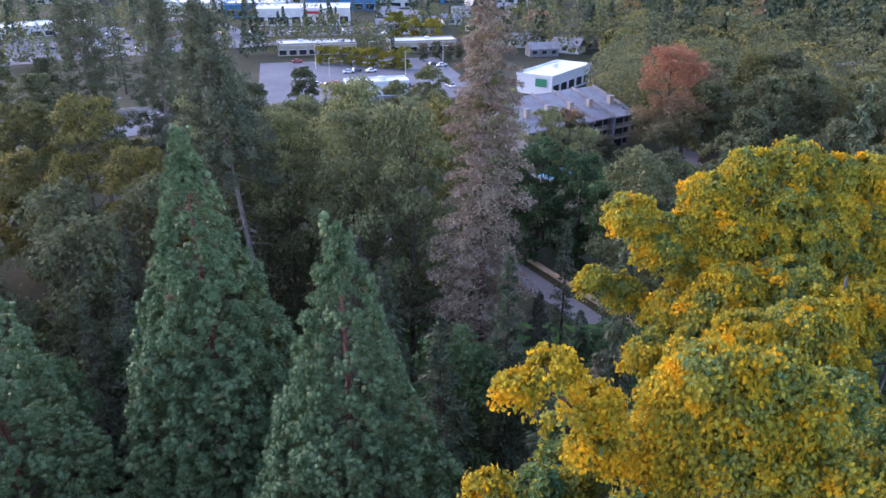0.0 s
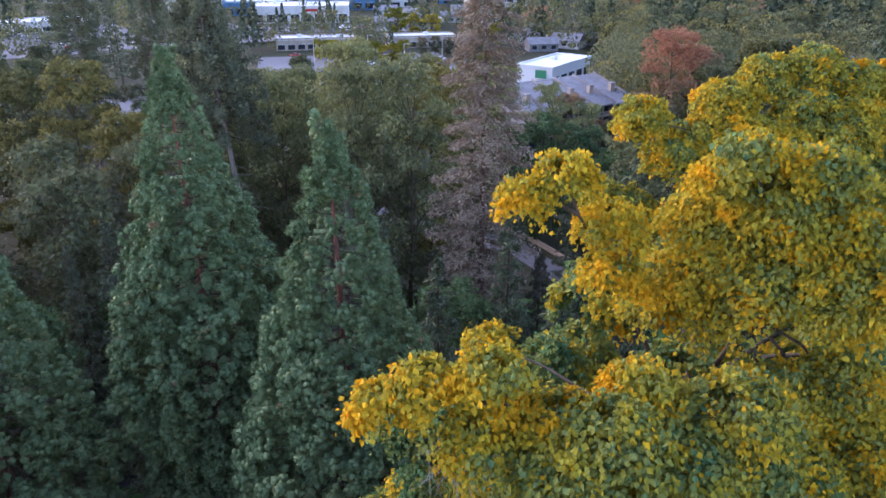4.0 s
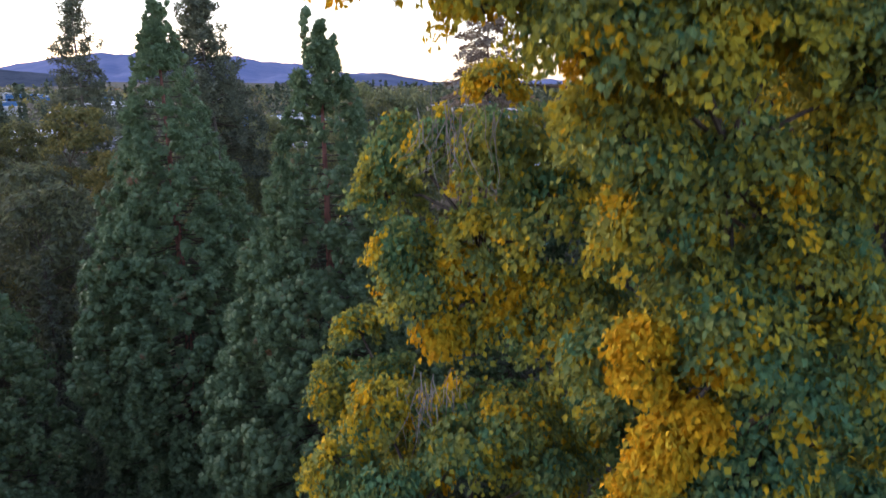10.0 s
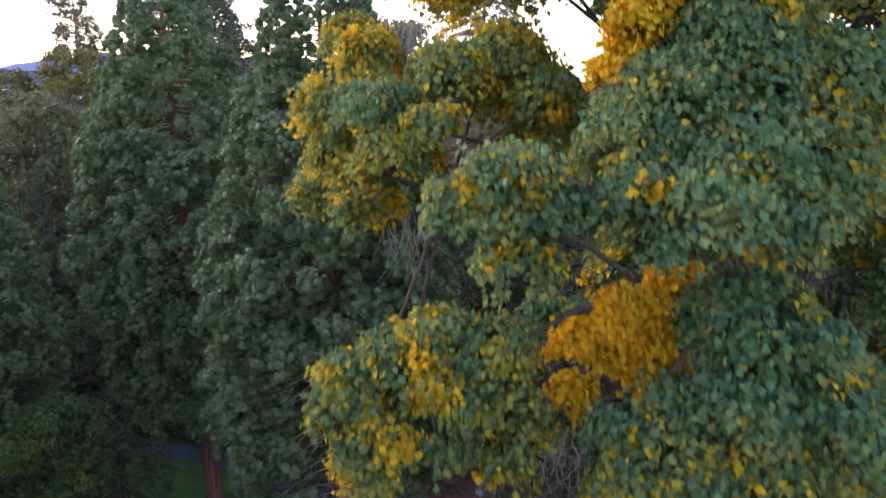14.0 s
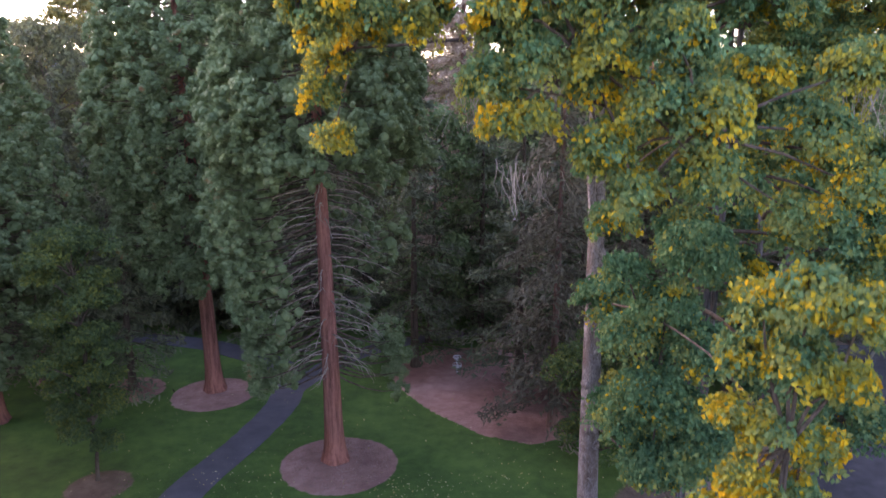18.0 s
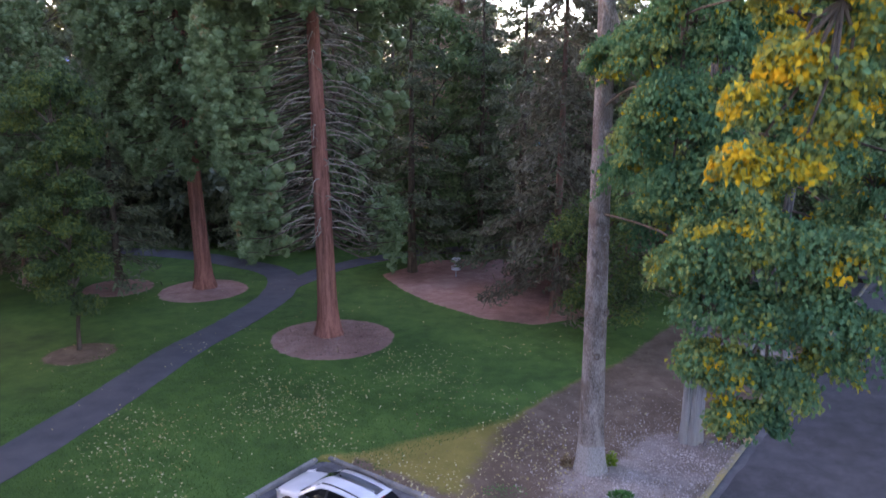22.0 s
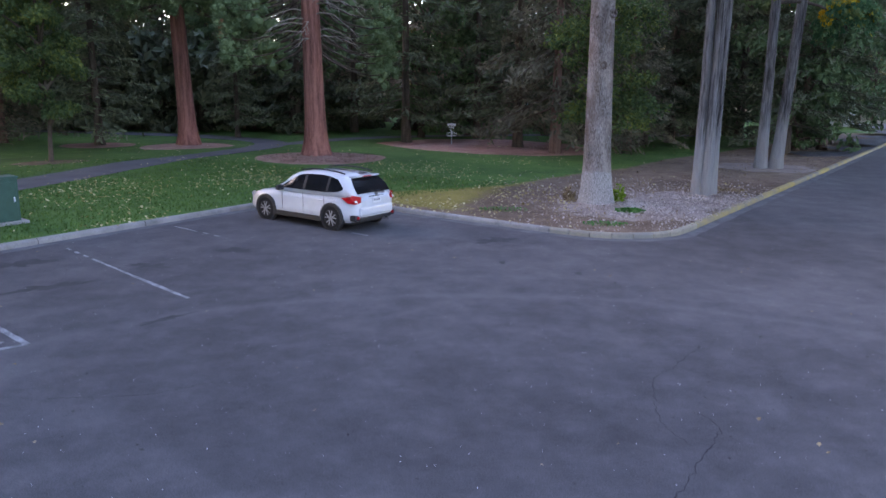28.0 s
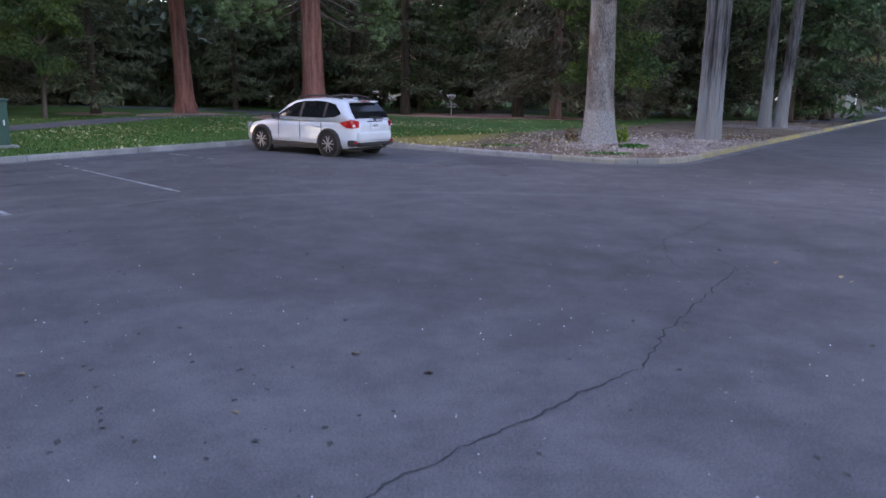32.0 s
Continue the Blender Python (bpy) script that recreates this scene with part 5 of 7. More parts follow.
def panel(quad, lift, thick=0.006):
    """A thin four-cornered plate, lifted off its corners along its normal."""
    v = np.asarray(quad, float)
    n = unit(np.cross(v[1] - v[0], v[-1] - v[0]))
    k = len(v)
    b = Buf()
    b.add(np.vstack([v + n * lift, v + n * (lift - thick)]), [[i, k + i, k + (i + 1) % k, (i + 1) % k] for i in range(k)],
          [[0, i, i + 1] for i in range(1, k - 1)] + [[k, k + i + 1, k + i] for i in range(1, k - 1)])
    return b


PAINT, pn, pl, pb = material("white_pearl_paint", 0.28, 0.0, 0.5)
pf = noise_tex(pn, pl, 2.0, 4)
pr = ramp(pn, [(0.35, (0.56, 0.57, 0.59)), (0.65, (0.64, 0.65, 0.67))])
pl.new(pf.outputs["Fac"], pr.inputs["Fac"])
pl.new(pr.outputs["Color"], pb.inputs["Base Color"])
pb.inputs["Coat Weight"].default_value = 0.6
GLASS_DARK = plain("tinted_glass", (0.010, 0.011, 0.013), 0.08, 0.0, 0.22)
PLASTIC = plain("black_plastic", (0.022, 0.022, 0.024), 0.6)
RUBBER = plain("tyre_rubber", (0.02, 0.02, 0.021), 0.85, 0, 0.2)
ALLOY = plain("grey_alloy", (0.38, 0.39, 0.42), 0.45, 0.5)
RED_LAMP = plain("red_lamp_lens", (0.55, 0.012, 0.015), 0.15, 0, 0.5)
CLEAR_LAMP = plain("clear_lamp_lens", (0.75, 0.74, 0.74), 0.12, 0, 0.5)
WHITE = plain("white_plate", (0.78, 0.78, 0.80), 0.5)
CHROME = plain("chrome", (0.7, 0.7, 0.72), 0.15, 1.0)
SEAM = plain("dark_seam", (0.09, 0.09, 0.095), 0.7)
GALV = plain("galvanised_steel", (0.72, 0.73, 0.75), 0.5, 0.2)
GREEN_STEEL = plain("green_painted_steel", (0.025, 0.085, 0.06), 0.5)


def hatchback(m):
    """A white crossover hatchback; x ahead, y to its left."""
    t = thing("car", m, "white crossover hatchback parked in the corner of the car park", "car")
    # lower body: sections along the length
    L = [(-2.20, 0.60, 0.42, 0.88), (-2.14, 0.76, 0.30, 0.98), (-1.9, 0.85, 0.24, 1.00), (-1.4, 0.885, 0.22, 1.00), (-0.6, 0.885, 0.21, 0.985), (0.3, 0.885, 0.21, 0.965), (0.95, 0.885, 0.21, 0.95),
         (1.4, 0.87, 0.22, 0.90), (1.8, 0.83, 0.24, 0.83), (2.08, 0.74, 0.28, 0.74), (2.20, 0.58, 0.36, 0.64)]
    b = Buf()
    sec = []
    for x, w, z0, z1 in L:
        h = z1 - z0
        half = [(0.0, z1), (0.55 * w, z1 - 0.005), (0.86 * w, z1 - 0.03), (0.965 * w, z1 - 0.09), (0.985 * w, z1 - 0.2), (0.975 * w, z0 + 0.48 * h), (1.0 * w, z0 + 0.36 * h), (0.985 * w, z0 + 0.14 * h), (0.9 * w, z0), (0.0, z0)]
        sec.append([(x, y, z) for y, z in half] + [(x, -y, z) for y, z in half[-2:0:-1]])
    sec = np.array(sec)
    k, s = sec.shape[:2]
    i, j = np.meshgrid(np.arange(k - 1), np.arange(s), indexing="ij")
    b.add(sec.reshape(-1, 3), np.stack([i * s + j, (i + 1) * s + j, (i + 1) * s + (j + 1) % s, i * s + (j + 1) % s], -1))
    for e in (0, k - 1):
        b.add(sec[e], None, [[0, q, q + 1] if e == 0 else [0, q + 1, q] for q in range(1, s - 1)])
    part("body", b, PAINT, t, "white painted body", True)
    # cabin: sections along the length: base x, half-width low and high, roof height
    C = [(1.05, 0.80, 0.78, 0.975), (0.78, 0.83, 0.72, 1.13), (0.45, 0.85, 0.665, 1.36), (0.18, 0.86, 0.64, 1.475), (-0.3, 0.865, 0.635, 1.53), (-0.9, 0.865, 0.63, 1.535), (-1.45, 0.85, 0.615, 1.505), (-1.72, 0.84, 0.60, 1.46), (-1.95, 0.82, 0.66, 1.24), (-2.13, 0.78, 0.74, 0.99)]
    sec = []
    for x, w0, w1, zr in C:
        z0 = 0.93
        half = [(0, zr + 0.012), (0.6 * w1, zr + 0.006), (0.93 * w1, zr - 0.02), (1.0 * w1, zr - 0.06), (w1 + (w0 - w1) * 0.55, (zr + z0) / 2 - 0.02), (w0, z0)]
        sec.append([(x, y, z) for y, z in half] + [(x, -y, z) for y, z in half[::-1][:-1]])
    sec = np.array(sec)
    k, s = sec.shape[:2]
    b = Buf()
    i, j = np.meshgrid(np.arange(k - 1), np.arange(s - 1), indexing="ij")
    b.add(sec.reshape(-1, 3), np.stack([i * s + j, (i + 1) * s + j, (i + 1) * s + j + 1, i * s + j + 1], -1))
    part("roof", b, PAINT, t, "white roof and pillars", True)

    def side(x, z, sgn):
        w0 = np.interp(-x, [-c[0] for c in C], [c[1] for c in C])
        w1 = np.interp(-x, [-c[0] for c in C], [c[2] for c in C])
        zr = np.interp(-x, [-c[0] for c in C], [c[3] for c in C])
        zz = [0.93, (zr + 0.93) / 2 - 0.02, zr - 0.06, zr + 0.01]
        return (x, sgn * np.interp(z, zz, [w0, w1 + (w0 - w1) * 0.55, w1, w1 * 0.93]), z)
    for sgn in (1, -1):
        order = 1 if sgn > 0 else -1
        top = lambda x: float(np.interp(-x, [-0.74, -0.6, -0.3, -0.1, 0.2, 0.75, 1.1, 1.4, 1.68], [1.03, 1.13, 1.29, 1.40, 1.455, 1.475, 1.455, 1.39, 1.16]))
        base = lambda x: float(np.interp(-x, [-0.74, 1.1, 1.5, 1.68], [1.015, 1.03, 1.06, 1.14]))

        def glazing(xa, xb, lift):
            g = Buf()
            nx, nz = 9, 5
            v = []
            for x in np.linspace(xa, xb, nx):
                for u in np.linspace(0, 1, nz):
                    px, py, pz = side(x, base(x) + (top(x) - base(x)) * u, sgn)
                    v.append((px, py + sgn * lift, pz))
            g.add(v, [[i * nz + j, i * nz + j + 1, (i + 1) * nz + j + 1, (i + 1) * nz + j][::order] for i in range(nx - 1) for j in range(nz - 1)])
            return g
        for name, xa, xb in (("side_window", 0.73, -0.19), ("side_window", -0.27, -1.08), ("quarter_window", -1.14, -1.66)):
            part(name, glazing(xa, xb, 0.016), GLASS_DARK, t, "", True)
        for xa, xb in ((-0.18, -0.28), (-1.07, -1.15)):
            part("window_pillar", glazing(xa, xb, 0.018), PLASTIC, t)
        # door seams, handles, sill, mirror
        for x in (0.62, -0.23, -1.05):
            part("door_seam", box_bm(0.009, 0.012, 0.5, 0, 1, (x, sgn * 0.879, 0.66)), SEAM, t)
        for x in (-0.02, -0.86):
            part("door_handle", box_bm(0.2, 0.04, 0.035, 0.012, 2, (x, sgn * 0.885, 0.80)), PAINT, t)
        part("sill", box_bm(1.9, 0.07, 0.15, 0.03, 2, (0.05, sgn * 0.865, 0.27)), PLASTIC, t, "black plastic sill")
        mir = part("mirror", box_bm(0.14, 0.2, 0.15, 0.045, 3, (0.62, sgn * 0.98, 1.03)), PLASTIC, t, "black wing mirror")
        part("mirror_foot", box_bm(0.08, 0.12, 0.06, 0.02, 2, (0.64, sgn * 0.86, 0.98)), PLASTIC, mir)
        # roof rails
        rl = Buf()
        rx = np.linspace(0.1, -1.55, 9)
        rz = np.interp(-rx, [-c[0] for c in C], [c[3] for c in C]) + 0.03 + 0.045 * np.sin(np.linspace(0.25, np.pi - 0.25, 9)) ** 0.5
        tube(rl, np.column_stack([rx, np.full(9, sgn * 0.56), rz]), np.full(9, 0.022), 8)
        part("roof_rail", rl, PLASTIC, t, "black roof rail", True)
        # lamps
        tl = part("tail_lamp", panel([(-2.02, sgn * 0.85, 0.99), (-1.72, sgn * 0.878, 0.93), (-1.95, sgn * 0.862, 0.80), (-2.12, sgn * 0.80, 0.78)][::order], 0.014, 0.05), RED_LAMP, t, "red tail lamp")
        part("rear_lamp_lens", panel([(-2.14, sgn * 0.78, 0.97), (-2.04, sgn * 0.85, 0.985), (-2.13, sgn * 0.80, 0.79), (-2.185, sgn * 0.62, 0.82), (-2.18, sgn * 0.60, 0.93)][::order], 0.012, 0.05), RED_LAMP, t)
        part("reversing_lens", panel([(-2.155, sgn * 0.755, 0.88), (-2.128, sgn * 0.81, 0.88), (-2.135, sgn * 0.80, 0.82), (-2.165, sgn * 0.74, 0.82)][::order], 0.017, 0.03), CLEAR_LAMP, tl)
        part("headlamp", panel([(1.80, sgn * 0.83, 0.80), (2.10, sgn * 0.70, 0.70), (2.14, sgn * 0.64, 0.62), (1.9, sgn * 0.82, 0.66)][::-order], 0.012, 0.05), CLEAR_LAMP, t)
        part("corner_cladding", box_bm(0.22, 0.22, 0.17, 0.05, 2, (-2.06, sgn * 0.73, 0.39)), PLASTIC, t, "black bumper corner")
        part("reflector", box_bm(0.03, 0.10, 0.07, 0.01, 1, (-2.175, sgn * 0.72, 0.40)), RED_LAMP, t)
        for x in (1.31, -1.325):
            arch = Buf()
            an = np.linspace(-0.25, np.pi + 0.25, 22)
            v = []
            for r, y in ((0.34, 0.80), (0.43, 0.80), (0.43, 0.906), (0.34, 0.912)):
                v.append(np.column_stack([x + r * np.cos(an), np.full(22, sgn * y), 0.335 + r * np.sin(an)]))
            v = np.array(v)
            arch.add(v.reshape(-1, 3), [[a * 22 + c, ((a + 1) % 4) * 22 + c, ((a + 1) % 4) * 22 + c + 1, a * 22 + c + 1] for a in range(4) for c in range(21)])
            part("wheel_arch", arch, PLASTIC, t, "black plastic wheel arch", True)
            part("arch_liner", cyl_bm(0.40, 0.12, Matrix.Translation((x, sgn * 0.835, 0.345)) @ Euler((radians(90), 0, 0)).to_matrix().to_4x4(), 28), PLASTIC, t)
            wheel = part("wheel", cyl_bm(0.30, 0.16, Matrix.Translation((x, sgn * 0.825, 0.335)) @ Euler((radians(90), 0, 0)).to_matrix().to_4x4(), 28), RUBBER, t)
            ty = Buf()
            an = np.linspace(0, 2 * np.pi, 33)[:-1]
            prof = [(0.225, 0.80), (0.30, 0.912), (0.325, 0.908), (0.337, 0.88), (0.337, 0.74), (0.32, 0.70), (0.22, 0.70)]
            v = np.array([np.column_stack([x + r * np.cos(an), np.full(32, sgn * y), 0.337 + r * np.sin(an)]) for r, y in prof])
            ty.add(v.reshape(-1, 3), [[a * 32 + c, (a + 1) * 32 + c, (a + 1) * 32 + (c + 1) % 32, a * 32 + (c + 1) % 32] for a in range(6) for c in range(32)])
            part("tyre", ty, RUBBER, wheel, "black tyre", True)
            rim = Buf()
            v = np.array([np.column_stack([x + r * np.cos(an), np.full(32, sgn * y), 0.337 + r * np.sin(an)]) for r, y in ((0.232, 0.86), (0.232, 0.915), (0.21, 0.915), (0.205, 0.87))])
            rim.add(v.reshape(-1, 3), [[a * 32 + c, (a + 1) * 32 + c, (a + 1) * 32 + (c + 1) % 32, a * 32 + (c + 1) % 32] for a in range(3) for c in range(32)])
            part("rim", rim, PLASTIC, wheel, "dark alloy rim", True)
            for q in range(5):
                a0 = q * 1.2566 + 0.3
                for da in (-0.17, 0.17):
                    d0 = np.array([math.cos(a0 + da * 0.4), math.sin(a0 + da * 0.4)]) * 0.045
                    d1 = np.array([math.cos(a0 + da * 1.5), math.sin(a0 + da * 1.5)]) * 0.215
                    n2 = np.array([-math.sin(a0), math.cos(a0)]) * 0.013
                    quad = [(x + d0[0] - n2[0], sgn * 0.925, 0.337 + d0[1] - n2[1]), (x + d1[0] - n2[0], sgn * 0.915, 0.337 + d1[1] - n2[1]), (x + d1[0] + n2[0], sgn * 0.915, 0.337 + d1[1] + n2[1]), (x + d0[0] + n2[0], sgn * 0.925, 0.337 + d0[1] + n2[1])]
                    part("spoke", panel(quad[::-order], 0.0, 0.03), ALLOY, wheel)
            part("hub_cap", cyl_bm(0.055, 0.04, Matrix.Translation((x, sgn * 0.915, 0.337)) @ Euler((radians(90), 0, 0)).to_matrix().to_4x4(), 16, 0.006), ALLOY, wheel)
    # tail
    part("rear_window", panel([(-1.775, 0.55, 1.42), (-1.775, -0.55, 1.42), (-1.98, -0.66, 1.20), (-2.10, -0.66, 1.035), (-2.10, 0.66, 1.035), (-1.98, 0.66, 1.20)][::-1], 0.016, 0.02), GLASS_DARK, t, "dark tinted rear window")
    part("spoiler", box_bm(0.20, 1.06, 0.035, 0.015, 2, (-1.77, 0, 1.468)), PAINT, t)
    part("brake_lamp", box_bm(0.03, 0.36, 0.024, 0.008, 1, (-1.872, 0, 1.466)), RED_LAMP, t)
    part("wiper", box_bm(0.02, 0.42, 0.02, 0.005, 1, (-2.10, -0.1, 1.075)), PLASTIC, t)
    part("rear_bumper", box_bm(0.22, 1.36, 0.26, 0.08, 3, (-2.135, 0, 0.56)), PAINT, t)
    part("bumper_cladding", box_bm(0.18, 1.3, 0.13, 0.04, 2, (-2.11, 0, 0.355)), PLASTIC, t, "black lower bumper")
    plate = part("number_plate", box_bm(0.02, 0.34, 0.17, 0.006, 1, (-2.215, 0, 0.845)), WHITE, t, "white number plate with unreadable dark bars")
    for q in range(5):
        part("plate_bar", box_bm(0.006, 0.020, 0.06, 0, 1, (-2.2265, -0.10 + q * 0.05, 0.845)), SEAM, plate)
    part("tailgate_trim", box_bm(0.03, 0.62, 0.03, 0.01, 2, (-2.205, 0, 0.955)), CHROME, t)
    part("badge", cyl_bm(0.06, 0.02, Matrix.Translation((-2.205, 0, 1.0)) @ Euler((0, radians(90), 0)).to_matrix().to_4x4() @ Matrix.Diagonal((0.6, 1, 1, 1)), 18), SEAM, t)
    part("exhaust_pipe", cyl_bm(0.04, 0.22, Matrix.Translation((-2.12, -0.45, 0.26)) @ Euler((0, radians(90), 0)).to_matrix().to_4x4(), 14), CHROME, t)
    part("aerial", box_bm(0.14, 0.035, 0.06, 0.015, 2, (-1.5, 0, 1.545)), PAINT, t)
    part("windscreen", panel([(1.0, 0.70, 1.01), (0.25, 0.58, 1.445), (0.25, -0.58, 1.445), (1.0, -0.70, 1.01)][::-1], 0.02, 0.02), GLASS_DARK, t)
    part("underbody", box_bm(3.9, 1.5, 0.14, 0.03, 1, (0, 0, 0.25)), PLASTIC, t)
    part("radiator_grille", box_bm(0.04, 0.8, 0.13, 0.02, 1, (2.165, 0, 0.55)), PLASTIC, t)
    return t


# wheels on the near side stand at (-0.75, 13.6) and (-2.93, 15.15)
heading = math.atan2(15.15 - 13.57, -2.93 + 0.75)
mid_near = Vector(((-0.75 - 2.93) / 2, (13.57 + 15.15) / 2, 0))
left = Vector((-math.sin(heading), math.cos(heading), 0))
hatchback(Matrix.Translation(mid_near - left * 0.82) @ Matrix.Rotation(heading, 4, "Z"))


def disc_basket(x, y):
    """A target basket of chains and wire on a pole."""
    z = height_at(x, y)
    t = thing("disc_golf_basket", Matrix.Translation((x, y, z)), "galvanised disc golf basket with hanging chains on the bark bed", "disc golf basket")
    part("pole", cyl_bm(0.028, 1.5, Matrix.Translation((0, 0, 0.72)), 12), GALV, t)
    part("sleeve", cyl_bm(0.04, 0.3, Matrix.Translation((0, 0, 0.1)), 12), GALV, t)

    def hoop(r, zz, th):
        b = Buf()
        an = np.linspace(0, 2 * np.pi, 33)
        tube(b, np.column_stack([r * np.cos(an), r * np.sin(an), np.full(33, zz)]), np.full(33, th), 6)
        return b
    tray = part("tray", cyl_bm(0.30, 0.02, Matrix.Translation((0, 0, 0.56)), 24), GALV, t)
    for r, zz in ((0.335, 0.78), (0.33, 0.58)):
        part("hoop", hoop(r, zz, 0.014), GALV, tray, "", True)
    for q in range(14):
        a0 = q * 2 * math.pi / 14
        b = Buf()
        c, s = math.cos(a0), math.sin(a0)
        tube(b, [(0.335 * c, 0.335 * s, 0.78), (0.33 * c, 0.33 * s, 0.57), (0.03 * c, 0.03 * s, 0.55)], [0.009] * 3, 4)
        part("wire", b, GALV, tray)
    band = Buf()
    an = np.linspace(0, 2 * np.pi, 28, endpoint=False)
    v = np.array([np.column_stack([0.30 * np.cos(an), 0.30 * np.sin(an), np.full(28, zz)]) for zz in (1.30, 1.40)])
    band.add(v.reshape(-1, 3), [[c, 28 + c, 28 + (c + 1) % 28, (c + 1) % 28] for c in range(28)])
    top = part("top_band", band, WHITE, t, "pale metal band")
    for q in range(6):
        b = Buf()
        c, s = math.cos(q * 1.047), math.sin(q * 1.047)
        tube(b, [(0, 0, 1.42), (0.3 * c, 0.3 * s, 1.38)], [0.01] * 2, 4)
        part("spoke", b, GALV, top)
    for q in range(16):
        a0 = q * math.pi / 8
        b = Buf()
        u = np.linspace(0, 1, 7)
        rr = 0.27 * (1 - u) ** 1.6 + 0.05
        tube(b, np.column_stack([rr * math.cos(a0), rr * math.sin(a0), 1.36 - 0.55 * u]), np.full(7, 0.009), 4)
        part("chain", b, GALV, t)
    return t


disc_basket(3.07, 46.0)

# transformer cabinet on a concrete pad
cab_dir = math.atan2(13.37 - 12.5, -9.12 + 9.83)
cx, cy = -9.75, 13.3
cab = thing("utility_cabinet", Matrix.Translation((cx, cy, height_at(cx, cy))) @ Matrix.Rotation(cab_dir, 4, "Z"), "dark green steel utility cabinet on a concrete pad in the grass", "utility cabinet")
part("pad", box_bm(1.18, 0.72, 0.16, 0.015, 2, (0, 0, 0.0)), CONCRETE, cab, "pale concrete pad")
part("body", box_bm(0.86, 0.48, 1.16, 0.02, 2, (0, 0, 0.66)), GREEN_STEEL, cab)
part("lid", box_bm(0.92, 0.54, 0.07, 0.02, 2, (0, 0, 1.27)), GREEN_STEEL, cab)
part("door", box_bm(0.74, 0.02, 0.98, 0.006, 1, (0, -0.248, 0.66)), GREEN_STEEL, cab)
part("latch", box_bm(0.04, 0.03, 0.14, 0.008, 1, (0.3, -0.268, 0.68)), GALV, cab)


# painted stall lines
def strip(p, q, w, mat, z=0.005, name="stall_line", label="faded white stall line on the asphalt", broken=0.0, seed=1):
    p, q = np.asarray(p, float), np.asarray(q, float)
    d = unit(q - p)
    n = np.array([-d[1], d[0]])
    k = max(2, int(np.linalg.norm(q - p) / 0.25))
    rng = np.random.default_rng(seed)
    b = Buf()
    e = [p + (q - p) * u for u in np.linspace(0, 1, k + 1)]
    for a, c in zip(e[:-1], e[1:]):
        if rng.uniform() < broken:
            continue
        wa, wc = w * rng.uniform(0.35, 0.55, 2)
        v = [np.array([*(a - n * wa), z]), np.array([*(c - n * wc), z]), np.array([*(c + n * wc), z]), np.array([*(a + n * wa), z])]
        b.add(v, [[0, 1, 2, 3]])
    return tagged(part(name, b, mat, None), label, "marking", kind="structure")


strip((-6.85, 10.93), (-4.3, 8.45), 0.075, LINE_PAINT, broken=0.2, seed=2)
strip((-4.3, 8.45), (-2.85, 7.05), 0.11, LINE_PAINT, broken=0.05, seed=3)
strip((-2.85, 7.05), (-2.3, 6.55), 0.07, LINE_PAINT, broken=0.3, seed=4)
strip((-8.6, 7.95), (-4.24, 4.21), 0.12, LINE_PAINT, broken=0.06, seed=5)
strip((-4.24, 4.21), (-8.2, 1.2), 0.11, LINE_PAINT, broken=0.1, seed=6)
strip((-4.65, 4.27), (-8.0, 4.2), 0.09, LINE_PAINT, broken=0.2, seed=7)
strip((-5.2, 13.8), (-3.6, 12.5), 0.06, LINE_PAINT, broken=0.4, seed=9)
strip((-0.43, 13.36), (0.73, 12.42), 0.06, LINE_PAINT, broken=0.45, seed=8)


# cracks
CRACK = plain("crack_shadow", (0.046, 0.044, 0.047), 0.95, 0, 0.1)


def crack(pts, seed, w=0.028):
    rng = np.random.default_rng(seed)
    line = smooth_line(pts, 0.07)
    line = line + np.cumsum(rng.normal(0, 0.02, line.shape), axis=0) * 0.6 + rng.normal(0, 0.014, line.shape)
    tan = unit(np.gradient(line, axis=0))
    nor = np.column_stack([-tan[:, 1], tan[:, 0]])
    hw = (w * rng.uniform(0.15, 0.6, len(line)))[:, None]
    b = Buf()
    v = np.stack([np.column_stack([line - nor * hw, np.full(len(line), 0.004)]), np.column_stack([line + nor * hw, np.full(len(line), 0.004)])], 1).reshape(-1, 3)
    b.add(v, [[2 * i, 2 * i + 2, 2 * i + 3, 2 * i + 1] for i in range(len(line) - 1)])
    tagged(part("crack", b, CRACK, None), "dark winding crack in the worn asphalt", "crack", kind="structure")


crack([(5.49, 1.33), (4.87, 0.38), (4.21, -0.56), (3.72, -1.47), (3.18, -2.03), (2.57, -2.65), (2.26, -2.91), (1.79, -3.46), (1.0, -4.3)], 1, 0.019)
crack([(6.3, 4.4), (5.28, 3.2), (4.95, 2.4), (4.82, 1.56), (5.0, 1.2)], 2, 0.014)
crack([(5.49, 1.33), (5.55, 1.7), (5.4, 2.0)], 3, 0.014)
crack([(-2.2, -1.4), (-1.75, -2.0), (-1.7, -2.6), (-1.5, -2.9)], 4, 0.016)
crack([(-2.9, 2.2), (-1.6, 2.4), (-0.9, 2.9)], 5, 0.014)


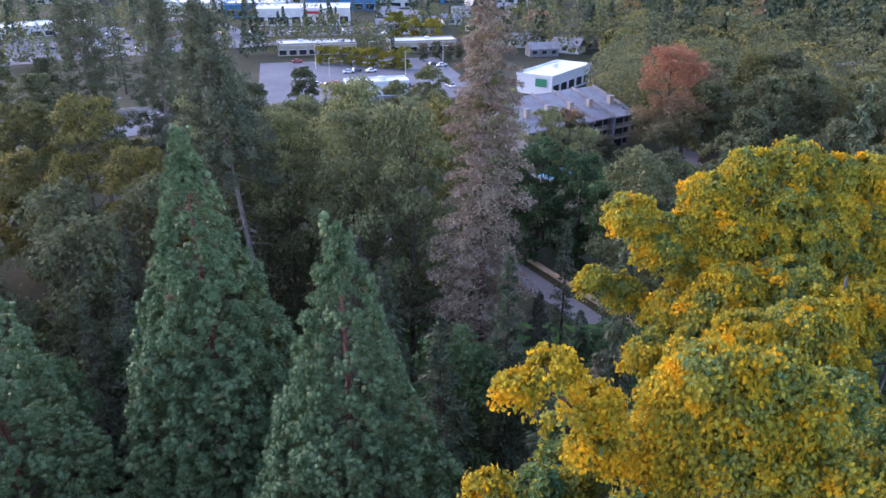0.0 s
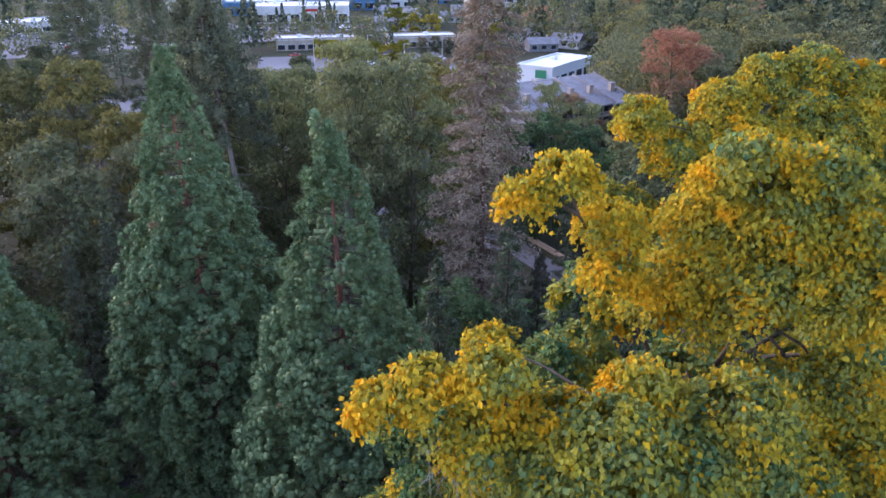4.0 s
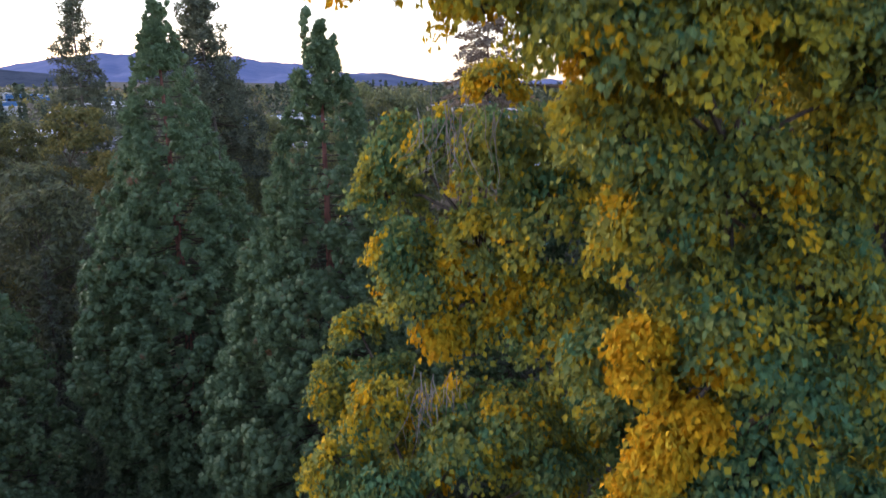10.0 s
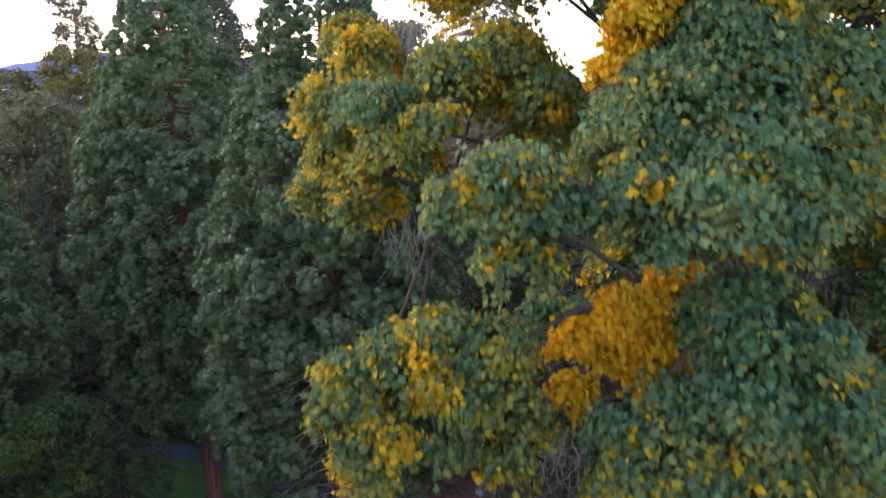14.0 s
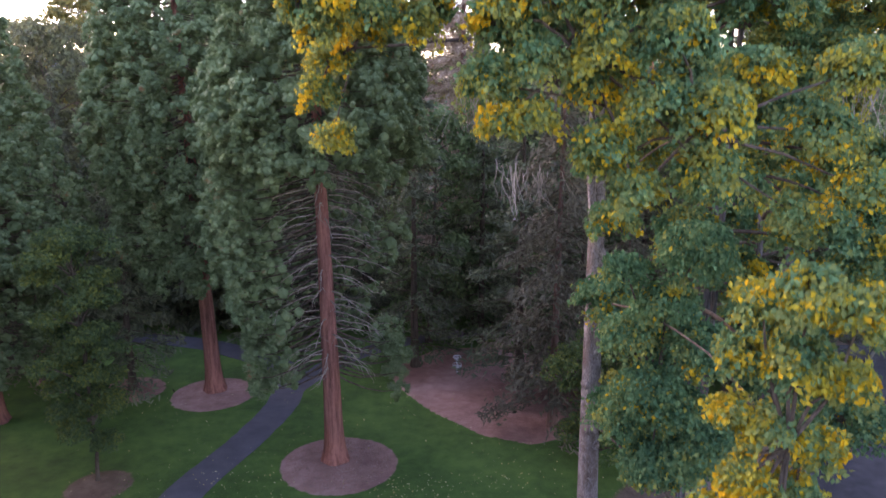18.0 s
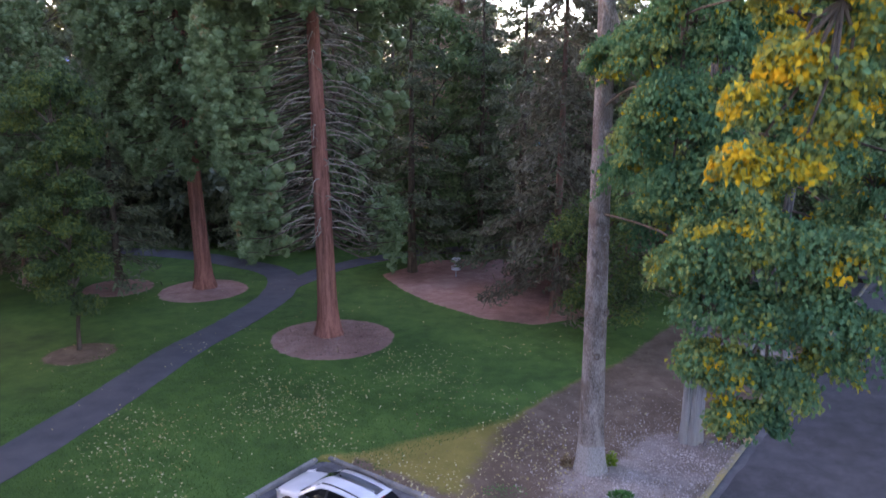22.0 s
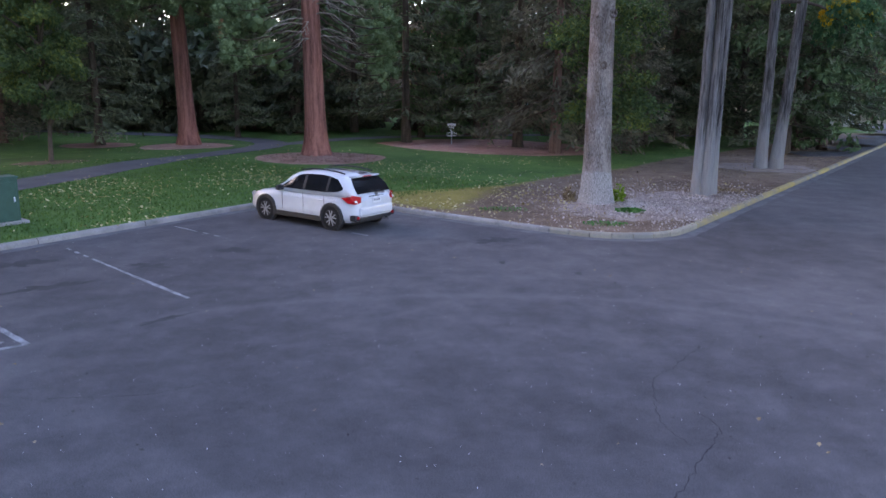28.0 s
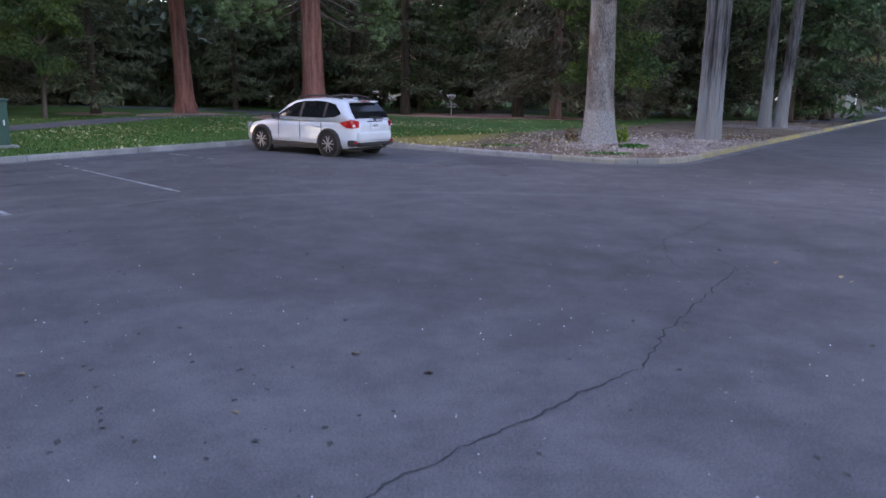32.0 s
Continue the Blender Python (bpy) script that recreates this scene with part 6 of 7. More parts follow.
# oil stains and patches on the asphalt
STAIN = surface("oil_stain", (0.014, 0.013, 0.015), (0.038, 0.036, 0.04), 3, 30, 0.7, 0, 0.3, 0.2, 0.004)
for q, (x, y, r, st, tw) in enumerate(((3.65, 12.36, 0.42, 1.6, 0.1), (-7.2, 9.3, 0.55, 1.4, 0.5), (-5.55, 7.5, 0.33, 2.6, 0.7), (-4.28, 9.3, 0.36, 1.4, 0.2), (-2.8, 10.9, 0.30, 2.4, 0.4), (5.2, 8.95, 0.14, 1.2, 0.3), (3.61, 9.9, 0.13, 1.3, 0.8), (-2.6, 5.5, 0.16, 3.4, 0.75))):
    rng = np.random.default_rng(70 + q)
    an = np.linspace(0, 2 * np.pi, 40, endpoint=False)
    rr = 0.7 * r * (1 + 0.35 * np.sin(2 * an + q) + 0.28 * np.sin(5 * an + 2 * q) + rng.normal(0, 0.24, 40))
    px, py = rr * np.cos(an) * st, rr * np.sin(an)
    b = Buf()
    v = np.column_stack([x + px * math.cos(tw) - py * math.sin(tw), y + px * math.sin(tw) + py * math.cos(tw), np.full(40, 0.004)])
    b.add(np.vstack([v, [(x, y, 0.004)]]), None, [[i, (i + 1) % 40, 40] for i in range(40)])
    tagged(part("oil_stain", b, STAIN, None), "dark ragged oil stain on the asphalt", "stain", kind="structure")


# litter: fallen leaves, chips and grit
def scatter(name, n, place_fn, size, mat, seed, label, category, curl=0.3):
    rng = np.random.default_rng(seed)
    pts = place_fn(rng, n)
    n = len(pts)
    a = rng.uniform(0, 6.28, n)
    L = size * rng.uniform(0.5, 1.3, n)
    d = np.column_stack([np.cos(a), np.sin(a), rng.normal(0, curl, n)]) * L[:, None] * 0.5
    s = np.column_stack([-np.sin(a), np.cos(a), rng.normal(0, curl, n)]) * L[:, None] * 0.4
    up = np.array([0, 0, 1.0]) * (L * curl * 0.4)[:, None]
    v = np.stack([pts - d, pts + s + up, pts + d, pts - s + up], 1)
    b = Buf().add(v.reshape(-1, 3), np.arange(4 * n).reshape(n, 4))
    return tagged(part(name, b, mat, None), label, category, kind="stuff")


def on_lawn(x0, x1, y0, y1, weight):
    def fn(rng, n):
        x, y = rng.uniform(x0, x1, n * 4), rng.uniform(y0, y1, n * 4)
        ok = inside(park, x, y) & (rng.uniform(0, 1, n * 4) < weight(x, y))
        x, y = x[ok][:n], y[ok][:n]
        return np.column_stack([x, y, [height_at(p, q) + 0.025 for p, q in zip(x, y)]])
    return fn


def on_lot(x0, x1, y0, y1):
    def fn(rng, n):
        x, y = rng.uniform(x0, x1, n), rng.uniform(y0, y1, n)
        ok = ~inside(park, x, y)
        return np.column_stack([x[ok], y[ok], np.full(ok.sum(), 0.008)])
    return fn


CHIPS_PALE = surface("pale_chips", (0.30, 0.23, 0.205), (0.62, 0.52, 0.48), 1.5, 18, 0.95, 0, 0.05, 0.8, 0.03)
F_FALLEN = foliage("fallen_leaf", [(0.2, (0.33, 0.24, 0.08)), (0.5, (0.45, 0.36, 0.17)), (0.8, (0.56, 0.48, 0.29))], 0.5, 0.7, 0.1)
patchy = lambda x, y: np.clip(0.35 + 0.9 * np.sin(x * 0.55 + 1.0) * np.sin(y * 0.5 + x * 0.2), 0.04, 1)
scatter("fallen_leaves", 3000, on_lawn(-12, 7, 11, 31, lambda x, y: patchy(x, y) * np.exp(-np.maximum(0, np.hypot((x + 2) * 0.8, (y - 19)) - 4) / 6)), 0.1, F_FALLEN, 81, "pale yellow fallen leaves strewn over the lawn", "fallen leaves")
scatter("fallen_leaves", 500, on_lawn(-20, 14, 20, 45, patchy), 0.10, F_FALLEN, 82, "scattered fallen leaves on the far lawn", "fallen leaves")
scatter("bark_chips", 6500, on_lawn(4.5, 15, 12.8, 25, lambda x, y: np.clip(np.exp(-np.hypot(x - 8.5, y - 16.8) / 1.6) + np.exp(-np.hypot(x - 11.4, y - 18.9) / 1.6), 0, 1)), 0.065, CHIPS_PALE, 83, "pale bark chips and leaf litter round the trunks", "bark chips", 0.5)
scatter("bark_chips", 2600, on_lawn(-7.5, -0.8, 28.8, 36, lambda x, y: (np.hypot(x + 3.9, y - 32) < 2.9) * 0.9), 0.075, CHIPS, 84, "bark chips in a ring round the sequoia", "bark chips", 0.5)
F_LITTER = foliage("brown_litter", [(0.2, (0.12, 0.075, 0.04)), (0.5, (0.22, 0.15, 0.08)), (0.8, (0.34, 0.25, 0.14))], 0.5, 0.7, 0.1)
scatter("leaf_litter", 1700, on_lawn(0, 30, 12.8, 40, lambda x, y: np.clip(1.2 - distance(np.array([(-1.5, 18.6), (5.5, 13.4), (9.0, 14.2), (47, 63.5)]), x, y)[0] / 8, 0, 1)), 0.075, F_LITTER, 85, "brown leaf litter along the kerb", "leaf litter", 0.4)
F_GRASS = foliage("grass_blade", [(0.2, (0.04, 0.09, 0.022)), (0.5, (0.062, 0.135, 0.03)), (0.8, (0.11, 0.19, 0.045))], 0.9, 0.6, 0.25, spec=0.1)
rng = np.random.default_rng(91)
tx, ty = rng.uniform(-16, 7, 60000), rng.uniform(3, 31, 60000)
ok = inside(park, tx, ty) & (rng.uniform(0, 1, 60000) < np.clip(1.5 - np.hypot(tx + 2, ty - 14) / 17, 0.15, 1)) & (distance(edge, tx, ty)[0] > 0.3)
ok &= (np.hypot(tx + 3.9, ty - 32) > 3.2) & (ty < 24 + 0.55 * (2.0 - tx)) & ~((tx > 0.0) & (ty < 20 + 0.85 * (tx - 2.2))) & (distance(np.array([(-21.5, 3.0), (-17.0, 11.5), (-14.5, 17.0), (-13.0, 22.3), (-12.2, 25.9), (-11.3, 30.2)]), tx, ty)[0] > 1.3)
tx, ty = tx[ok], ty[ok]
tz = np.array([height_at(p, q) for p, q in zip(tx, ty)])
b = Buf()
up = np.column_stack([rng.normal(0, 0.35, (len(tx), 2)), np.ones(len(tx))])
leaves(b, rng, np.column_stack([tx, ty, tz + 0.03]), up, 0.085, 0.028, 0.2, 0.2)
tagged(part("grass", b, F_GRASS, None), "tufts of mown green grass on the lawn", "grass", kind="stuff")
GRIT = surface("pale_grit", (0.35, 0.35, 0.36), (0.68, 0.68, 0.70), 4, 30, 0.8)
DARK_GRIT = surface("dark_debris", (0.03, 0.028, 0.03), (0.055, 0.05, 0.048), 4, 30, 0.9)
scatter("grit", 1500, on_lot(-7, 11, -5.2, 13), 0.016, GRIT, 86, "pale specks of grit on the asphalt", "grit", 0.2)
scatter("debris", 420, on_lot(-7, 11, -4.8, 12), 0.045, DARK_GRIT, 87, "dark bits of debris on the asphalt", "debris", 0.15)
scatter("fallen_leaves", 60, on_lot(-9, 11, -4.8, 13), 0.07, F_LITTER, 89, "brown dead leaves blown over the asphalt", "fallen leaves", 0.3)
scatter("debris", 34, lambda rng, n: np.column_stack([rng.normal(0.4, 0.75, n), rng.normal(-2.6, 0.55, n), np.full(n, 0.006)]), 0.05, DARK_GRIT, 88, "cluster of dark debris on the asphalt", "debris", 0.15)


# low plants
def groundplant(x, y, r, h, n, leaf, mat, label, seed, name="ground_plant"):
    rng = np.random.default_rng(seed)
    t = thing(name, Matrix.Translation((x, y, height_at(x, y))), label, "plant")
    b = Buf()
    a, u = rng.uniform(0, 6.28, n), np.sqrt(rng.uniform(0, 1, n))
    c = np.column_stack([np.cos(a) * u * r * 1.3, np.sin(a) * u * r * 0.8, rng.uniform(0.02, 1, n) * h * (1 - 0.5 * u)])
    leaves(b, rng, c, np.column_stack([np.cos(a), np.sin(a), np.full(n, 0.6)]), leaf, leaf * 0.55, 0.2, 0.4)
    part("leaves", b, mat, t)
    return t


F_BRIGHT = foliage("bright_green_leaf", [(0.2, (0.03, 0.12, 0.03)), (0.5, (0.06, 0.21, 0.05)), (0.8, (0.10, 0.27, 0.07))], 1.5, 0.5, 0.25)
F_LIME = foliage("lime_leaf", [(0.2, (0.12, 0.22, 0.02)), (0.8, (0.24, 0.34, 0.04))], 1.5, 0.5, 0.3)
groundplant(8.15, 16.3, 0.36, 0.14, 420, 0.10, F_BRIGHT, "patch of bright green ground cover by the trunk", 91)
groundplant(8.25, 18.3, 0.16, 0.75, 160, 0.14, F_LIME, "lime-green sucker shoots at the foot of the tree", 92, "sucker_shoot")
groundplant(6.55, 18.2, 0.16, 0.6, 90, 0.14, F_LITTER, "brown sucker shoots at the foot of the tree", 93, "sucker_shoot")
groundplant(6.9, 14.2, 0.5, 0.05, 200, 0.07, F_BRIGHT, "thin weeds in the worn earth", 94, "weeds")
groundplant(4.2, 16.5, 0.6, 0.05, 160, 0.07, F_BRIGHT, "thin weeds in the worn earth", 95, "weeds")
groundplant(13.2, 21.3, 0.5, 0.06, 200, 0.08, F_LITTER, "withered weeds by the kerb", 96, "weeds")

# ivy-like green understorey tree beside the spruce
broadleaf("understorey_tree", 8.5, 3.0, 1.4, 97, "light green understorey tree beside the spruce", F_BRIGHT_TREE, None, 20, 420, 0.22, 0.08, 0.1, place(10.5, 31.6), lobe_r=0.42)


# knots on the tulip trunk
def knot(x, y, z, r):
    d = np.array([x - TULIP[0], y - TULIP[1]])
    d = d / np.linalg.norm(d)
    b = Buf()
    n = 14
    an = np.linspace(0, 2 * np.pi, n, endpoint=False)
    side = np.array([-d[1], d[0], 0])
    rows = []
    for rr, o in ((1.25, -0.05), (1.0, 0.04), (0.7, 0.06), (0.45, 0.02), (0.05, -0.03)):
        rows.append(np.array([x, y, z]) + np.outer(np.cos(an) * rr * r, side) + np.outer(np.sin(an) * rr * r * 1.2, [0, 0, 1]) + np.array([d[0], d[1], 0]) * o)
    b.add(np.concatenate(rows), [[i * n + j, i * n + (j + 1) % n, (i + 1) * n + (j + 1) % n, (i + 1) * n + j] for i in range(4) for j in range(n)])
    ob = part("knot", b, B_TULIP, tulip, "", True)
    ob.matrix_parent_inverse = tulip.matrix_world.inverted()


for az, z in ((-100, 4.6), (-60, 6.2), (-120, 7.4), (-85, 8.8), (-70, 10.6), (-110, 11.8), (-95, 3.1), (-130, 9.9), (-75, 13.4)):
    r = 0.43 - 0.010 * z
    knot(TULIP[0] + r * math.cos(radians(az)), TULIP[1] + r * math.sin(radians(az)), z, 0.10 + 0.03 * ((z * 7) % 1))

# ---------- beyond the park ----------
def low(y):
    """The valley floor falls away gently to the north."""
    return -0.9 - 0.007 * max(0.0, y - 120.0)


far_g = broadleaf("broadleaf_tree", 17, 6.0, 2.0, 201, "rounded green tree beyond the park", F_DECID, None, 22, 300, 0.62, 0.3, 0.3, place(62, 150, low(150)))
far_o = broadleaf("broadleaf_tree", 17, 6.0, 2.0, 202, "olive tree turning yellow beyond the park", F_OLIVE, None, 22, 300, 0.62, 0.3, 0.3, place(90, 142, low(142)))
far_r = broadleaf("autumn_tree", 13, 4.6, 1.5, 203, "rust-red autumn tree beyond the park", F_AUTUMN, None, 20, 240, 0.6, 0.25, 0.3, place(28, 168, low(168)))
far_y = broadleaf("broadleaf_tree", 9, 3.4, 1.0, 205, "small yellow street tree in the town", F_YELLOW, None, 14, 170, 0.6, 0.16, 0.3, place(-15, 300, low(300)))
far_c = conifer("fir", 32, 5.0, 3.0, 204, "tall dark fir beyond the park", F_FIR, None, 34, 1.2, 0.4, 0.35, place(58, 215, low(215)), 2.2)


def far_put(proto, x, y, s=1.0):
    c = copy_thing(proto, Matrix())
    c.matrix_basis = place(x, y, low(y), R.uniform(0, 6.28), s * R.uniform(0.92, 1.08))
    return c


def plant_far(proto, spots):
    for x, y, s in spots:
        far_put(proto, x, y, s)


plant_far(far_g, [(60, 170, 1.1), (70, 160, 1.2), (82, 172, 1.2), (94, 165, 1.1), (76, 140, 1.0), (64, 128, .9), (52, 132, .9), (45, 122, .8), (38, 112, .8), (30, 108, .7), (56, 112, .9), (70, 118, 1.0), (86, 124, 1.0), (100, 140, 1.1), (112, 165, 1.2), (106, 190, 1.2), (90, 200, 1.2), (74, 205, 1.0), (122, 205, 1.2), (118, 140, 1.0), (-4, 205, 1.0), (-2, 186, .8)])
plant_far(far_g, [(-12, 190, .9), (-40, 215, .8), (-30, 160, 1.0), (-42, 140, 1.0), (-22, 140, 1.0), (-8, 130, 1.0), (4, 118, .9), (-78, 158, 1.0), (-75, 140, 1.1), (-90, 150, 1.1), (-100, 125, 1.2), (-85, 105, 1.2), (-72, 90, 1.2), (-70, 60, 1.2), (-78, 75, 1.3), (-115, 170, 1.1), (-100, 185, 1.0), (-125, 195, 1.0), (-112, 215, 1.0), (-135, 230, 1.0), (-60, 178, .9), (-48, 190, .8)])
plant_far(far_o, [(78, 190, 1.2), (100, 178, 1.1), (110, 150, 1.1), (80, 112, 1.0), (128, 160, 1.2), (12, 215, .9), (-20, 172, .9), (-52, 128, .9), (-64, 108, 1.1), (-95, 95, 1.2), (-110, 140, 1.0)])
plant_far(far_r, [(34, 166, .55), (38, 170, .5), (58, 178, 1.6), (96, 152, 1.2), (-70, 118, 1.1), (12, 300, .8)])
plant_far(far_c, [(66, 235, 1.0), (-105, 250, .9), (-112, 262, .9), (38.4, 150.4, .28), (18, 240, .5)])
# a row of yellow street trees by the big car park
for i in range(11):
    far_put(far_y, -50 + i * 3.4, 311 - i * 1.4 + (i % 2) * 3, 0.85)
for i in range(4):
    far_put(far_r, -8 + i * 5.0, 318 + (i % 2) * 5, 0.55)
for x, y, s in ((-22, 372, 1.6), (-14, 380, 1.4), (-5, 365, 1.5), (22, 330, 1.5), (18, 345, 1.3), (64, 205, 1.5), (100, 120, 1.6), (112, 128, 1.8), (-75, 100, 1.9), (-68, 95, 1.7)):
    far_put(far_y, x, y, s)
for i in range(5):
    far_put(far_c, -92 + i * 7, 448, 0.3)


def far_woods(name, seed, n, mat, label, conif=False, d0=330, d1=1350, keep=None, near=110):
    """Distant tree cover, too many to count."""
    rng = np.random.default_rng(seed)
    b = Buf()
    k = 0
    while k < n:
        d = d0 * (d1 / d0) ** rng.uniform(0, 1)
        a = rng.uniform(-0.62, 0.62)
        x, y = math.sin(a) * d, math.cos(a) * d
        if keep and not keep(x, y, rng):
            continue
        k += 1
        close = d < 640 and x / y < 0.12
        h = rng.uniform(7, 14) if close else rng.uniform(11, 20)
        h *= 1.3 if conif else 1.0
        m = near if d < 640 else 22
        w = h * (0.22 if conif else 0.42)
        u = rng.uniform(0, 1, m)
        q = ball(rng, m)
        if conif:
            c = np.column_stack([q[:, 0] * w * (1 - u) * 0.9, q[:, 1] * w * (1 - u) * 0.9, 1.5 + u * h])
        else:
            c = np.column_stack([q[:, 0] * w, q[:, 1] * w, h * 0.58 + q[:, 2] * h * 0.42])
        leaves(b, rng, c + np.array([x, y, low(y)]), q + np.array([0, 0, -0.4]), h * (0.95 if near > 200 else 1.15) / m ** 0.5, h * (0.7 if near > 200 else 0.85) / m ** 0.5, 0.25, 0.5)
    tagged(part(name, b, mat, None), label, "woods", kind="stuff")


def open_town(x, y, rng):
    """Fewer trees among the shops, dense to the east."""
    core = -0.62 < x / y < (0.06 if y > 650 else 0.2) and 230 < y < 1100
    return rng.uniform() < (0.2 if core else 0.9)


far_woods("far_woods", 301, 1500, F_DECID, "distant green tree cover across the valley", keep=open_town)
far_woods("far_woods", 302, 500, F_OLIVE, "distant olive and yellow trees across the valley", keep=open_town)
far_woods("far_woods", 303, 260, F_AUTUMN, "distant rust-coloured autumn trees", keep=open_town)
far_woods("far_woods", 304, 1000, F_FIR, "distant dark conifers across the valley", True, keep=open_town)
near_town = lambda x, y, rng: x / y > 0.215 and rng.uniform() < 0.95
far_woods("far_woods", 305, 240, F_DECID, "green tree cover east of the apartments", False, 195, 420, near_town, 420)
far_woods("far_woods", 306, 90, F_OLIVE, "yellowing tree cover east of the apartments", False, 195, 420, near_town, 420)

# ---------- the town ----------
ROOF_WHITE = surface("white_membrane_roof", (0.62, 0.62, 0.64), (0.86, 0.86, 0.88), 0.12, 3, 0.8)
ROOF_GREY = surface("grey_shingle_roof", (0.20, 0.185, 0.19), (0.33, 0.31, 0.315), 0.4, 12, 0.9)
WALL_PALE = surface("pale_render", (0.50, 0.48, 0.46), (0.68, 0.66, 0.63), 0.3, 8, 0.85)
WALL_TAN = surface("tan_render", (0.32, 0.25, 0.20), (0.48, 0.40, 0.33), 0.3, 8, 0.85)
WALL_BLUE = surface("blue_cladding", (0.03, 0.14, 0.30), (0.06, 0.22, 0.42), 0.3, 8, 0.6)
WALL_GREY = surface("grey_wood_siding", (0.17, 0.16, 0.165), (0.30, 0.28, 0.285), 0.5, 10, 0.85)
WINDOW = plain("window_glass", (0.03, 0.035, 0.045), 0.1, 0, 0.6)
LOT = surface("town_asphalt", (0.12, 0.12, 0.132), (0.20, 0.20, 0.215), 0.05, 2, 0.9)
SIGN_GREEN = plain("green_sign", (0.02, 0.25, 0.13), 0.5)
SIGN_RED = plain("red_sign", (0.5, 0.03, 0.03), 0.5)


def shop(x, y, w, d, h, rz, wall, roof, label, bays=6, cap="flat_roof", sign=None):
    """A flat-roofed commercial building with a parapet, shop windows and roof units."""
    t = thing("commercial_building", Matrix.Translation((x, y, low(y))) @ Matrix.Rotation(radians(rz), 4, "Z"), label, "building")
    part("wall", box_bm(w, d, h, 0.05, 1, (0, 0, h / 2)), wall, t)
    part(cap, box_bm(w + 0.5, d + 0.5, 0.35, 0.05, 1, (0, 0, h + 0.15)), roof, t)
    for sx, sy, px, py in ((w + 0.6, 0.3, 0, -d / 2 - 0.15), (w + 0.6, 0.3, 0, d / 2 + 0.15), (0.3, d, w / 2 + 0.15, 0), (0.3, d, -w / 2 - 0.15, 0)):
        part("parapet", box_bm(sx, sy, 0.7, 0.04, 1, (px, py, h + 0.5)), wall, t)
    for i in range(bays):
        bw = w / bays
        wd = part("window", box_bm(bw * 0.7, 0.08, h * 0.45, 0.02, 1, (-w / 2 + bw * (i + 0.5), -d / 2 - 0.03, h * 0.34)), WINDOW, t)
        part("window_frame", box_bm(bw * 0.76, 0.05, 0.15, 0.01, 1, (-w / 2 + bw * (i + 0.5), -d / 2 - 0.06, h * 0.59)), WHITE, wd)
    for i in range(max(1, int(w / 16))):
        part("roof_unit", box_bm(2.2, 1.8, 1.2, 0.08, 1, (-w / 2 + w * (i + 0.6) / max(1, int(w / 16)), d * 0.15 * (-1) ** i, h + 0.85)), GALV, t)
    if sign:
        part("sign", box_bm(w * 0.16, 0.15, h * 0.16, 0.03, 1, (w * 0.1, -d / 2 - 0.1, h * 0.82)), sign, t, "plain coloured sign panel")
    return t


white_block = shop(38.5, 262, 30, 13, 6.0, 56, WHITE, ROOF_WHITE, "white flat-roofed building behind the apartments", 5)
part("sign", box_bm(0.15, 4.0, 2.6, 0.03, 1, (-15.2, -2.5, 4.2)), SIGN_GREEN, white_block, "plain green sign panel")
shop(-56, 342, 34, 13, 4.5, 12, WALL_TAN, ROOF_WHITE, "low shop with a white roof by the car park", 8)
shop(-10, 350, 30, 12, 4.5, 12, WALL_TAN, ROOF_WHITE, "low shop with a white roof behind red trees", 7)
shop(-82, 462, 54, 32, 9, 6, WALL_PALE, ROOF_WHITE, "large white supermarket across the car park", 8, sign=SIGN_RED)
shop(-118, 505, 40, 26, 8, 8, WALL_BLUE, ROOF_WHITE, "blue-sided store with a white roof", 6)
shop(-70, 545, 48, 20, 8, 3, WALL_BLUE, ROOF_GREY, "blue store behind the supermarket", 6)
shop(-22, 250, 20, 8, 4.2, 14, WHITE, ROOF_WHITE, "white canopy of a filling station", 2)
shop(-215, 405, 60, 22, 5, 40, WALL_PALE, ROOF_WHITE, "long pale warehouse by a lorry park", 9)
shop(-160, 520, 46, 24, 7, -8, WALL_PALE, ROOF_WHITE, "pale warehouse in the distance", 6)
shop(-150, 425, 30, 12, 5, 20, WALL_TAN, ROOF_GREY, "tan shop by the lorry park", 5, sign=SIGN_GREEN)
rt = random.Random(9)
for i in range(34):
    y = 560 + 620 * rt.random()
    x = y * (-0.62 + 0.72 * rt.random())
    shop(x, y, rt.uniform(18, 52), rt.uniform(12, 26), rt.uniform(4.5, 10), rt.uniform(-25, 30), rt.choice((WALL_PALE, WALL_PALE, WALL_TAN, WALL_BLUE)), rt.choice((ROOF_WHITE, ROOF_WHITE, ROOF_GREY)), "distant commercial building in the valley town", 4)


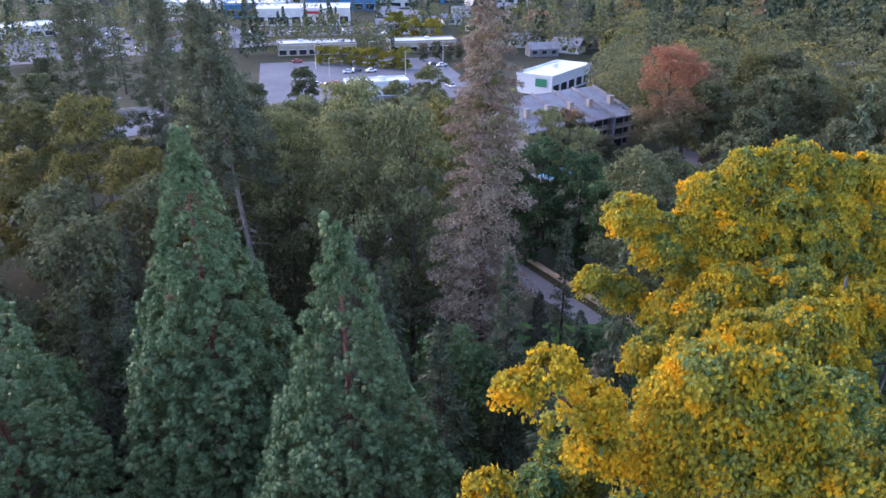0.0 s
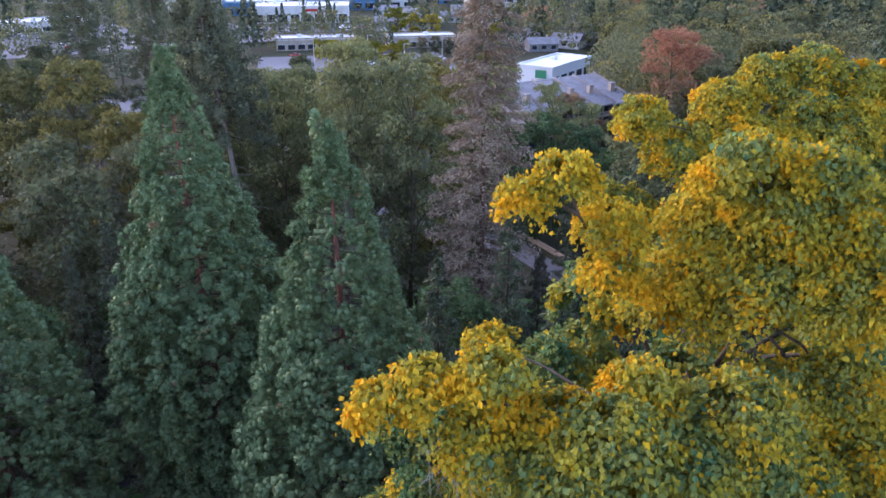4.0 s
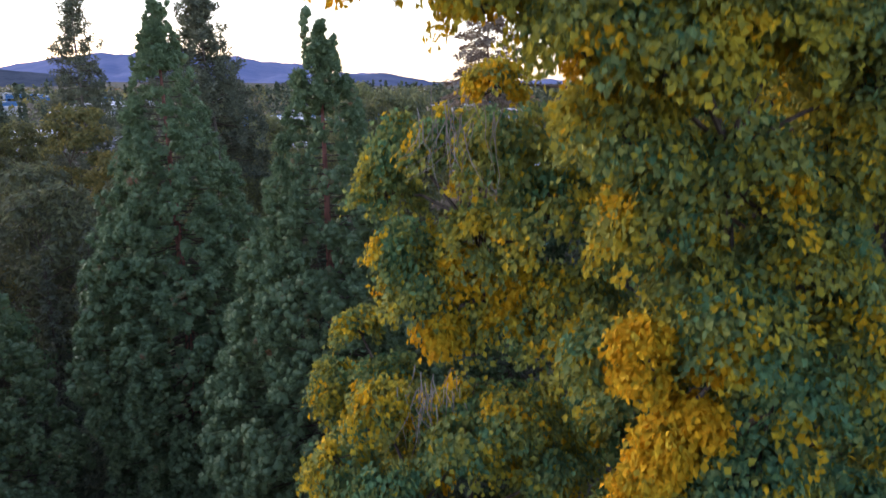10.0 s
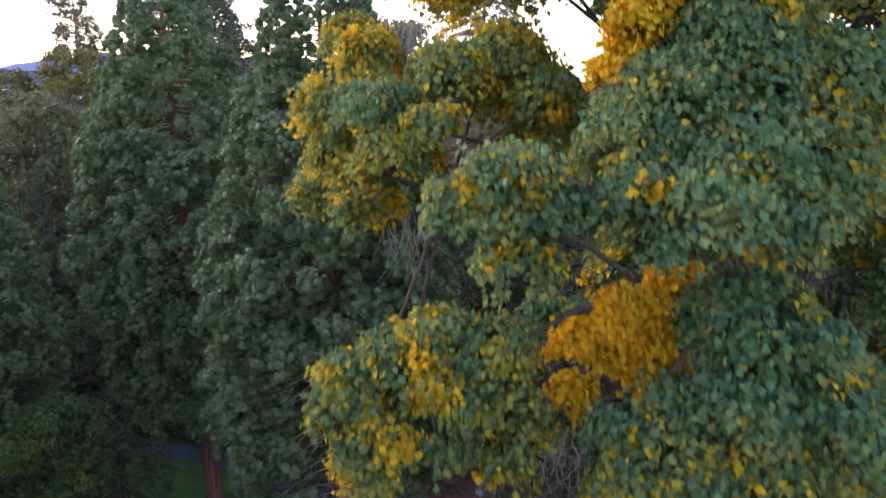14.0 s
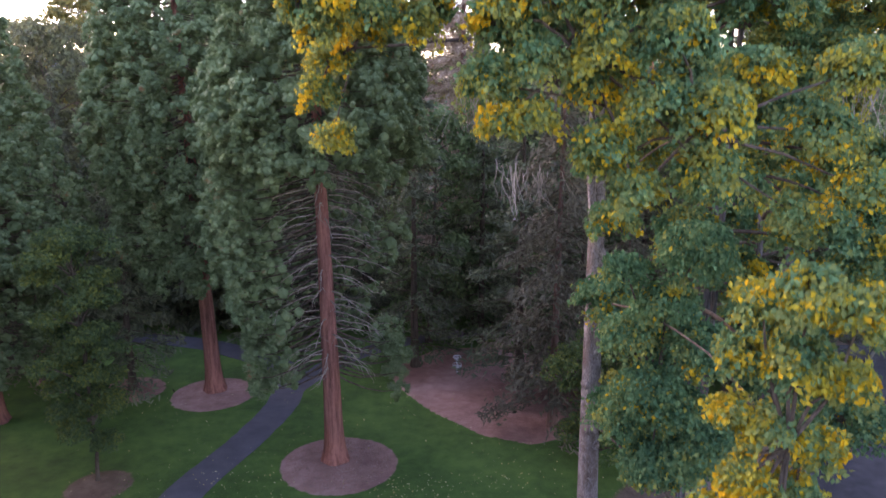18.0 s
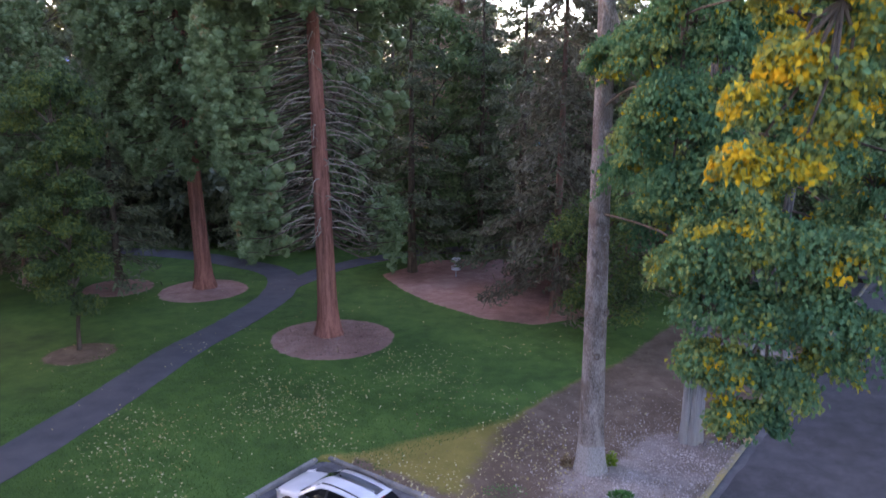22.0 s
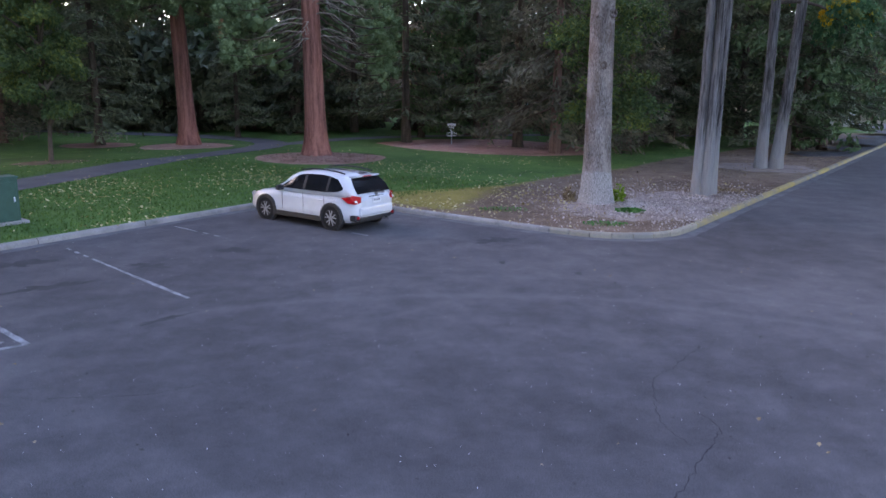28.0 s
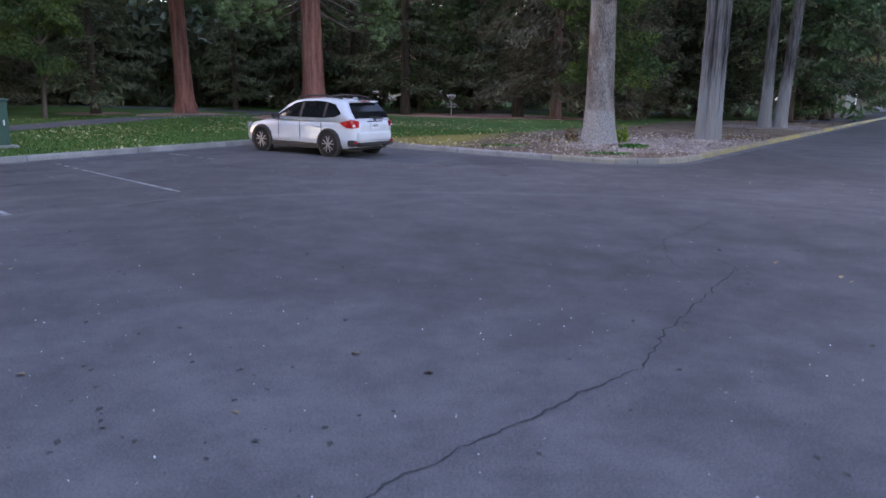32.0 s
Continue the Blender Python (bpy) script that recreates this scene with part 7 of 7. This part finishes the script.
def gable_house(x, y, w, d, h, rz, wall=WALL_PALE, roof=ROOF_GREY):
    t = thing("house", Matrix.Translation((x, y, low(y))) @ Matrix.Rotation(radians(rz), 4, "Z"), "small house with a grey gabled roof", "house", "houses of the town")
    part("wall", box_bm(w, d, h, 0.03, 1, (0, 0, h / 2)), wall, t)
    rise = d * 0.28
    b = Buf()
    e, o = d / 2 + 0.5, w / 2 + 0.4
    v = [(-o, -e, h - .1), (o, -e, h - .1), (o, 0, h + rise), (-o, 0, h + rise), (-o, e, h - .1), (o, e, h - .1)]
    v += [(a, c, z - 0.25) for a, c, z in v]
    b.add(v, [[0, 1, 2, 3], [3, 2, 5, 4], [7, 6, 9, 8], [8, 9, 10, 11], [0, 6, 7, 1], [4, 5, 11, 10]], [[0, 3, 4], [1, 5, 2], [6, 10, 9], [7, 8, 11]])
    rf = part("roof", b, roof, t)
    part("chimney", box_bm(0.8, 0.8, 1.6, 0.03, 1, (w * 0.2, d * 0.1, h + rise)), WALL_TAN, rf)
    for i in range(3):
        part("window", box_bm(w * 0.16, 0.08, h * 0.4, 0.02, 1, (-w / 2 + w * (i + 0.5) / 3, -d / 2 - 0.03, h * 0.55)), WINDOW, t)
    return t


for x, y, rz in ((43, 335, 10), (56, 345, -30), (66, 356, 20), (38, 362, 5), (84, 350, 40), (20, 420, 10), (-10, 440, 0), (4, 455, 20), (30, 450, -10), (150, 282, 25), (160, 300, -20), (178, 350, 30), (192, 362, 0), (168, 335, 15), (-30, 430, 5), (-22, 470, -12), (12, 500, 12), (40, 520, 0), (-36, 500, 8), (205, 330, 0)):
    gable_house(x, y, rt.uniform(11, 15), rt.uniform(8, 10), rt.uniform(3, 4.5), rz, rt.choice((WALL_PALE, WALL_GREY, WALL_PALE)))


def apartment_block(m):
    """Three-storey block in five stepped bays, each with its own slope of roof, chimney, balconies and windows."""
    t = thing("apartment_building", m, "grey-roofed three-storey apartment block with balconies", "apartment building")
    bw, d = 6.74, 13.0
    for i in range(5):
        x0 = i * bw
        y0 = 0.45 * (i % 2)
        h = 8.2
        part("bay", box_bm(bw - 0.1, d, h, 0.03, 1, (x0 + bw / 2, y0 + d / 2, h / 2)), WALL_GREY, t)
        b = Buf()
        xa, xb, ya, yb, za, zb = x0 - 0.05, x0 + bw - 0.35, y0 - 1.4, y0 + d + 0.6, h + 0.2, h + 4.6
        v = [(xa, ya, za), (xb, ya, za), (xb, yb, zb), (xa, yb, zb)]
        v += [(p, q, z - 0.35) for p, q, z in v]
        b.add(v, [[0, 1, 2, 3], [7, 6, 5, 4], [0, 4, 5, 1], [1, 5, 6, 2], [2, 6, 7, 3], [3, 7, 4, 0]])
        rf = part("roof", b, ROOF_GREY, t, "grey shingled roof slope")
        b = Buf()
        b.add([(xb - 0.1, ya, za - 0.3), (xb - 0.1, yb, zb - 0.3), (xb - 0.1, yb, h - 1), (xb - 0.1, ya + 1.2, h - 1), (xa + 0.1, ya, za - 0.3), (xa + 0.1, yb, zb - 0.3), (xa + 0.1, yb, h - 1), (xa + 0.1, ya + 1.2, h - 1)],
              [[0, 1, 2, 3], [5, 4, 7, 6], [1, 5, 6, 2]])
        part("gable_wall", b, WALL_GREY, t)
        part("chimney", box_bm(1.3, 1.1, 2.4, 0.04, 1, (x0 + bw * 0.62, y0 + 4.6, h + 2.6)), WALL_TAN, rf)
        fw = Buf()
        fw.add([(x + dx, y, z) for dx in (-0.28, -0.02) for x, y, z in ((x0 + bw, ya - 0.3, za - 0.6), (x0 + bw, yb, zb - 0.6), (x0 + bw, yb, zb + 0.55), (x0 + bw, ya - 0.3, za + 0.55))], [[3, 2, 1, 0], [4, 5, 6, 7], [0, 1, 5, 4], [1, 2, 6, 5], [2, 3, 7, 6], [3, 0, 4, 7]])
        part("party_wall", fw, WALL_GREY, t)
        part("chimney_cap", box_bm(1.6, 1.4, 0.2, 0.03, 1, (x0 + bw * 0.62, y0 + 4.6, h + 3.85)), ROOF_GREY, t)
        part("pier", box_bm(0.5, 1.6, h, 0.03, 1, (x0, y0 - 0.7, h / 2)), WALL_GREY, t)
        for s in range(3):
            z = 0.2 + s * 2.7
            part("window", box_bm(bw * 0.5, 0.1, 1.9, 0.02, 1, (x0 + bw * 0.38, y0 - 0.04, z + 1.15)), WINDOW, t)
            part("window", box_bm(bw * 0.2, 0.1, 1.3, 0.02, 1, (x0 + bw * 0.82, y0 - 0.04, z + 1.4)), WINDOW, t)
            if s:
                bal = part("balcony", box_bm(bw * 0.86, 1.5, 0.2, 0.02, 1, (x0 + bw * 0.5, y0 - 0.75, z)), WALL_TAN, t)
                part("handrail", box_bm(bw * 0.86, 0.1, 0.12, 0.02, 1, (x0 + bw * 0.5, y0 - 1.46, z + 1.05)), WALL_TAN, bal)
                for q in range(12):
                    part("baluster", box_bm(0.07, 0.07, 0.95, 0, 1, (x0 + bw * (0.1 + 0.8 * q / 11), y0 - 1.46, z + 0.55)), WALL_TAN, bal)
    return t


apartment_block(Matrix.Translation((18.5, 166, low(175))) @ Matrix.Rotation(radians(33.8), 4, "Z"))

# pool and lawn by the apartments
pool = thing("swimming_pool", Matrix.Translation((26.6, 161, low(160))) @ Matrix.Rotation(radians(33.8), 4, "Z"), "bright blue swimming pool by the apartments", "swimming pool")
WATER, wnod, wl, wb = material("pool_water", 0.05, 0, 0.5)
wr = ramp(wnod, [(0.3, (0.10, 0.42, 0.62)), (0.7, (0.22, 0.62, 0.78))])
wl.new(noise_tex(wnod, wl, 0.6, 3).outputs["Fac"], wr.inputs["Fac"])
wl.new(wr.outputs["Color"], wb.inputs["Base Color"])
part("deck", box_bm(11, 6.5, 0.3, 0.03, 1, (-2, 0, 0.1)), CONCRETE, pool)
part("water", box_bm(7.5, 4, 0.1, 0.2, 2, (-2, 0, 0.25)), WATER, pool)
GRASS_FAR = surface("far_lawn", (0.04, 0.08, 0.02), (0.085, 0.14, 0.035), 0.15, 3, 0.9)


def flat(name, x, y, w, d, rz, mat, label, category, dz=0.06):
    ob = part(name, box_bm(w, d, 0.1, 0, 1), mat, None)
    ob.matrix_world = Matrix.Translation((x, y, low(y) + dz)) @ Matrix.Rotation(radians(rz), 4, "Z") @ Matrix.Rotation(-0.007 if y > 130 else 0, 4, "X")
    return tagged(ob, label, category, kind="structure")


flat("lawn", 42, 158, 34, 20, 10, GRASS_FAR, "green lawn in front of the apartments", "lawn")
flat("road", 61, 187, 6, 50, -12, LOT, "grey drive beside the apartments", "road", 0.05)
flat("road", -30, 280, 74, 84, 12, LOT, "broad grey car park of the shops", "car park", 0.05)
flat("road", -85, 212, 70, 34, 30, LOT, "grey street beyond the pines", "road", 0.08)
flat("road", -170, 380, 150, 120, 30, LOT, "grey lorry park in the town", "car park", 0.1)
flat("road", -80, 420, 150, 40, 6, LOT, "grey car park before the supermarket", "car park", 0.07)
flat("road", 17.9, 97.5, 4.2, 40, 28.7, LOT, "grey lane behind the woods", "road", 0.05)
flat("road", -6, 122, 5.5, 46, 52, LOT, "grey lane curving away behind the woods", "road", 0.04)
flat("road", 160, 300, 70, 14, 20, LOT, "street among the far houses", "road", 0.05)
ob = part("boundary_wall", box_bm(34, 0.3, 1.2, 0.03, 1, (0, 0, 0.6)), WALL_TAN, None)
ob.matrix_world = Matrix.Translation((-84, 227, low(227))) @ Matrix.Rotation(radians(18), 4, "Z")
tagged(ob, "low tan wall along the street", "wall", kind="structure")
ob = part("boundary_wall", box_bm(26, 0.25, 0.9, 0.03, 1, (0, 0, 0.45)), WALL_TAN, None)
ob.matrix_world = Matrix.Translation((20.1, 101.5, low(103))) @ Matrix.Rotation(radians(-61.3), 4, "Z")
tagged(ob, "low tan wall along the lane", "wall", kind="structure")


def small_car(mat, label):
    t = thing("parked_car", Matrix(), label, "car", "cars parked in the town")
    b = box_bm(4.4, 1.75, 0.62, 0.16, 2, (0, 0, 0.62))
    part("body", b, mat, t, "", True)
    c = bmesh.new()
    bmesh.ops.create_cube(c, size=1, matrix=Matrix.Translation((-0.2, 0, 1.15)) @ Matrix.Diagonal((2.5, 1.6, 0.6, 1)))
    for v in c.verts:
        if v.co.z > 1.2:
            v.co.x = -0.2 + (v.co.x + 0.2) * 0.66
            v.co.y *= 0.84
    part("cabin", c, WINDOW, t)
    part("roof", box_bm(1.6, 1.3, 0.06, 0.02, 1, (-0.2, 0, 1.47)), mat, t)
    for sx in (1.35, -1.35):
        for sy in (0.8, -0.8):
            part("wheel", cyl_bm(0.32, 0.2, Matrix.Translation((sx, sy, 0.32)) @ Euler((radians(90), 0, 0)).to_matrix().to_4x4(), 12), RUBBER, t)
    return t


DARK_PAINT = plain("dark_car_paint", (0.05, 0.055, 0.07), 0.3)
protos = [small_car(WHITE, "white car parked in the town"), small_car(DARK_PAINT, "dark car parked in the town"), small_car(SIGN_RED, "red car parked in the town")]
spots = [(-36, 290, 20), (-12, 262, 100), (-60, 315, 15)]
for t, (x, y, rz) in zip(protos, spots):
    t.matrix_world = Matrix.Translation((x, y, low(y) + 0.14)) @ Matrix.Rotation(radians(rz), 4, "Z")
for i in range(70):
    if i < 14:
        x, y = -52 + 56 * rt.random(), 252 + 55 * rt.random()
    elif i < 48:
        x, y = -235 + 120 * rt.random(), 340 + 90 * rt.random()
    else:
        x, y = -130 + 110 * rt.random(), 405 + 30 * rt.random()
    c = copy_thing(rt.choice((protos[0], protos[0], protos[1], protos[2])), Matrix.Translation((x, y, low(y) + 0.16)) @ Matrix.Rotation(radians(rt.choice((30, 120, 35, 210))), 4, "Z"))


def lamp_post(x, y, h=9.0):
    t = thing("street_lamp", Matrix.Translation((x, y, low(y))), "tall grey street lamp post in the town", "street lamp", "street lamps")
    part("post", cyl_bm(0.12, h, Matrix.Translation((0, 0, h / 2)), 8, 0, 0.07), GALV, t)
    part("arm", box_bm(1.8, 0.1, 0.1, 0.02, 1, (0.9, 0, h)), GALV, t)
    part("head", box_bm(0.7, 0.3, 0.14, 0.04, 1, (1.8, 0, h - 0.05)), WHITE, t)


for x, y in ((-40, 268), (-14, 285), (-50, 300), (8, 272), (-88, 200), (-78, 222), (-150, 350), (-120, 400), (-180, 400), (-30, 312), (0, 300)):
    lamp_post(x, y)
lamp_post(61.5, 180, 5)
mast = thing("flagpole", Matrix.Translation((-112, 640, low(640))), "very tall thin white flagpole in the town", "flagpole")
part("pole", cyl_bm(0.45, 42, Matrix.Translation((0, 0, 21)), 10, 0, 0.2), WHITE, mast)

# far end of the access road: pale shed and a white van
shed = thing("shed", Matrix.Translation((42.3, 70, 0)) @ Matrix.Rotation(radians(-30), 4, "Z"), "small pale shed beyond the trees", "shed")
part("wall", box_bm(3.4, 3, 2.3, 0.03, 1, (0, 0, 1.15)), WALL_PALE, shed)
part("roof", box_bm(3.8, 3.4, 0.2, 0.03, 1, (0, 0, 2.4)), ROOF_GREY, shed)
part("door", box_bm(0.9, 0.06, 1.9, 0.01, 1, (0.4, -1.52, 0.95)), WALL_TAN, shed)
van = thing("van", Matrix.Translation((41.2, 76.0, 0.1)) @ Matrix.Rotation(radians(170), 4, "Z"), "white panel van parked beyond the trees", "van")
part("body", box_bm(3.6, 1.6, 1.35, 0.2, 3, (-0.2, 0, 0.98)), WHITE, van, "", True)
part("bonnet", box_bm(0.9, 1.5, 0.6, 0.15, 2, (1.8, 0, 0.68)), WHITE, van, "", True)
part("windscreen", box_bm(0.1, 1.3, 0.5, 0.03, 1, (1.6, 0, 1.25)), WINDOW, van)
part("side_window", box_bm(0.8, 0.04, 0.45, 0.02, 1, (1.0, 0.81, 1.25)), WINDOW, van)
part("side_window", box_bm(0.8, 0.04, 0.45, 0.02, 1, (1.0, -0.81, 1.25)), WINDOW, van)
for sx in (1.3, -1.2):
    for sy in (0.75, -0.75):
        part("wheel", cyl_bm(0.3, 0.18, Matrix.Translation((sx, sy, 0.3)) @ Euler((radians(90), 0, 0)).to_matrix().to_4x4(), 14), RUBBER, van)


# ---------- hills ----------
def hill(name, dist, profile, depth, mat, label, seed, rough=48.0, base=-40.0):
    """A ridge across the valley: heights by bearing, with spurs down to its foot."""
    n, m = 420, 26
    px = np.array([q[0] for q in profile], float)
    pz = np.array([q[1] for q in profile], float)
    bear = np.linspace(px[0], px[-1], n)
    z = np.interp(bear, px, pz)
    ker = np.hanning(13)
    z = np.convolve(np.pad(z, 6, mode="edge"), ker / ker.sum(), "valid")
    b = Buf()
    v = np.zeros((n, m, 3))
    for i, a in enumerate(bear):
        z1 = z[i] + rough * noise.fractal((a * 16, seed, 0), 0.9, 2.0, 6)
        for j in range(m):
            u = j / (m - 1)
            d = dist - depth * u
            w = (1 - u) ** 1.25
            zz = base + (z1 - base) * w + 0.22 * (z1 - base) * noise.fractal((a * 16 + u, u * 3, seed), 1.0, 2.0, 5) * math.sin(math.pi * u)
            v[i, j] = (math.tan(a) * d, d, zz)
    i, j = np.meshgrid(np.arange(n - 1), np.arange(m - 1), indexing="ij")
    b.add(v.reshape(-1, 3), np.stack([i * m + j, (i + 1) * m + j, (i + 1) * m + j + 1, i * m + j + 1], -1))
    tagged(part(name, b, mat, None, "", True), label, "hills", kind="structure")


# aerial haze is mixed into the hill colours: paler and bluer with distance
HILL_FAR = surface("haze_tinted_violet_hill", (0.12, 0.16, 0.265), (0.185, 0.215, 0.325), 0.004, 0.03, 1.0, 0, 0.0, 0.3, 20)
HILL_MID = surface("haze_tinted_blue_hill", (0.075, 0.10, 0.16), (0.12, 0.145, 0.205), 0.006, 0.05, 1.0, 0, 0.0, 0.3, 15)
HILL_NEAR = surface("haze_tinted_wooded_hill", (0.05, 0.065, 0.085), (0.09, 0.105, 0.12), 0.01, 0.08, 1.0, 0, 0.0, 0.4, 10)
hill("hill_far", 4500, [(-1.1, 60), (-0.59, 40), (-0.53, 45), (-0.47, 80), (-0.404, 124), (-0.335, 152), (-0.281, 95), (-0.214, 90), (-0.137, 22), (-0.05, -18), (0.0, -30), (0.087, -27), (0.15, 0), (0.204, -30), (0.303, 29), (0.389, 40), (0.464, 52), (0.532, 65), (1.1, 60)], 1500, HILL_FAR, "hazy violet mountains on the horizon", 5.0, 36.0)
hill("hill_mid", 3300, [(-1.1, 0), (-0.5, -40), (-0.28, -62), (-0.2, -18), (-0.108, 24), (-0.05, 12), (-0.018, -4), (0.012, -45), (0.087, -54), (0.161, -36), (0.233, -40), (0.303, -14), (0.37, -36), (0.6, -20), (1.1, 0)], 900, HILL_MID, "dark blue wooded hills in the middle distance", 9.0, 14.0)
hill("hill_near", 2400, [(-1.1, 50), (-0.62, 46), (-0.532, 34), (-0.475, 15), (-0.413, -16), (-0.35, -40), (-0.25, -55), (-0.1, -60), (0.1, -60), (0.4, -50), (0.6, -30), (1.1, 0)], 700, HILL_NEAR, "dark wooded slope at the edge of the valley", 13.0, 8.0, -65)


# unseen trees added behind the camera: close the place, darken reflections in car glass
for i in range(18):
    a = radians(172 + i * 11.5)
    far_put(far_g, 8 + 62 * math.cos(a) * (1 + 0.15 * R.random()), 2 + 52 * math.sin(a) * (1 + 0.2 * R.random()), 1.15)
# unseen trees added on the left to screen sky light off lawn and lot
for x, y, s in ((-17.5, 7.5, .85), (-16.5, -1, .95), (-14, -10, 1.0), (-20, 7, 1.2), (-26, 16, 1.25), (-31, 30, 1.1), (-27, 2, 1.2), (-27, 25, .95), (-25, 12, 1.0), (-21, -1, .9), (-34, 16, 1.0), (-30, -4, 1.0)):
    put(dec_b, x, y, R.uniform(0, 6.28), s)
for x, y, s in ((-18, 58, 1.1), (-22, 62, 1.3), (-15, 60, 1.1), (-28, 58, 1.3), (-34, 56, 1.3), (-43, 66, 1.5), (-52, 60, 1.6), (-32, 62, 1.0), (-24, 66, 1.0), (-40, 60, 1.0), (-48, 58, 1.0), (-20, 69, .9), (-36, 68, 1.1)):
    put(bush, x, y, R.uniform(0, 6.28), s * 1.6)
# trees added out of view on the right to shade the road
for x, y, s in ((33, 19, 1.0), (40, 30, 1.05), (29, 7, .95), (47, 41, 1.1), (24, -6, .95)):
    put(dec_b, x, y, R.uniform(0, 6.28), s)
